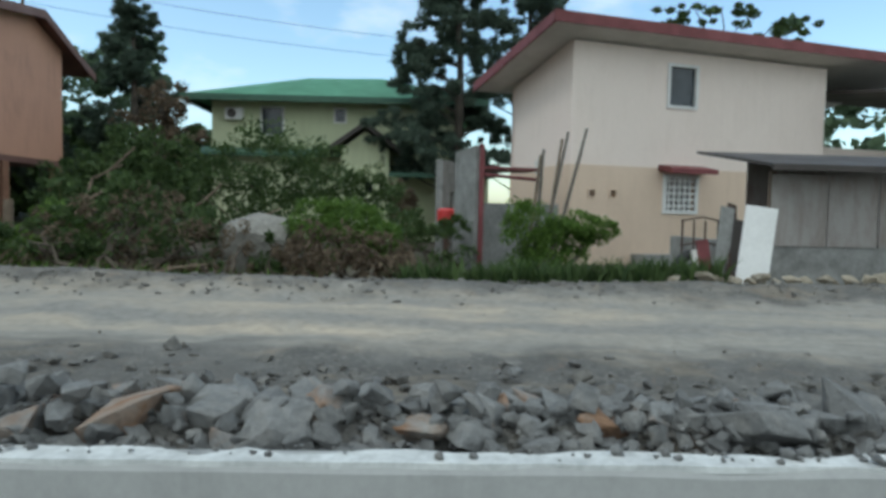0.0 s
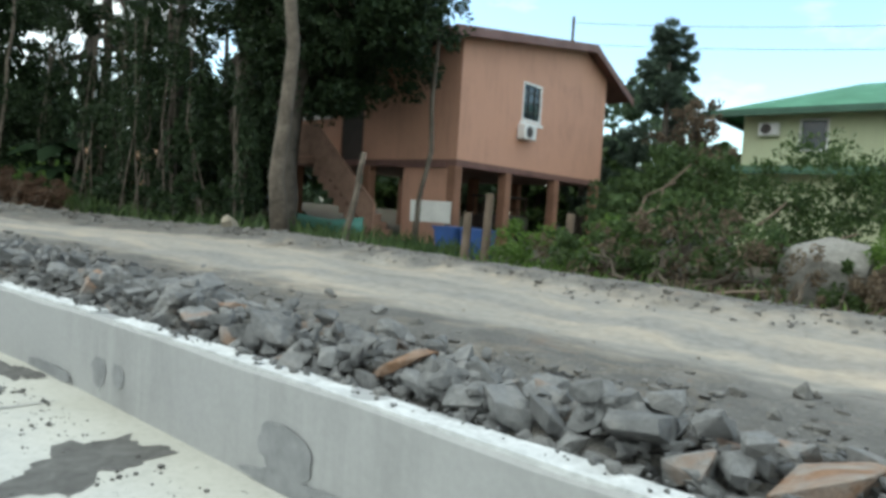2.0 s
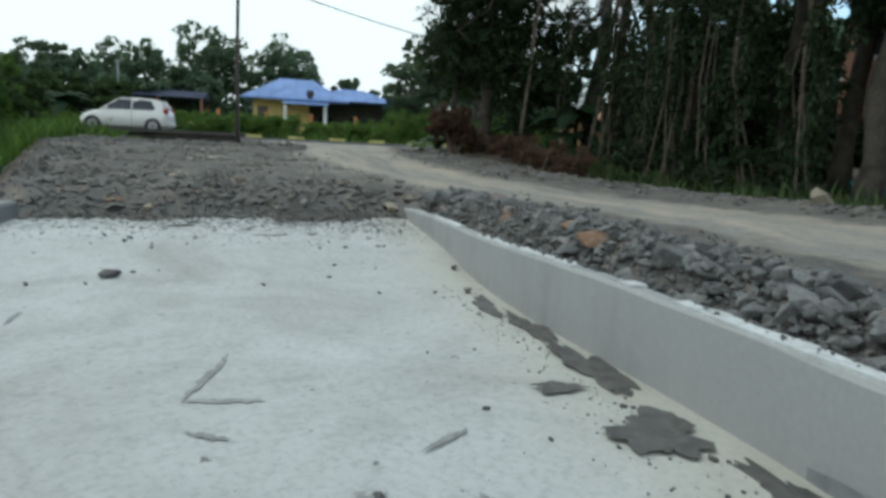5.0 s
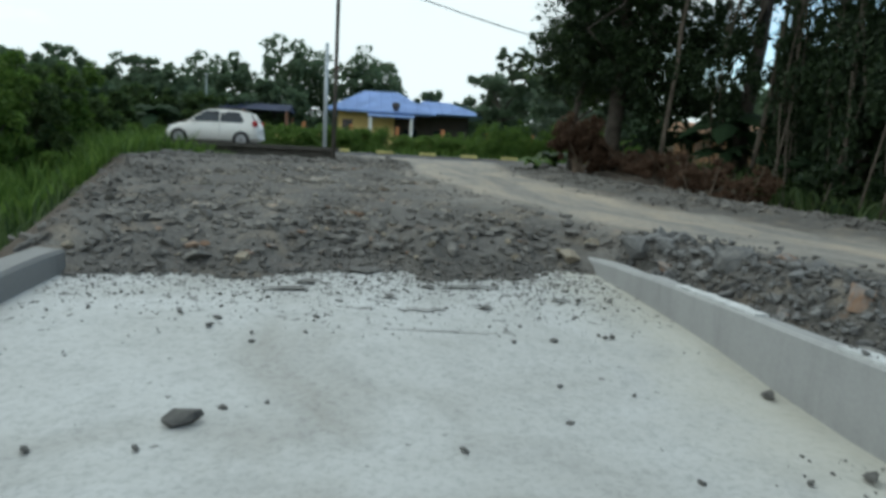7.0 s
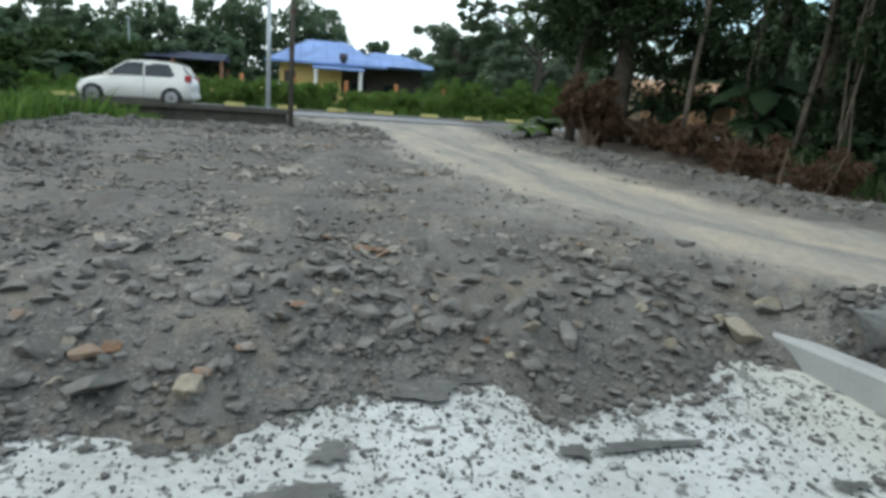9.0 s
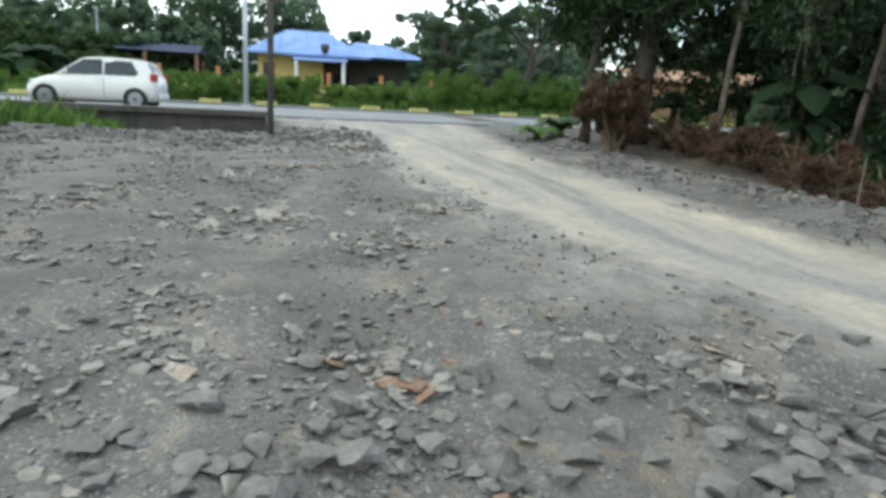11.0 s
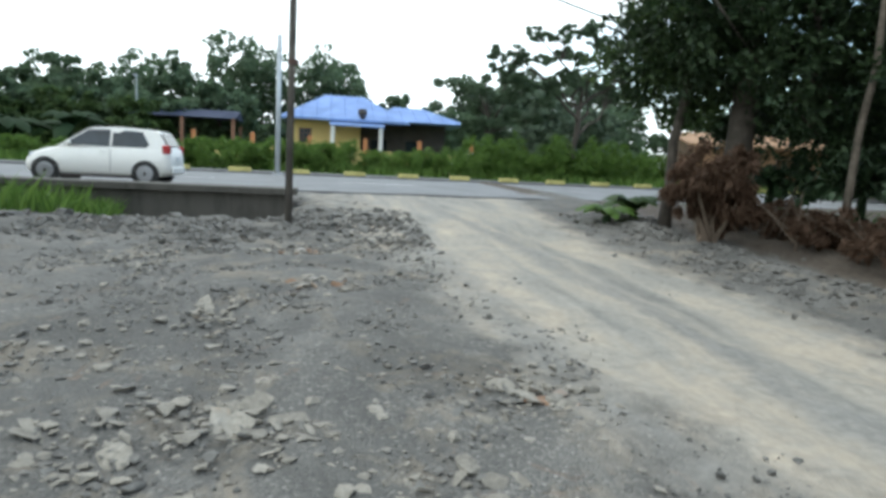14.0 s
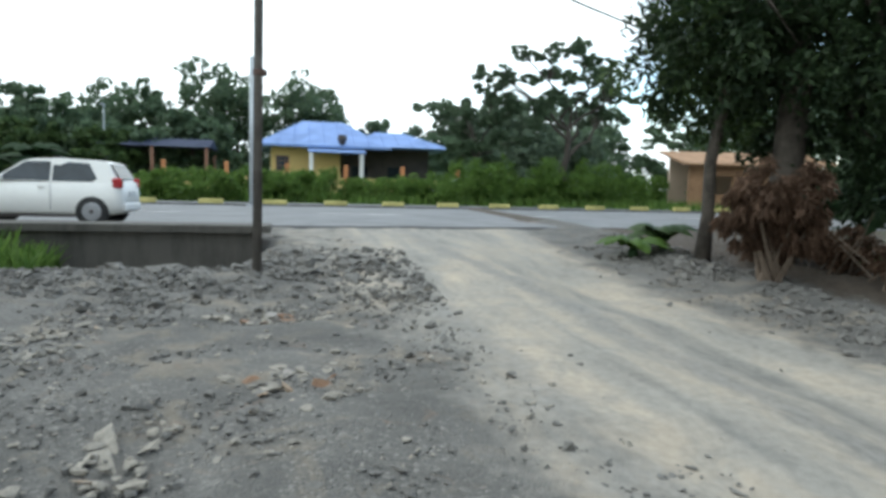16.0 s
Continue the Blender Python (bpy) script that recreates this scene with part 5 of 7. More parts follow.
for k, (x, h, m, tilt) in enumerate(((3.3, 1.2, M_BLOCK, 9), (3.42, 1.05, M_DARKTRIM, 13), (3.22, 0.75, M_MAROON, -6), (3.12, 0.62, M_SOFFIT, -3), (3.5, 1.25, M_RUST, 11))):
    o = thing("board", "scrap board leaning by the shack", "board", (x, 8.95, float(ground_z(x, 8.95))), 8 * k, "scrap boards")
    bm = box((-0.09, -0.012, -0.03), (0.09, 0.012, h))
    bmesh.ops.rotate(bm, verts=bm.verts, cent=(0, 0, 0), matrix=Matrix.Rotation(radians(tilt), 3, "Y") @ Matrix.Rotation(radians(-10), 3, "X"))
    part("plank", bm, m, o)
rack = thing("iron_frame", "rusty bent iron frame by the shack", "frame", (2.95, 9.3, float(ground_z(2.95, 9.3))), 5)
for u in (0.0, 0.16, 0.32, 0.5):
    part("upright", tube([(u, 0, -0.05), (u, 0, 0.98)], [0.013, 0.013], 6), M_RUST, rack)
for z in (0.3, 0.65, 0.98):
    part("rail", tube([(-0.02, 0, z), (0.26, -0.03, z + 0.05), (0.54, 0, z)], [0.013, 0.013, 0.013], 6), M_RUST, rack)
tyre = thing("tyre", "old black tyre leaning on the iron frame", "tyre", (3.0, 9.1, float(ground_z(3.0, 9.1))), 20)
bm = bmesh.new()
ring = []
for k in range(20):
    a = k * math.pi / 10
    ring.append([bm.verts.new(((0.24 + 0.07 * math.cos(b)) * math.cos(a), 0.07 * math.sin(b), 0.3 + (0.24 + 0.07 * math.cos(b)) * math.sin(a))) for b in np.arange(8) * math.pi / 4])
for k in range(20):
    for j in range(8):
        bm.faces.new((ring[k][j], ring[(k + 1) % 20][j], ring[(k + 1) % 20][(j + 1) % 8], ring[k][(j + 1) % 8]))
part("ring", bm, M_BLACK, tyre, smooth=True)

# block pier with a red post and gate beam
pier = thing("gate_pier", "grey block gate wall with a dark red steel post", "gate", (0.45, 12.0, 0.0), 104)
part("block_wall", prism([(0.06, -0.1), (1.3, -0.1), (1.3, 2.25), (0.06, 2.28)], -0.08, 0.08), M_BLOCK, pier)
part("post", tube([(0, -0.02, -0.1), (0, -0.02, 2.3)], [0.045, 0.045], 10), M_MAROON, pier)
part("beam", tube([(0, -0.06, 1.78), (1.1, -1.5, 1.78)], [0.035, 0.035], 8), M_MAROON, pier)
part("infill", box((0.5, -1.7, -0.1), (0.62, -0.1, 1.3)), M_BLOCK, pier)
part("roof_strip", box((1.0, -1.6, 1.95), (2.0, -0.2, 2.0)), M_MAROON, pier)
pole_rng = np.random.default_rng(4)
for k in range(7):
    x = 1.2 + 0.055 * k + pole_rng.normal() * 0.03
    o = thing("timber_pole", "grey timber pole propped against the house corner", "pole", (x, 11.4, 0.1), 0, "propped poles")
    ln = pole_rng.uniform(1.5, 2.5)
    part("shaft", tube([(0, 0, 0), (0.12 + 0.09 * k + pole_rng.normal() * 0.08, 0.35, ln)], [0.03, 0.024], 7), M_POLEDARK if k % 2 else M_WOOD, o)
drum = thing("water_tank", "bright red plastic tank on a post", "tank", (-0.04, 15.0, 0.1), 0)
part("tub", tube([(0, 0, 0.78), (0, 0, 0.84), (0, 0, 1.05), (0, 0, 1.1)], [0.17, 0.2, 0.2, 0.15], 16), M_RED, drum)
part("stand", box((-0.06, -0.06, -0.1), (0.06, 0.06, 0.78)), M_RUST, drum)
pier2 = thing("block_wall", "pale grey block wall with a dark opening", "wall", (-0.2, 15.6, 0.0), 70)
part("wall", holed(0, 2.4, -0.1, 2.3, -0.08, 0.08, [(0.6, 1.2, 0.9, 1.6)]), M_BLOCK, pier2)

# green-roofed house behind the hedge; local x = world x
green = thing("house", "pale green two-storey house with a green hipped roof", "house", (-7.65, 23.0, 0.1), 0)
GW, GD, GE = 8.2, 7.0, 4.6
part("front_wall", holed(0, GW, -0.2, GE, 0, 0.18, [(1.6, 2.4, 3.42, 4.4), (4.02, 4.46, 3.88, 4.4)]), M_GREENWALL, green)
part("left_wall", box((0, 0.18, -0.2), (0.18, GD, GE)), M_GREENWALL, green)
part("right_wall", box((GW - 0.18, 0.18, -0.2), (GW, GD, GE)), M_GREENWALL, green)
part("back_wall", box((0.18, GD - 0.18, -0.2), (GW - 0.18, GD, GE)), M_GREENWALL, green)
sash(green, 1.6, 2.4, 3.42, 4.4, 0.06, M_WHITE, 0, depth=0.1)
sash(green, 4.02, 4.46, 3.88, 4.4, 0.06, M_WHITE, 0, depth=0.1)
aircon(green, 0.78, 4.1, 0.0)
bm = bmesh.new()
lo = [bm.verts.new(p) for p in ((-0.75, -0.8, GE + 0.02), (GW + 0.9, -0.8, GE + 0.02), (GW + 0.9, GD + 0.8, GE + 0.02), (-0.75, GD + 0.8, GE + 0.02))]
r1, r2 = bm.verts.new((2.6, 3.2, 5.95)), bm.verts.new((5.4, 3.2, 6.0))
for q in ((lo[0], lo[1], r2, r1), (lo[1], lo[2], r2), (lo[2], lo[3], r1, r2), (lo[3], lo[0], r1), lo):
    bm.faces.new(q)
part("roof", bm, M_GREENROOF, green)
part("fascia", holed(-0.78, GW + 0.93, GE - 0.16, GE + 0.04, -0.84, -0.8), M_GREENTRIM, green)
part("fascia", box((-0.79, -0.8, GE - 0.16), (-0.75, GD + 0.8, GE + 0.04)), M_GREENTRIM, green)
part("eave_strip", prism([(-0.7, 2.7), (0, 2.95), (0, 3.02), (-0.7, 2.78)], -0.3, 4.4, axis="x"), M_GREENTRIM, green)
porch = part("porch_wall", holed(4.45, 5.95, -0.2, 2.75, -1.3, -0.004, [(5.15, 5.45, 1.55, 1.95)]), M_GREENWALL, green)
part("porch_gable", prism([(4.45, 2.75), (5.95, 2.75), (5.95, 2.95), (5.2, 3.5), (4.45, 2.95)], -1.3, -0.02), M_GREENWALL, green)
for a, b in (((3.95, 2.72), (5.2, 3.62)), ((5.2, 3.62), (6.45, 2.72))):
    part("porch_roof", prism([a, b, (b[0], b[1] + 0.16), (a[0], a[1] + 0.16)], -1.6, 0.0), M_DARKTRIM, green)
part("porch_pane", box((5.15, -0.7, 1.55), (5.45, -0.68, 1.95)), M_GLASS, green)
part("carport_roof", prism([(-2.2, 2.05), (-0.02, 2.3), (-0.02, 2.38), (-2.2, 2.13)], 6.0, 9.2, axis="x"), M_GREENTRIM, green)
for u in (6.1, 8.9):
    part("carport_post", box((u, -2.1, -0.2), (u + 0.14, -1.96, 2.1)), M_GREENWALL, green)

# blue-roofed bungalow across the road; local x = world y, local y = away from the road
blue = thing("house", "yellow bungalow with a pale blue metal roof", "house", (-58.0, -2.3, 1.1), 90)
BW = 10.2
part("front_wall", holed(0, 4.2, -0.1, 3.2, 0, 0.2, [(0.3, 1.1, 1.65, 2.6)]), M_YELLOWWALL, blue)
# recess wall coloured dark in place of the shade under the roof
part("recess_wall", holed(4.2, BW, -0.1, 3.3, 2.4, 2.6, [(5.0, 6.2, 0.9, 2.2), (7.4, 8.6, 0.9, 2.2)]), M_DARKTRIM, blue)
part("inner_wall", box((4.0, 0.2, -0.1), (4.2, 2.6, 3.2)), M_YELLOWWALL, blue)
for a, b, n in ((0, 0.2, "left_wall"), (BW - 0.2, BW, "right_wall")):
    part(n, box((a, 0.2 if a == 0 else 2.6, -0.1), (b, 8, 3.2)), M_YELLOWWALL, blue)
part("back_wall", box((0.2, 7.8, -0.1), (BW - 0.2, 8, 3.2)), M_YELLOWWALL, blue)
sash(blue, 0.3, 1.1, 1.65, 2.6, 0.08, M_PINKPOST, 2, depth=0.1)
sash(blue, 5.0, 6.2, 0.9, 2.2, 2.45, M_DARKTRIM, 0)
sash(blue, 7.4, 8.6, 0.9, 2.2, 2.45, M_DARKTRIM, 0)


def hip(parent, u0, u1, v0, v1, z, h, ru0, ru1, rv):
    bm = bmesh.new()
    lo = [bm.verts.new(p) for p in ((u0, v0, z), (u1, v0, z), (u1, v1, z), (u0, v1, z))]
    a, b = bm.verts.new((ru0, rv, z + h)), bm.verts.new((ru1, rv, z + h))
    for q in ((lo[0], lo[1], b, a), (lo[1], lo[2], b), (lo[2], lo[3], a, b), (lo[3], lo[0], a), lo):
        bm.faces.new(q)
    r = part("roof", bm, M_BLUEROOF, parent)
    for k in range(int((u1 - u0) / 0.9)):
        u = u0 + 0.5 + k * 0.9
        t = 1.0 if ru0 <= u <= ru1 else ((u - u0) / (ru0 - u0) if u < ru0 else (u1 - u) / (u1 - ru1))
        part("seam", tube([(u, v0 + 0.02, z + 0.03), (u, v0 + (rv - v0) * t, z + h * t + 0.03)], [0.03, 0.03], 4), M_BLUEROOF, r)


hip(blue, -0.9, 7.2, -1.2, 9.0, 3.2, 1.85, 1.9, 4.6, 3.6)
hip(blue, 4.6, 11.2, -0.6, 6.5, 3.3, 1.15, 6.6, 8.6, 3.0)
part("gutter", box((-0.95, -1.28, 3.08), (7.25, -1.2, 3.22)), M_BLUEROOF, blue)
part("awning", prism([(-2.2, 2.75), (-0.6, 3.02), (-0.6, 3.1), (-2.2, 2.83)], 2.2, 5.6, axis="x"), M_BLUEROOF, blue)
for u, m in ((5.35, M_WHITE), (2.4, M_WHITE)):
    part("column", tube([(u, -2.0, -0.1), (u, -2.0, 2.8)], [0.13, 0.13], 10), m, blue)
part("roof_vent", tube([(4.25, -0.9, 3.3), (4.25, -0.9, 3.65), (4.25, -0.9, 3.9)], [0.12, 0.3, 0.25], 12), M_DARKTRIM, blue)
fence = thing("fence", "yellow boundary wall with orange pillars", "fence", (-52.5, 0, 1.1), 90)
part("panel", box((-7.5, -0.08, -0.1), (11.5, 0.08, 1.25)), M_YELLOWWALL, fence)
for u in np.arange(-7.4, 11.5, 3.1):
    part("pillar", box((u - 0.11, -0.11, -0.1), (u + 0.11, 0.11, 1.95), 0.02), M_ORANGE, fence)
porch2 = thing("pavilion", "dark open pavilion with a blue roof beside the bungalow", "pavilion", (-62, -9.5, 1.1), 90)
part("roof", prism([(-2, 3.0), (2.5, 3.0), (0.2, 3.6)], -3.2, 3.4, axis="x"), M_BLUESHADED, porch2)
for u in (-3.0, 0, 3.2):
    for v in (-1.8, 2.2):
        part("post", box((u - 0.1, v - 0.1, -0.1), (u + 0.1, v + 0.1, 3.02)), M_PINKPOST, porch2)
# ochre building glimpsed behind the roadside trees
och = thing("house", "ochre wall of a low building behind trees", "house", (-46, 18.5, 1.1), 78)
part("wall", holed(0, 7, -0.1, 2.3, 0, 0.2, [(1.2, 2.2, 0.9, 1.8), (4.2, 5.2, 0.9, 1.8)]), M_CLAY, och)
part("roof", prism([(-0.6, 2.3), (3.5, 3.1), (3.5, 3.2), (-0.6, 2.4)], -0.5, 7.5, axis="x"), M_CLAY, och)
part("back_wall", box((0, 3, -0.1), (7, 3.2, 2.9)), M_BEIGE, och)

# ---- vehicles ----
def car(label, paint, at, rz, L=3.7, W=1.62):
    c = thing("car", label, "car", at, rz)
    hw = W / 2
    st = [(-1.84, 0.42, 0.62, 0.80), (-1.80, 0.3, 0.98, 0.90), (-1.62, 0.24, 1.02, 0.96), (-0.9, 0.2, 1.0, 1.0), (0.1, 0.2, 0.97, 1.0), (0.8, 0.2, 0.95, 1.0), (1.25, 0.2, 0.88, 0.98), (1.62, 0.22, 0.76, 0.92), (1.8, 0.28, 0.62, 0.82), (1.85, 0.34, 0.5, 0.7)]
    bm = bmesh.new()
    rings = []
    for x, z0, z1, w in st:
        w *= hw
        m = (z0 + z1) / 2
        rings.append([bm.verts.new((x * L / 3.7, y, z)) for y, z in ((-w * 0.88, z0), (-w, z0 + 0.12), (-w * 1.0, m), (-w * 0.97, z1 - 0.06), (-w * 0.86, z1), (0, z1 + 0.025), (w * 0.86, z1), (w * 0.97, z1 - 0.06), (w, m), (w, z0 + 0.12), (w * 0.88, z0))])
    for a, b in zip(rings, rings[1:]):
        for k in range(11):
            bm.faces.new((a[k], a[(k + 1) % 11], b[(k + 1) % 11], b[k]))
    bm.faces.new(rings[0])
    bm.faces.new(rings[-1])
    body = part("body", bm, paint, c, smooth=True)
    # cabin
    base = [(-1.72, 1.0), (1.0, 0.93)]
    top = [(-1.42, 1.44), (0.15, 1.46)]
    xs = [(-1.74, 1.0, 0), (-1.5, 1.42, 1), (-1.2, 1.48, 1), (-0.5, 1.51, 1), (0.1, 1.48, 1), (0.3, 1.42, 1), (1.02, 0.93, 0)]
    bm = bmesh.new()
    rt = [[bm.verts.new((x, s * (hw * (0.72 if t else 0.86)), z)) for s in (-1, -0.4, 0.4, 1)] for x, z, t in xs]
    rb = [[bm.verts.new((x, s * hw * 0.93, 0.96)) for s in (-1, 1)] for x, z, t in xs]
    for a, b in zip(rt, rt[1:]):
        for k in range(3):
            bm.faces.new((a[k], a[k + 1], b[k + 1], b[k]))
    for a, b, p, q in zip(rt, rt[1:], rb, rb[1:]):
        bm.faces.new((a[0], b[0], q[0], p[0]))
        bm.faces.new((a[3], b[3], q[1], p[1]))
    part("cabin", bm, paint, c)
    for s in (-1, 1):
        def side(x, z):
            t = (z - 0.96) / 0.5
            return (x, s * (hw * (0.93 - 0.21 * t) + 0.012), z)
        for n, quad in (("side_window", ((0.86, 0.985), (0.24, 1.41), (-0.3, 1.43), (-0.3, 0.985))), ("side_window", ((-0.35, 0.985), (-0.35, 1.43), (-1.1, 1.4), (-1.3, 1.06), (-1.2, 0.985)))):
            bm = bmesh.new()
            bm.faces.new([bm.verts.new(side(*q)) for q in quad])
            part(n, bm, M_GLASS, c)
        part("door_seam", box((-0.335, s * (hw + 0.002) - 0.004, 0.32), (-0.325, s * (hw + 0.002) + 0.004, 0.93)), M_BLACK, c)
        part("sill", box((-0.9, s * (hw - 0.03) - 0.03, 0.17), (0.9, s * (hw - 0.03) + 0.03, 0.24)), M_DARKTRIM, c)
        part("mirror", box((0.62, s * (hw + 0.06) - 0.06, 0.98), (0.74, s * (hw + 0.06) + 0.06, 1.1), 0.03), paint, c)
        part("tail_light", box((-1.83, s * hw * 0.84 - 0.06, 0.85), (-1.62, s * hw * 0.84 + 0.09, 1.08), 0.03), M_TAILRED, c)
        part("headlight", box((1.5, s * hw * 0.72 - 0.1, 0.62), (1.72, s * hw * 0.72 + 0.12, 0.76), 0.03), M_CLEAR, c)
        part("door_handle", box((-0.22, s * (hw + 0.01) - 0.012, 0.84), (-0.06, s * (hw + 0.01) + 0.012, 0.87)), paint, c)
        for x in (-1.2, 1.28):
            part("wheel_arch", tube([(x, s * (hw - 0.12), 0.3), (x, s * (hw + 0.006), 0.3)], [0.35, 0.35], 24), M_BLACK, c)
            w = part("wheel", tube([(x, s * (hw - 0.14), 0.305), (x, s * (hw + 0.015), 0.305), (x, s * (hw + 0.02), 0.305)], [0.305, 0.305, 0.275], 24), M_BLACK, c)
            part("rim", tube([(x, s * (hw + 0.018), 0.305), (x, s * (hw + 0.028), 0.305)], [0.215, 0.195], 16), M_ALLOY, w)
            part("hub", tube([(x, s * (hw + 0.026), 0.305), (x, s * (hw + 0.036), 0.305)], [0.05, 0.04], 10), M_DARKTRIM, w)
    for n, quad in (("windscreen", ((1.0, -0.62, 0.965), (1.0, 0.62, 0.965), (0.34, 0.54, 1.415), (0.34, -0.54, 1.415))), ("rear_window", ((-1.735, -0.56, 1.06), (-1.735, 0.56, 1.06), (-1.535, 0.5, 1.39), (-1.535, -0.5, 1.39)))):
        bm = bmesh.new()
        bm.faces.new([bm.verts.new((x + (0.015 if x > 0 else -0.015), y, z + 0.012)) for x, y, z in quad])
        part(n, bm, M_GLASS, c)
    part("number_plate", box((-1.865, -0.24, 0.66), (-1.845, 0.24, 0.78)), M_WHITE, c, "blank number plate")
    part("rear_bumper", box((-1.88, -0.66, 0.32), (-1.8, 0.66, 0.5), 0.03), paint, c)
    part("aerial", tube([(-1.2, 0, 1.47), (-1.35, 0, 1.6)], [0.012, 0.004], 6), M_BLACK, c)
    return c


car("white five-door hatchback parked at the roadside", M_CARWHITE, (-28.9, -4.9, 1.14), -92.7).scale = (0.76, 0.76, 0.76)
car("silver saloon car half hidden behind the roadside hedge", M_CARSILVER, (-49.5, 7.4, 1.3), -85).scale = (0.8, 0.8, 0.8)

# ---- poles and cables ----
pole = thing("utility_pole", "tall dark weathered utility pole", "pole", (-23.3, -0.95, 0.9), 0)
part("shaft", tube([(0, 0, -0.2), (0.0, 0.02, 4), (0.0, 0.06, 9.5)], [0.052, 0.045, 0.038], 12), M_POLEDARK, pole, smooth=True)
part("crossarm", box((-0.06, -0.7, 8.9), (0.06, 0.8, 9.02)), M_POLEDARK, pole)
for z in (2.2, 4.6, 7.0):
    part("band", tube([(0, 0.03, z), (0, 0.03, z + 0.06)], [0.075, 0.075], 12), M_RUST, pole)
lamp = thing("pole", "slender galvanised steel pole beyond the road", "pole", (-40.7, -2.2, 1.1), 0)
part("shaft", tube([(0, 0, -0.1), (0, 0, 5.3)], [0.1, 0.09], 12), M_POLEPALE, lamp, smooth=True)
part("base_plate", box((-0.2, -0.2, 0.02), (0.2, 0.2, 0.08)), M_POLEPALE, lamp)
lamp2 = thing("street_lamp", "distant grey street lamp post", "lamp", (-62, -12.7, 1.1), 0)
part("shaft", tube([(0, 0, -0.1), (0, 0, 5.6)], [0.07, 0.05], 8), M_POLEPALE, lamp2)
part("head", box((-0.1, -0.1, 5.5), (0.5, 0.1, 5.6), 0.02), M_POLEPALE, lamp2)


def cable(a, b, sag, r=0.014):
    a, b = Vector(a), Vector(b)
    pts = [a.lerp(b, k / 16) - Vector((0, 0, sag * 4 * (k / 16) * (1 - k / 16))) for k in range(17)]
    ob = part("overhead_cable", tube(pts, [r] * 17, 5), M_CABLE)
    return tagged(ob, "thin black overhead cable", "cable", "overhead cables")


cable((-23.3, -0.97, 5.45), (-26.6, 6.6, 4.45), 0.12, 0.016)
cable((-25, 42, 13.2), (22, 46, 11.0), 1.2, 0.016)
cable((-25, 42, 14.6), (22, 46, 12.0), 1.2, 0.016)
for x, y, h in ((-25, 42, 14.8), (22, 46, 12.2)):
    up = thing("utility_pole", "distant dark utility pole behind the houses", "pole", (x, y, 0.2), 0, "distant poles")
    part("shaft", tube([(0, 0, -0.2), (0, 0, h)], [0.14, 0.1], 10), M_POLEDARK, up)

# ---- trees and plants ----
def gz1(x, y):
    return float(ground_z(x, y))


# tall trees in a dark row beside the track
def dark_tree(x, y, h, r, seed, blobs, per=2600, leaf=M_LEAFSHADE, size=0.135, label="tall dark broadleaf tree beside the track", bark=M_BARKDARK, lean=(0.3, 0.2)):
    z = gz1(x, y)
    return tree(label, (x, y, z), (x + lean[0], y + lean[1], z + h), r, blobs, per, size, leaf, bark, seed)


rt = np.random.default_rng(77)


def mass(x, y, z, w, d, h, n, seed):
    g = np.random.default_rng(seed)
    return [((x + g.uniform(-w, w), y + g.uniform(-d, d), z + g.uniform(0, h)), (g.uniform(0.8, 1.3), g.uniform(0.8, 1.3), g.uniform(0.6, 1.0))) for _ in range(n)]


dark_tree(-9.6, 7.0, 6.8, 0.12, 101, mass(-11.5, 8.3, 4.7, 0.9, 1.0, 2.6, 6, 1) + mass(-10.9, 9.9, 4.35, 1.1, 1.2, 2.0, 12, 45), 1500, label="tall tree with a bare grey trunk at the track's edge", bark=M_BARK, lean=(-0.08, -0.05))
dark_tree(-12.6, 9.2, 7, 0.2, 102, mass(-13.4, 9.6, 4.0, 1.3, 1.2, 4.4, 10, 2) + mass(-13.4, 11.0, 4.0, 1.9, 0.9, 2.4, 12, 22) + mass(-12.2, 9.3, 3.9, 0.8, 0.9, 1.8, 7, 44) + mass(-12.9, 10.5, 3.3, 0.8, 0.7, 1.2, 6, 46), 1300)
# added tree, placed sunward so its high crown shades the salmon house's front
dark_tree(-15.6, 11.6, 8.5, 0.2, 111, mass(-14.9, 11.4, 5.4, 1.5, 1.1, 3.2, 14, 41), 1500)
dark_tree(-15.2, 9.8, 7.5, 0.22, 103, mass(-15.3, 9.8, 2.6, 1.8, 1.5, 5.6, 10, 3), 1400)
dark_tree(-18.2, 9.6, 7.5, 0.2, 104, mass(-18.2, 9.5, 2.6, 1.8, 1.5, 5.6, 10, 4), 1400)
dark_tree(-21.1, 9.0, 7, 0.17, 105, mass(-21.0, 9.0, 3.2, 1.5, 1.3, 4.6, 6, 5), 1300, label="leaning vine-grown tree beside the track", bark=M_BARK)
dark_tree(-24.2, 6.3, 6.5, 0.24, 106, mass(-24.2, 7.6, 2.5, 1.4, 1.7, 5.2, 27, 6) + mass(-24.6, 5.6, 3.6, 0.8, 0.5, 3.8, 11, 26), 1500, label="broad dark tree by the road with a thick limb", bark=M_BARKDARK)
dark_tree(-24.6, 5.4, 5.5, 0.1, 110, mass(-24.8, 5.6, 2.9, 0.5, 0.3, 1.6, 5, 12), 900, leaf=M_LEAF, label="slim leafy tree beside the track mouth")
dark_tree(-22.9, 9.3, 8, 0.2, 107, mass(-23.2, 9.6, 2.6, 1.8, 1.8, 4.8, 6, 7), 1300)
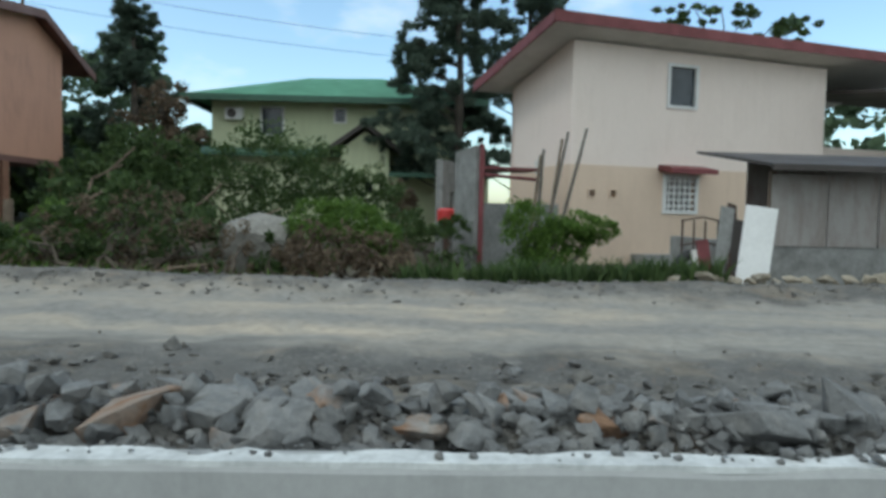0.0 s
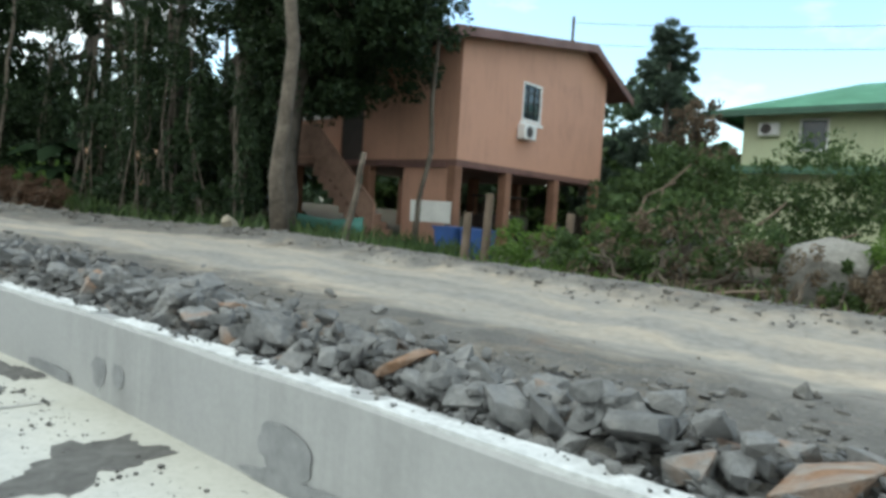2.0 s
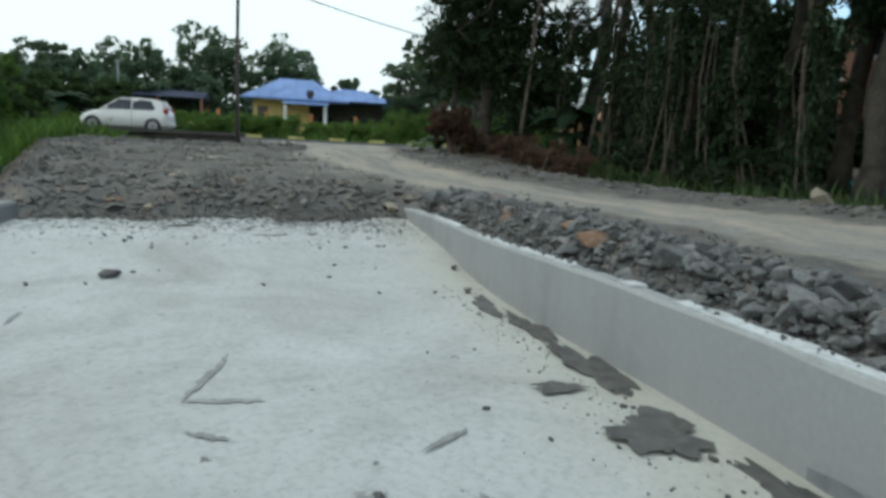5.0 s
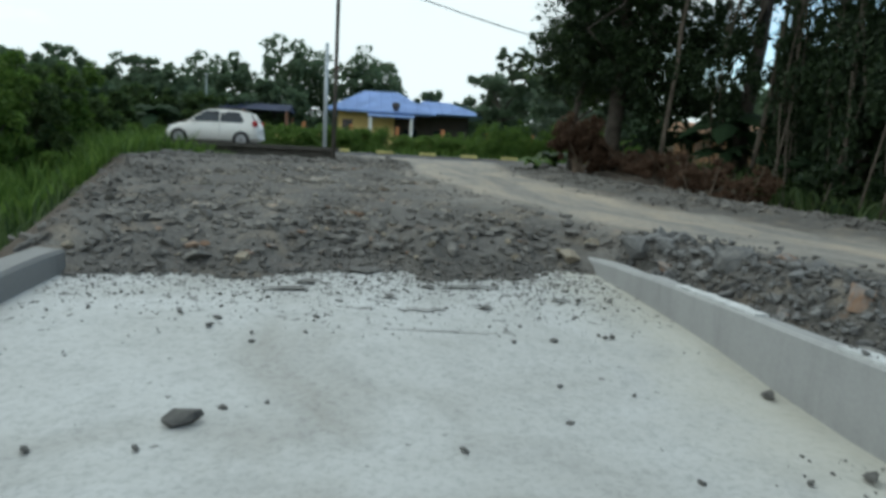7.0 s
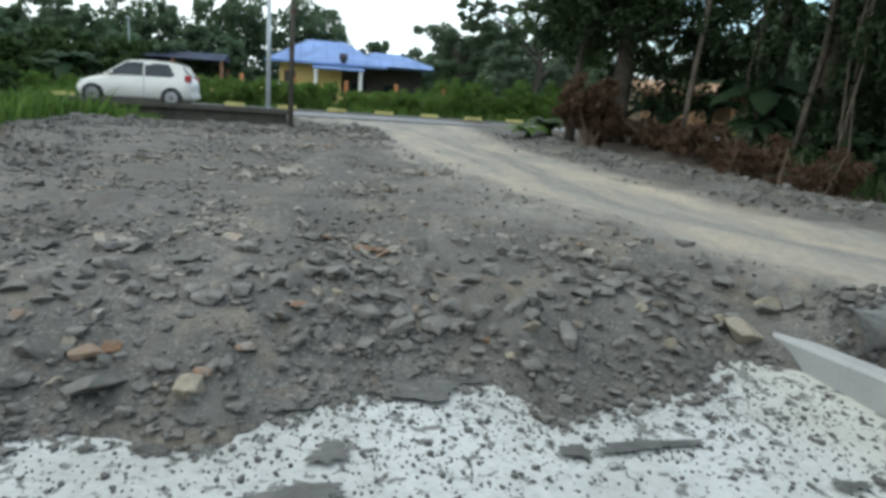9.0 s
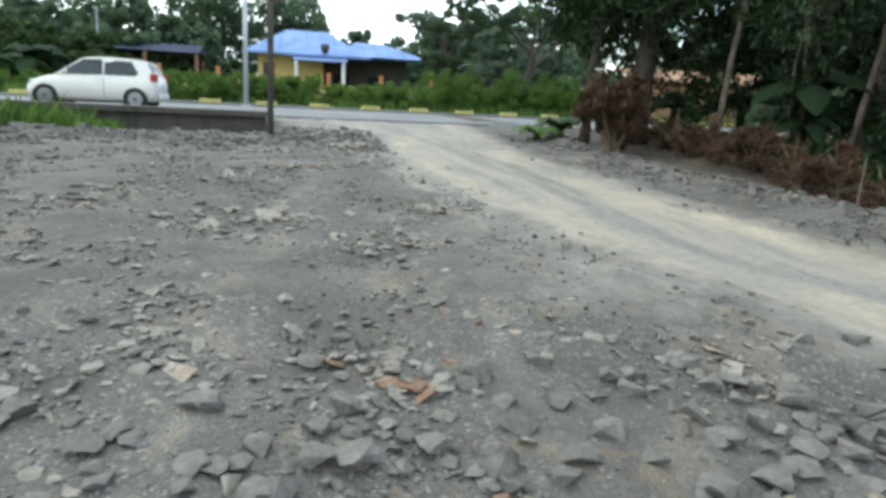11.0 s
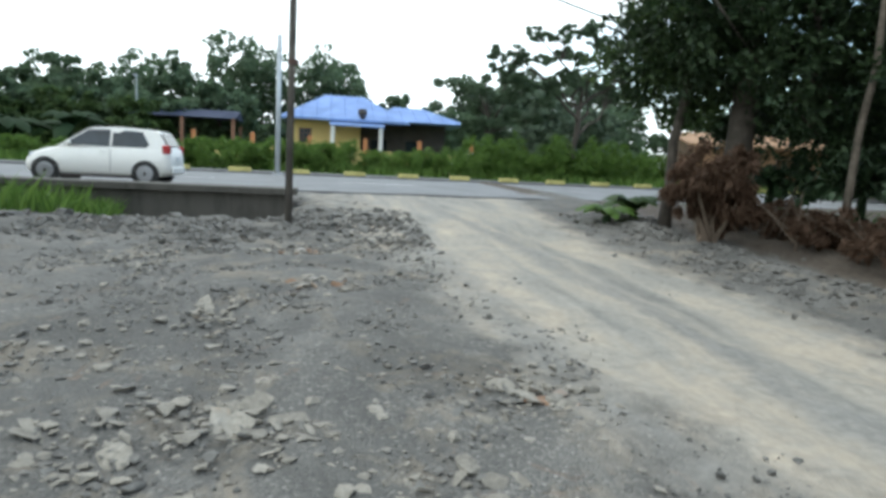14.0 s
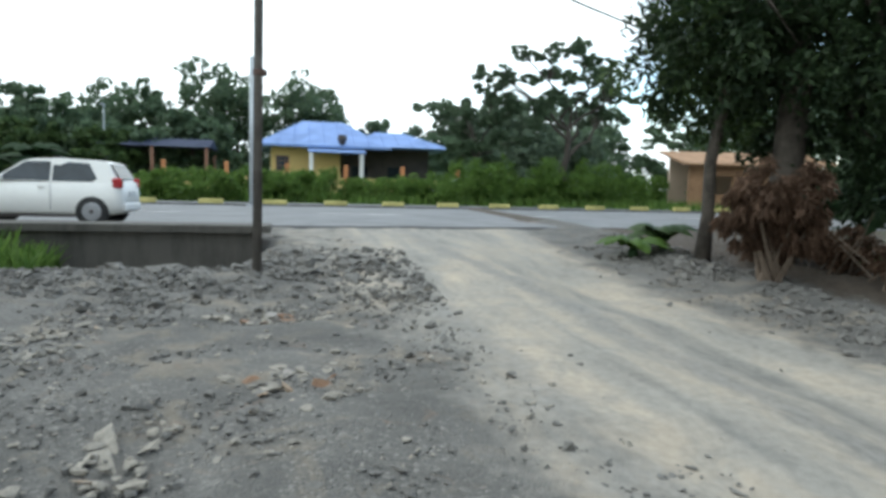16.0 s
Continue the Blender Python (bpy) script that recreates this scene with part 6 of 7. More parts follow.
# two pale leaning stems
for k, (x, y, tx, ty, h) in enumerate(((-22.2, 6.85, -22.1, 7.2, 5.2), (-20.6, 8.2, -20.4, 8.9, 6.0), (-16.9, 8.6, -16.6, 8.9, 6.0), (-9.0, 7.7, -8.8, 7.9, 1.6), (-11.0, 11.6, -10.7, 11.8, 6.5))):
    b = (x, y, gz1(x, y))
    sap = thing("sapling", "slender pale leaning tree stem", "tree", b, 0, "slender stems")
    p, r = crooked(rt, (0, 0, -0.1), (tx - x, ty - y, h), 0.06, 0.04, 7, 0.008)
    part("trunk", tube(p, r, 8), M_BARK, sap, smooth=True)
    if h > 3:
        foliage("crown", [((tx - x, ty - y, h + 0.3), (0.7, 0.7, 0.6))], 500, 0.15, M_LEAFSHADE, sap, 400 + k)
# hanging creepers
for k, dx in enumerate(np.arange(-5.5, 3.4, 0.75)):
    creep = thing("creeper", "dark curtain of hanging creeper between the trees", "creeper", (-16 + dx, 8.3 + rt.uniform(-0.4, 0.9), 0.4), 0, "creepers")
    foliage("leaves", [((0, 0, rt.uniform(1.2, 3.2)), (0.5, 0.4, 1.6)), ((rt.normal() * 0.3, 0.2, rt.uniform(0.6, 3.6)), (0.5, 0.4, 1.2))], 1000, 0.12, M_LEAFSHADE, creep, 55 + k, droop=0.8)
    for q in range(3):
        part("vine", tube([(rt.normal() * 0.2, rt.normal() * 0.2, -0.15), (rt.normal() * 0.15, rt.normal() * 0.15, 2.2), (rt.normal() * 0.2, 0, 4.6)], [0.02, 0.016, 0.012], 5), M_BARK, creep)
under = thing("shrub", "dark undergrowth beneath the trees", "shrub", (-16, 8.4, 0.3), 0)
foliage("leaves", [((dx, rt.uniform(-0.5, 1.5), rt.uniform(0.1, 0.7)), (0.8, 0.7, 0.55)) for dx in np.arange(-8, 3.2, 0.7)], 420, 0.17, M_LEAFSHADE, under, 56)
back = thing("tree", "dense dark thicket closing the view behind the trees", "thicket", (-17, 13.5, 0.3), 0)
foliage("crown", [((rt.uniform(-9.0, -1.8), rt.uniform(-1.2, 1.5), rt.uniform(0.3, 4.2)), (1.4, 1.0, 1.3)) for _ in range(26)], 700, 0.28, M_LEAFSHADE, back, 57)
for k in range(5):
    part("trunk", tube([(-8 + k * 1.5, rt.uniform(-0.8, 0.8), -0.2), (-8 + k * 1.5 + rt.normal() * 0.3, 0, 6.5)], [0.16, 0.07], 8), M_BARKDARK, back)

# rust-brown dead growth by the track
for k, dx in enumerate(np.arange(-3.6, 2.3, 0.8)):
    dy = 0.35 + 0.035 * dx * dx * (dx > 0)
    dead = thing("dead_shrub", "rust-brown dead undergrowth along the track's edge", "shrub", (-20 + dx, 5.8 + dy, gz1(-20 + dx, 5.8 + dy)), 0, "dead undergrowth")
    foliage("leaves", [((rt.uniform(-0.4, 0.4), rt.uniform(-0.3, 0.6), 0.12 + rt.uniform(0, 0.3)), (0.5, 0.45, 0.28)) for _ in range(3)], 460, 0.13, M_DEAD, dead, 158 + k, aspect=0.22, droop=0.3)
    for q in range(5):
        part("twig", tube([(rt.normal() * 0.2, rt.normal() * 0.15, -0.05), (rt.normal() * 0.4, rt.normal() * 0.3, rt.uniform(0.4, 0.8))], [0.014, 0.005], 5), M_WOOD, dead)
palm = thing("dead_palm_clump", "tall clump of dead brown palm fronds", "palm", (-22.6, 5.0, 0.95), 0)
foliage("fronds", [((rt.uniform(-0.3, 0.4), rt.uniform(-0.4, 0.5), rt.uniform(0.2, 1.0)), (0.35, 0.4, 0.4)) for _ in range(9)], 760, 0.14, M_DEAD, palm, 59, aspect=0.22, droop=0.8)

for k in range(7):
    part("stalk", tube([(rt.uniform(-0.15, 0.15), rt.uniform(-0.2, 0.2), -0.1), (rt.uniform(-0.4, 0.4), rt.uniform(-0.5, 0.5), rt.uniform(0.8, 1.3))], [0.04, 0.015], 6), M_WOOD, palm)


def banana(label, at, leaves, ln, seed, mat=M_BANANA, crown=0.65, lift=0.4):
    g = np.random.default_rng(seed)
    b = thing("banana_plant", label, "plant", at, 0, "banana plants")
    part("stem", tube([(0, 0, -0.1), (0.03, 0, ln * crown * 0.6), (0.05, 0.02, ln * crown * 1.15)], [0.09, 0.075, 0.04], 9), M_BANANA, b, smooth=True)
    for k in range(leaves):
        a = k * 2.4 + g.uniform(-0.3, 0.3)
        rise = g.uniform(lift, 1.15)
        bm = bmesh.new()
        rows = []
        for i in range(9):
            t = i / 8
            out = ln * (t * math.cos(rise) + 0.12 * t * t)
            h = ln * crown + ln * (t * math.sin(rise) - 0.75 * t * t)
            w = ln * 0.16 * math.sin(math.pi * min(1, t * 0.92 + 0.08)) ** 0.7 + 0.005
            c = Vector((out * math.cos(a), out * math.sin(a), h))
            s = Vector((-math.sin(a), math.cos(a), 0))
            rows.append([bm.verts.new(c - s * w + Vector((0, 0, -w * 0.5))), bm.verts.new(c), bm.verts.new(c + s * w + Vector((0, 0, -w * 0.5 + g.normal() * 0.02)))])
        for p, q in zip(rows, rows[1:]):
            for j in range(2):
                bm.faces.new((p[j], p[j + 1], q[j + 1], q[j]))
        part("leaf", bm, mat, b, smooth=True)
    return b


banana("young banana plant with broad green leaves by the road", (-25.4, 5.2, 1.0), 11, 1.0, 1, M_LEAF, 0.2, 0.7)
banana("young banana plant with broad green leaves by the road", (-25.2, 4.6, 0.98), 9, 0.8, 2, M_LEAFBRIGHT, 0.15, 0.6)
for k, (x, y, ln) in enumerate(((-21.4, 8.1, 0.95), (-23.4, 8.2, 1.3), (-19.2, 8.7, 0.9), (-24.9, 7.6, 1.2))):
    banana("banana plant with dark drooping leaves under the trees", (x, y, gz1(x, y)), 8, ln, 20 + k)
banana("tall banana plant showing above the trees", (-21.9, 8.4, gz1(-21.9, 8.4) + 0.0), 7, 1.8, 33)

# casuarinas by the houses
def casuarina(label, at, h, w, seed, n=60, per=480):
    g = np.random.default_rng(seed)
    t = thing("casuarina_tree", label, "tree", at)
    part("trunk", tube([(0, 0, -0.2), (0.1, 0, h * 0.5), (0.0, 0.1, h * 0.98)], [0.2, 0.12, 0.02], 9), M_BARKDARK, t, smooth=True)
    blobs = []
    for k in range(n):
        z = h * (0.2 + 0.78 * (k / n))
        r = w * (1 - (z / h) ** 1.3) * g.uniform(0.3, 1.0) + 0.1
        a = g.uniform(0, 6.28)
        c = (r * math.cos(a), r * math.sin(a), z + 0.2 * r)
        blobs.append((c, (0.4 * w / 2.2, 0.4 * w / 2.2, 0.34)))
        if k % 2 == 0:
            part("limb", tube([(0, 0, z - 0.25 * r), c], [0.04, 0.01], 5), M_BARKDARK, t)
    foliage("crown", blobs, int(per * 0.75), 0.27, M_NEEDLE, t, seed + 3, aspect=0.12, droop=0.15, up=0.0)
    return t


casuarina("tall feathery grey-green casuarina behind the houses", (-10.7, 24.0, 0.2), 8.0, 2.6, 201)
casuarina("large feathery casuarina beside the white house", (0.4, 21.5, 0.1), 9.5, 3.2, 202, 90, 520)
casuarina("large feathery casuarina behind the white house", (3.0, 24.5, 0.1), 11.0, 3.4, 203, 80, 480)
casuarina("feathery casuarina behind the pink house", (-13.5, 23.5, 0.2), 6.0, 2.0, 204, 40)
tree("thin-leaved tree rising behind the white house", (8.5, 22, 0), (8.5, 22, 7), 0.14, [((7.0 + k * 0.8, 21.5, 7.3 + 0.25 * math.sin(k)), (0.7, 0.5, 0.35)) for k in range(6)], 350, 0.16, M_LEAF, M_BARKDARK, 205)
tree("reddish-brown tree between the houses", (-8.3, 20.5, 0.1), (-8.3, 20.5, 4.4), 0.13, [((-8.2, 20.4, 4.2), (0.8, 0.7, 0.6)), ((-8.6, 20.6, 3.4), (1.0, 0.8, 0.8)), ((-7.9, 20.4, 3.0), (0.9, 0.8, 0.8))], 900, 0.14, M_DRY, M_BARKDARK, 206)

# garden thicket before the green house
def shrub(label, at, blobs, per, size, leaf, seed, aspect=0.42, droop=0.0, stems=4, category="shrub"):
    g = np.random.default_rng(seed)
    s = thing("shrub", label, category, at)
    for k in range(stems):
        c = blobs[k % len(blobs)][0]
        p, r = crooked(g, (g.normal() * 0.1, g.normal() * 0.1, -0.1), c, 0.045, 0.012, 6, 0.09)
        part("stem", tube(p, r, 6), M_BARK, s)
    foliage("leaves", blobs, per, size, leaf, s, seed + 1, aspect=aspect, droop=droop)
    return s


shrub("dark spreading fruit tree before the green house", (-3.6, 14.5, 0.15), [((-1.6, 0, 1.5), (1.0, 0.9, 0.6)), ((-0.3, 0.2, 1.9), (1.2, 0.9, 0.8)), ((0.9, 0, 1.6), (1.0, 0.9, 0.7)), ((1.9, 0, 1.2), (0.8, 0.8, 0.6)), ((-0.8, -0.4, 1.0), (1.2, 0.8, 0.7)), ((0.6, -0.4, 0.8), (1.2, 0.8, 0.6))], 1870, 0.11, M_LEAF, 301, stems=6)
shrub("green leafy tree beside the pink house", (-6.3, 12.5, 0.2), [((-0.5, 0, 1.2), (0.6, 0.6, 0.5)), ((0.1, 0.3, 1.5), (0.7, 0.7, 0.5)), ((0.9, 0, 1.2), (0.8, 0.7, 0.6)), ((-0.1, -0.3, 0.7), (0.8, 0.7, 0.5)), ((0.9, 0.4, 1.9), (0.6, 0.6, 0.5)), ((0.3, 0.6, 2.0), (0.5, 0.5, 0.4))], 1500, 0.1, M_LEAF, 302, stems=7)
shrub("brown dried shrub heap at the track's edge", (-4.0, 8.0, 0.25), [((-0.9, 0, 0.45), (0.7, 0.5, 0.45)), ((0.0, 0, 0.5), (0.8, 0.5, 0.5)), ((0.8, 0, 0.4), (0.6, 0.5, 0.4)), ((0.2, 0.5, 0.8), (0.7, 0.5, 0.4))], 387, 0.085, M_DRY, 303, aspect=0.3, droop=0.4, stems=14)
shrub("dark green bush tangled with dry brush", (-3.9, 8.1, 0.25), [((-0.9, 0, 0.5), (0.7, 0.5, 0.45)), ((0.0, 0.1, 0.6), (0.8, 0.5, 0.5)), ((0.8, 0, 0.45), (0.6, 0.5, 0.45)), ((-0.3, 0.5, 0.9), (0.8, 0.5, 0.4))], 840, 0.085, M_LEAF, 333, stems=5)
shrub("green weeds at the track's edge", (-5.6, 8.3, 0.2), [((0, 0, 0.35), (0.7, 0.5, 0.4)), ((0.9, 0.4, 0.55), (0.6, 0.5, 0.45)), ((-0.6, 0.5, 0.5), (0.6, 0.5, 0.4))], 770, 0.11, M_LEAFBRIGHT, 304, aspect=0.25)
shrub("bright green shrub over the boulder", (-1.45, 8.3, 0.2), [((-0.3, 0, 0.8), (0.38, 0.4, 0.26)), ((0.1, 0, 0.82), (0.4, 0.4, 0.27)), ((0.4, 0.1, 0.6), (0.3, 0.4, 0.3)), ((-0.05, 0.2, 0.5), (0.5, 0.4, 0.35))], 1950, 0.055, M_LEAFBRIGHT, 305)
shrub("dry brown leaf litter hanging below the green shrub", (-1.35, 7.75, 0.25), [((-0.5, 0, 0.3), (0.3, 0.35, 0.35)), ((-0.2, 0, 0.35), (0.5, 0.35, 0.35)), ((0.35, 0, 0.32), (0.45, 0.35, 0.35)), ((0.6, 0.1, 0.2), (0.3, 0.3, 0.25))], 640, 0.085, M_DRY, 306, aspect=0.35, droop=0.5, stems=3)
shrub("small dark green bush by the boulder", (-2.2, 7.9, 0.25), [((0, 0, 0.3), (0.22, 0.2, 0.28))], 600, 0.07, M_LEAF, 307, stems=2)
shrub("bright green vine bush before the white house", (1.05, 9.3, 0.2), [((-0.15, 0, 0.75), (0.35, 0.3, 0.4)), ((0.25, 0, 0.55), (0.4, 0.3, 0.35)), ((0.65, 0, 0.75), (0.35, 0.3, 0.22)), ((0.0, 0, 0.25), (0.5, 0.35, 0.3))], 2400, 0.058, M_LEAFBRIGHT, 308)
shrub("green shrub low by the gate", (-0.1, 12.2, 0.15), [((0, 0, 0.5), (0.7, 0.5, 0.4)), ((-1.0, 0.6, 0.6), (0.8, 0.6, 0.5))], 800, 0.11, M_LEAF, 309)
shrub("reddish-leaved garden shrub by the porch", (-1.2, 17.5, 0.1), [((0, 0, 0.9), (0.45, 0.4, 0.6)), ((0.1, 0, 1.4), (0.35, 0.3, 0.4))], 500, 0.16, M_DRY, 310, aspect=0.25)
for k, (x, y, h, w) in enumerate(((-25.2, -6.9, 1.7, 0.6), (-23.6, -7.4, 2.1, 0.8), (-21.8, -7.3, 2.0, 0.9), (-20.2, -7.2, 2.2, 0.9), (-26.0, -9.4, 1.8, 1.2), (-23.5, -10.6, 2.6, 1.4), (-18.2, -8.4, 1.6, 1.0))):
    shrub("tall bright green weedy bush below the fill", (x, y, gz1(x, y)), [((np.sin(j * 2.4) * w * 0.6, np.cos(j * 2.4) * w * 0.6, h * (0.2 + 0.13 * j)), (w * 0.6, w * 0.6, h * 0.22)) for j in range(6)], 700, 0.2, M_LEAFBRIGHT if k % 2 else M_LEAF, 340 + k, aspect=0.3)
shrub("dry vine straggling over the pale boulder", (-2.6, 7.75, 0.25), [((-0.3, 0, 0.35), (0.3, 0.2, 0.3)), ((0.1, 0, 0.4), (0.2, 0.2, 0.3)), ((0.4, 0, 0.25), (0.22, 0.2, 0.25))], 330, 0.06, M_DRY, 330, aspect=0.3, droop=0.6, stems=5)
boulder = thing("boulder", "pale lichened boulder half hidden by shrubs", "boulder", (-2.42, 8.25, 0.1), 20)
bo = hull_rock(91, 24, 0.8)
bo.materials.append(M_BOULDER)
o = new("stone", bo)
o.parent = boulder
o.scale = (1.3, 0.9, 1.45)
o.location = (0, 0, 0.42)
for k, (x, y, h) in enumerate(((-6.9, 8.6, 1.2), (-7.2, 8.5, 0.9), (-6.0, 9.4, 1.0))):
    post = thing("fence_post", "weathered grey timber fence post", "post", (x, y, gz1(x, y)), 0, "fence posts")
    part("stake", tube([(0, 0, -0.1), (0.03, 0.02, h)], [0.07, 0.06], 8), M_WOOD, post)
for k, (x, y, a, ln) in enumerate(((-3.6, 7.4, 0.4, 1.6), (-4.4, 7.6, -0.2, 1.5), (-3.0, 7.5, 0.2, 1.3), (-4.9, 9.0, 1.2, 2.2), (-5.4, 9.2, 0.9, 2.4), (-3.7, 8.3, 3.0, 1.6), (-4.6, 8.6, 4.2, 1.1), (-3.2, 8.5, 2.2, 1.9), (-5.0, 8.8, 3.6, 1.4))):
    br = thing("fallen_branch", "bare grey-brown fallen branch", "branch", (x, y, gz1(x, y) + 0.12), 0, "fallen branches")
    p, r = crooked(rt, (-ln / 2, 0, 0), (ln / 2, 0.2, 0.35 * a + 0.1), 0.04, 0.012, 7, 0.06)
    part("wood", tube(p, r, 6), M_WOOD, br)


# grass and weeds
def grass(label, xs, ys, n, h, mat, seed, name="grass"):
    g = np.random.default_rng(seed)
    x, y = g.uniform(*xs, n), g.uniform(*ys, n)
    z = ground_z(x, y)
    a = g.uniform(0, 6.28, n)
    hh = h * g.uniform(0.4, 1.25, n)
    lean = g.normal(size=(n, 2)) * 0.35 * hh[:, None]
    w = 0.012 + hh * 0.035
    base = np.stack([x, y, z - 0.03], 1)
    side = np.stack([np.cos(a) * w, np.sin(a) * w, np.zeros(n)], 1)
    mid = base + np.stack([lean[:, 0] * 0.35, lean[:, 1] * 0.35, hh * 0.6], 1)
    tip = base + np.stack([lean[:, 0], lean[:, 1], hh], 1)
    co = np.stack([base - side, base + side, mid + side * 0.7, mid - side * 0.7, tip], 1).reshape(-1, 3)
    i = np.arange(n)[:, None] * 5
    f = np.concatenate([i, i + 1, i + 2, i, i + 2, i + 3, i + 3, i + 2, i + 4], 1)
    ob = to_object(name, raw_mesh(name, co, f, 3), mat)
    return tagged(ob, label, "grass", kind="stuff")


grass("bright green weeds by the gate", (-0.7, 2.4), (6.75, 9.3), 15000, 0.27, M_LEAF, 1)
grass("green weeds before the boulder", (-6.5, -1.8), (7.3, 9.5), 1800, 0.35, M_LEAFBRIGHT, 2)
grass("tall rank grass beside the gravel fill", (-26, -16), (-11, -5.0), 9000, 0.45, M_LEAFBRIGHT, 3)
grass("rank grass below the slab", (-17, 2), (-9, -4.2), 6000, 0.4, M_LEAF, 4)
grass("tall weeds by the headwall", (-26.2, -23.8), (-8.5, -4.4), 2500, 0.6, M_LEAFBRIGHT, 5)
grass("bright weeds growing up the culvert wall", (-26.3, -24.9), (-7.5, -3.9), 3500, 0.42, M_LEAFBRIGHT, 8)
grass("grassy verge beyond the road", (-52, -43), (-40, 30), 22000, 0.55, M_LEAFBRIGHT, 6)
grass("undergrowth along the tree row", (-24, -8), (7.2, 11), 4000, 0.4, M_LEAF, 7)


# hedges and woods beyond the road
def hedge(label, spans, per, size, leaf, seed):
    g = np.random.default_rng(seed)
    h = thing("hedge", label, "hedge", (-45, 0, 1.1))
    blobs = []
    for y0, y1, x, hgt in spans:
        for y in np.arange(y0, y1, 1.0):
            blobs.append(((x + 45 + g.normal() * 0.5 + ROAD_DX * y, y + g.normal() * 0.3, hgt * g.uniform(0.3, 0.62)), (0.8, 0.8, hgt * 0.42)))
    for k in range(0, len(blobs), 4):
        foliage("bush", blobs[k:k + 4], per, size, leaf, h, seed + 1 + k, aspect=0.3)
    return h


hedge("long green roadside hedge before the bungalow", [(-7, 8, -44.6, 1.4), (-7, 8, -45.4, 1.6), (6.5, 16, -45.3, 2.5)], 1700, 0.17, M_LEAFBRIGHT, 501)
hedge("bright green roadside bushes", [(9, 14, -44.8, 1.5), (-22, -8, -47, 1.2), (14, 22, -47, 2.2), (7, 15.5, -44.2, 1.7)], 1300, 0.17, M_LEAFBRIGHT, 502)


def wood(label, spots, per, size, leaf, seed, name="tree", low=0.12):
    for k, (x, y, h, w) in enumerate(spots):
        g = np.random.default_rng(seed + k)
        t = thing(name, label, "tree", (x, y, 1.0), 0, "far trees")
        part("trunk", tube([(0, 0, -0.2), (0, 0, h * 0.6)], [0.25, 0.12], 8), M_BARKDARK, t)
        blobs = [((g.uniform(-w, w) * 0.5, g.uniform(-w, w) * (1 - 0.5 * q), h * (low + (0.9 - low) * q)), (w * 0.5, w * 0.5, h * 0.2)) for q in np.linspace(0, 1, 15)]
        foliage("crown", blobs, per, size, leaf, t, seed + 50 + k, aspect=0.68)


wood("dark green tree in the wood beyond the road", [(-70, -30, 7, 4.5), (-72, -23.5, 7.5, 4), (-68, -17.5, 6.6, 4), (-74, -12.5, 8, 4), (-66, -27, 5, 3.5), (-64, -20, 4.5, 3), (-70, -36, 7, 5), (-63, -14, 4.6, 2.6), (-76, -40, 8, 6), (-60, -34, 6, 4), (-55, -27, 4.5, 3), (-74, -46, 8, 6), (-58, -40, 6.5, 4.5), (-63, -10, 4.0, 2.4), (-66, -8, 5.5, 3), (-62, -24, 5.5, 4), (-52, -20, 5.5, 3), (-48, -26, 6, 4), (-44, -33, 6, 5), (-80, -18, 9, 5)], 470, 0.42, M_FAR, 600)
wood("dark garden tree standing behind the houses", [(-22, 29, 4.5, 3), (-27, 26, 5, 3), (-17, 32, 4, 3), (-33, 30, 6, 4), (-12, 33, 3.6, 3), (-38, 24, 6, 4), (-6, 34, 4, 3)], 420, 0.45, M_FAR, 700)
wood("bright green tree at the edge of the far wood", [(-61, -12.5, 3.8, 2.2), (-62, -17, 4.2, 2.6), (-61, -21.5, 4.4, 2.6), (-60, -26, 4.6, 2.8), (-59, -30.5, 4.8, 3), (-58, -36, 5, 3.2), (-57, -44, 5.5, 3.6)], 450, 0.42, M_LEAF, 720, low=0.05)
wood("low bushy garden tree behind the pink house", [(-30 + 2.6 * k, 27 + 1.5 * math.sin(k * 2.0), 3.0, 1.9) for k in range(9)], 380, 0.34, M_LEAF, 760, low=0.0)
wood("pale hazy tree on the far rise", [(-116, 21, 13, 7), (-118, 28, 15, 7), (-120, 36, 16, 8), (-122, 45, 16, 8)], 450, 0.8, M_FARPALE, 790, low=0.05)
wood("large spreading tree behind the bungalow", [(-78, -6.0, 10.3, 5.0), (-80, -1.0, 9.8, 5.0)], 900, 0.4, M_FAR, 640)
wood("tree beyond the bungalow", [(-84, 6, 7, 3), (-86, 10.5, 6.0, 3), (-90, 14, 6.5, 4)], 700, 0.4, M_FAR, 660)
def open_tree(label, at, lean, limbs, per, size, leaf, seed):
    """A tree whose limbs fork from the trunk, each ending in its own loose tufts."""
    g = np.random.default_rng(seed)
    t = thing("tree", label, "tree", at, 0, "roadside trees")
    p, r = crooked(g, (0, 0, -0.2), lean, 0.2, 0.13, 7, 0.02)
    part("trunk", tube(p, r, 10), M_BARKDARK, t, smooth=True)
    tufts = []
    for tip, spread in limbs:
        j = int(g.integers(4, 7))
        q, rr2 = crooked(g, p[j], tip, r[j] * 0.7, 0.03, 7, 0.05)
        part("limb", tube(q, rr2, 7), M_BARKDARK, t, smooth=True)
        for k in range(7):
            c = np.asarray(tip) + g.normal(size=3) * spread * np.array((0.6, 0.75, 0.42))
            tufts.append((c, (spread * 0.5, spread * 0.5, spread * 0.3)))
            part("twig", tube([q[4], tuple(c)], [0.03, 0.01], 5), M_BARKDARK, t)
    foliage("crown", tufts, per, size, leaf, t, seed + 5, aspect=0.5)
    return t


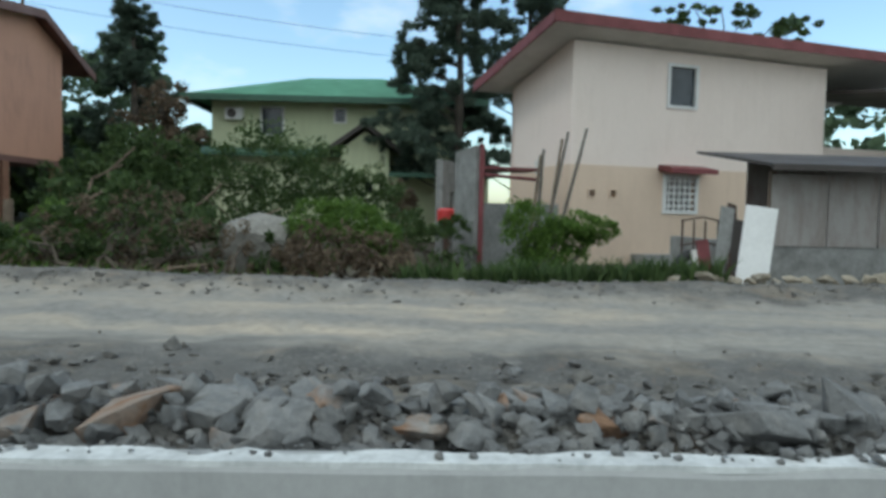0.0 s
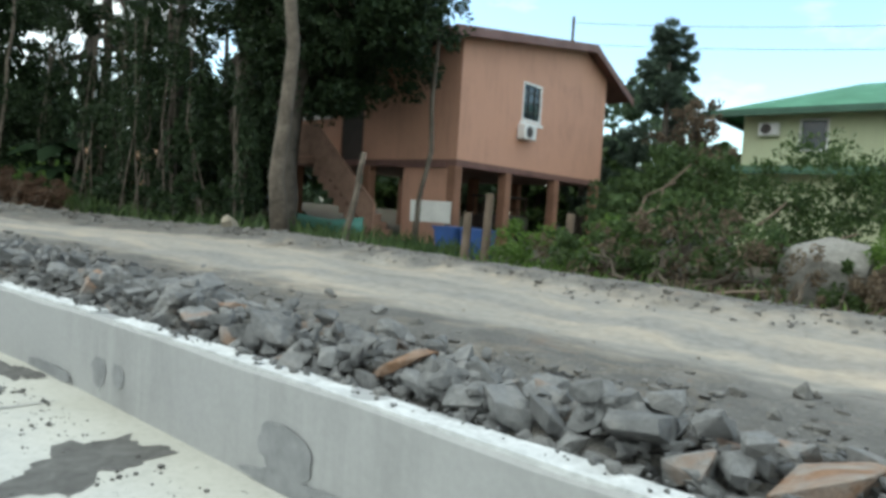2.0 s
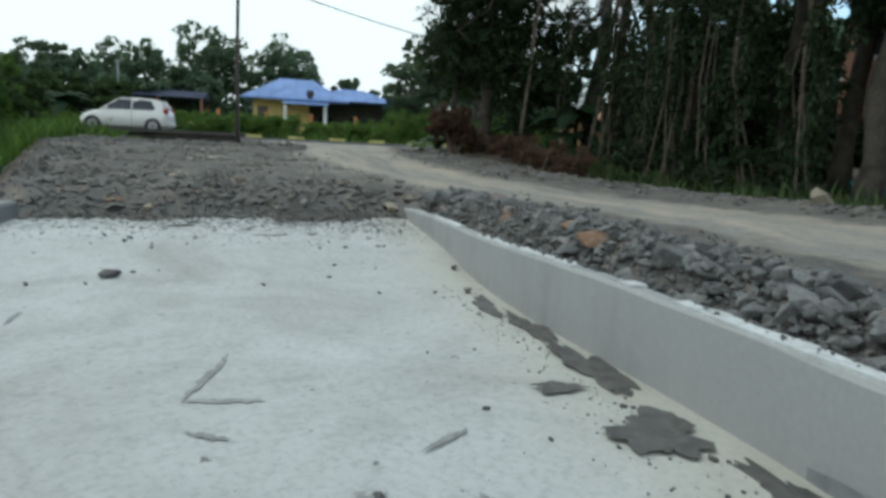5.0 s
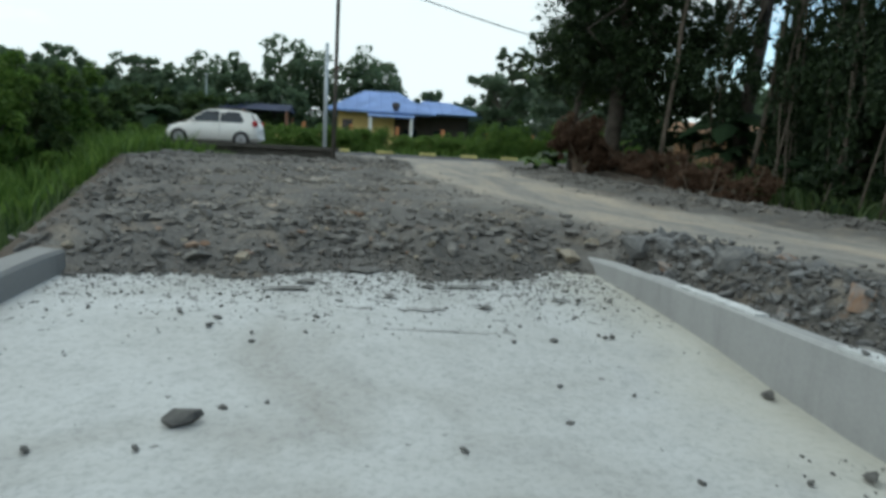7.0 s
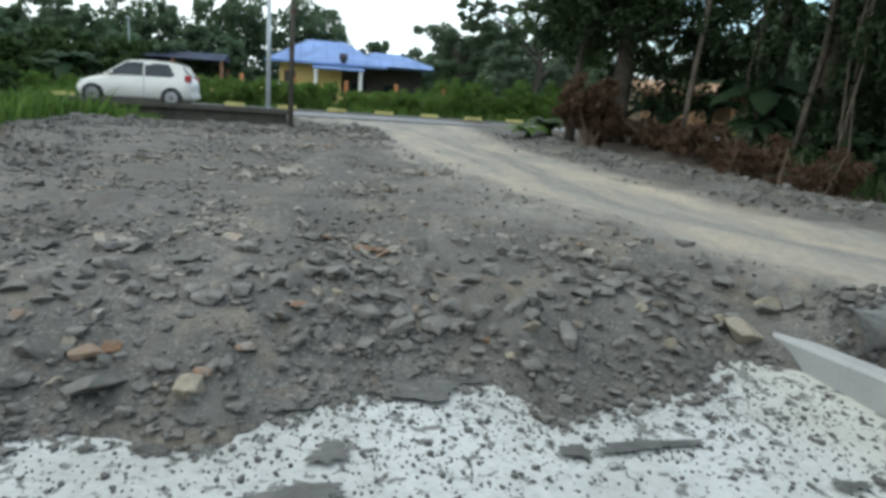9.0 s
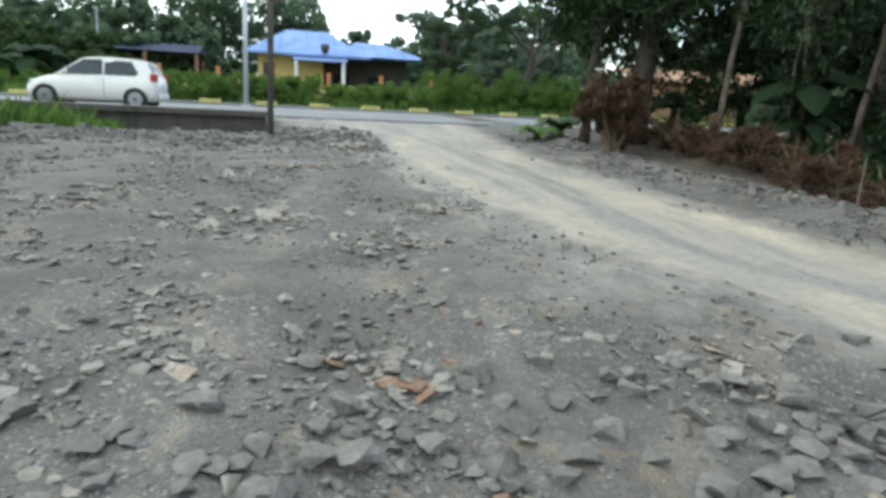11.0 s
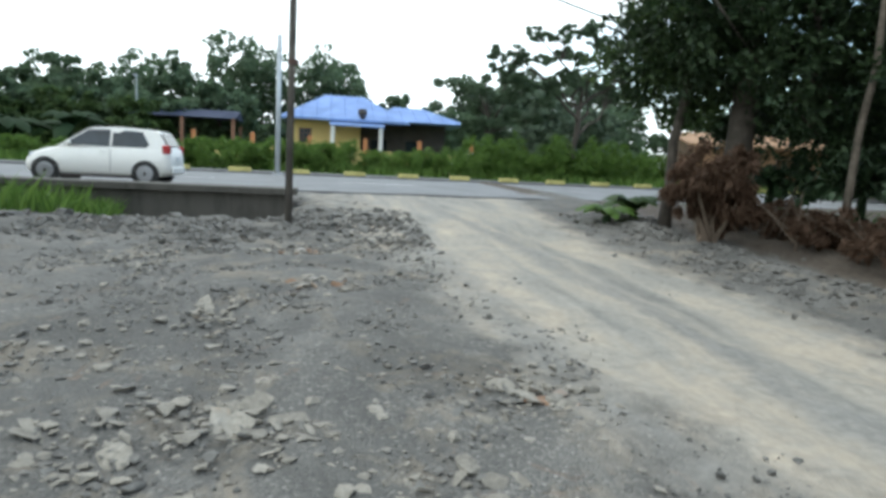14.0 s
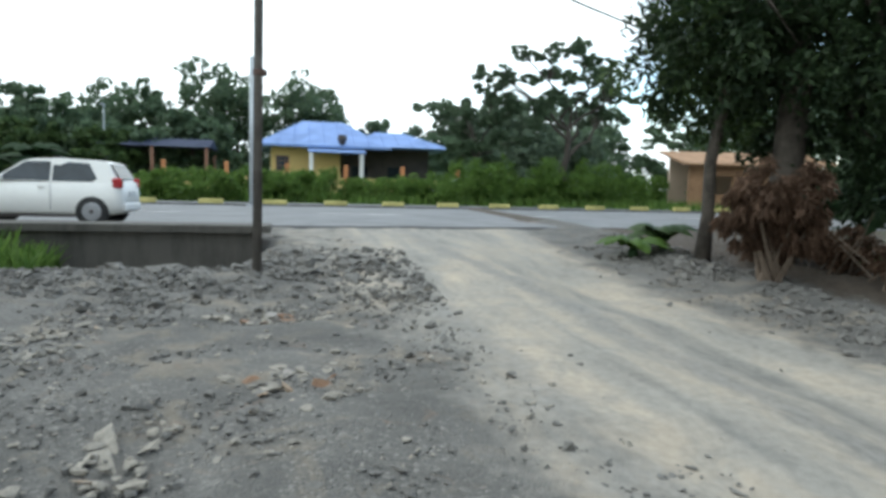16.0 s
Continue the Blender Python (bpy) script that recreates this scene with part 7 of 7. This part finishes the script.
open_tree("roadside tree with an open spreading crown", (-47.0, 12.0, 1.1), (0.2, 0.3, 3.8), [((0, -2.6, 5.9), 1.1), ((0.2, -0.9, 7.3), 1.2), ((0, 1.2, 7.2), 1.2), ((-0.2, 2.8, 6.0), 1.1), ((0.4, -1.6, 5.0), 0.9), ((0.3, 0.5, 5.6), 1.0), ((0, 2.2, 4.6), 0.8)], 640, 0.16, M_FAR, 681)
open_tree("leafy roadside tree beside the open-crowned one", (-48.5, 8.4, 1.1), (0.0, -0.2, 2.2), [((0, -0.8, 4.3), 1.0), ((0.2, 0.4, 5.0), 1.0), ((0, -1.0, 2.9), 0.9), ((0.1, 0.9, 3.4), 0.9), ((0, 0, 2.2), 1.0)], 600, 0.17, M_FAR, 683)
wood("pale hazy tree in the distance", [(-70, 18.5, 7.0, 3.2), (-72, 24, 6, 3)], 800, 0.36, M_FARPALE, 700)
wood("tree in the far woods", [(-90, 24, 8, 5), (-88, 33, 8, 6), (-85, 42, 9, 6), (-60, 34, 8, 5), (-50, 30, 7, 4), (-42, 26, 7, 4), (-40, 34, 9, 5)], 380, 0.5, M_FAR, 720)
wood("tree on the low ground beside the fill", [(-34, -30, 5, 3.5), (-24, -24, 5, 4), (-12, -24, 5, 4), (-2, -22, 5, 4), (10, -20, 5, 4), (-20, -14.5, 2.8, 1.8), (-24, -11.5, 2.2, 1.5)], 240, 0.38, M_LEAF, 740)
wood("tree behind the houses", [(14, 30, 8, 4), (20, 18, 7, 4), (-20, 26, 8, 4), (-26, 30, 8, 5), (-32, 22, 8, 4), (-17, 33, 8, 5), (-4, 36, 6, 4), (24, 8, 7, 4), (22, -4, 6, 4)], 240, 0.45, M_FAR, 760)
for k, (x, y, ln) in enumerate(((-58, -15.5, 3.2), (-57, -18.5, 3.0))):
    banana("tall banana plant at the wood's edge", (x, y, 1.0), 9, ln, 80 + k)

shrub("green roadside bush on the low bank", (-24.5, -8.2, 0.7), [((0, 0, 0.6), (0.9, 0.8, 0.6)), ((0.8, -0.8, 0.9), (0.8, 0.8, 0.8)), ((-0.6, -1.4, 0.8), (1.0, 0.9, 0.8))], 900, 0.17, M_LEAFBRIGHT, 320)
shrub("tall green weed bush beside the culvert", (-26.0, -7.0, 0.9), [((0, 0, 0.5), (0.6, 0.6, 0.6)), ((0.2, -0.6, 0.9), (0.5, 0.5, 0.7))], 700, 0.15, M_LEAFBRIGHT, 321, aspect=0.25)

# ---- small things on the slab ----
clod = hull_rock(301, 14, 0.6)
clod.materials.append(M_DAMP)
for x, y, s in ((-9.51, -0.91, 0.2), (-9.52, 0.82, 0.06), (-9.24, 0.28, 0.06), (-9.82, 2.0, 0.13), (-9.93, 0.89, 0.05), (-10.91, -1.06, 0.07), (-10.74, -1.07, 0.08), (-11.0, -1.31, 0.06), (-9.72, -0.58, 0.05), (-9.83, 1.26, 0.05), (-9.24, -1.43, 0.07), (-9.26, -1.03, 0.06), (-8.97, 1.91, 0.12), (-8.95, 1.63, 0.06), (-10.66, 1.4, 0.06), (-11.56, 1.51, 0.08), (-10.58, 1.04, 0.07), (-10.67, 1.45, 0.07), (-10.63, -0.8, 0.05), (-10.49, -0.78, 0.05), (-10.98, -0.45, 0.06), (-11.06, -1.34, 0.07), (-5.69, 0.75, 0.08), (-9.66, -0.77, 0.07), (-4.99, 0.3, 0.06), (-5.9, 1.85, 0.07), (-5.52, 1.62, 0.08), (-6.4, 1.3, 0.05), (-4.4, 1.9, 0.05)):
    o = new("clod", clod)
    o.matrix_world = Matrix.LocRotScale((x, y, s * 0.18 + float(slab_z(x))), Euler((0, 0, x * 7)), (s, s * 0.8, s * 0.8))
    tagged(o, "dried clod of grey mud on the slab", "clod", "clods on the slab")
gr = np.random.default_rng(9)
nb = 5200
bx = np.concatenate([gr.uniform(-9.2, -3.2, 600), -12.5 + np.abs(gr.normal(0, 0.7, 4600))])
by = np.concatenate([2.05 - np.abs(gr.normal(0, 0.28, 600)), gr.uniform(-2.4, 1.95, 4600)])
cos, fs, base = [], [], 0
for i in range(nb):
    co, f = PEBBLES[i % 8]
    s = 0.006 + min(gr.exponential(0.0075), 0.045)
    cos.append(co * s + (bx[i], by[i], s * 0.1 + slab_z(bx[i])))
    fs.append(f + base)
    base += len(co)
crumbs = to_object("grit", raw_mesh("grit", np.concatenate(cos), np.concatenate(fs), 3), M_DAMP)
tagged(crumbs, "crumbs of grey mud and grit on the slab", "grit", kind="stuff")

nc = 420
cx = gr.uniform(-9.5, 2.6, nc)
cy = along(cx, WALL_Y) + 0.03 + np.abs(gr.normal(0.06, 0.035, nc)).clip(0, 0.1)
cos, fs, base = [], [], 0
for i in range(nc):
    co, f = PEBBLES[i % 8]
    s = 0.01 + min(gr.exponential(0.014), 0.05)
    cos.append(co * s + (cx[i], cy[i], float(along(cx[i], WALL_TOP)) + 0.012 + s * 0.2))
    fs.append(f + base)
    base += len(co)
tagged(to_object("grit", raw_mesh("grit", np.concatenate(cos), np.concatenate(fs), 3), M_ROCK), "crumbs of stone spilt along the kerb wall's top", "grit", kind="stuff")

# ---- the plan is drawn to a reduced unit: bring the whole site to true size ----
for ob in list(scene.objects):
    if ob.parent is None and ob.type in {"MESH", "EMPTY"}:
        ob.matrix_world = Matrix.Scale(SITE, 4) @ ob.matrix_basis
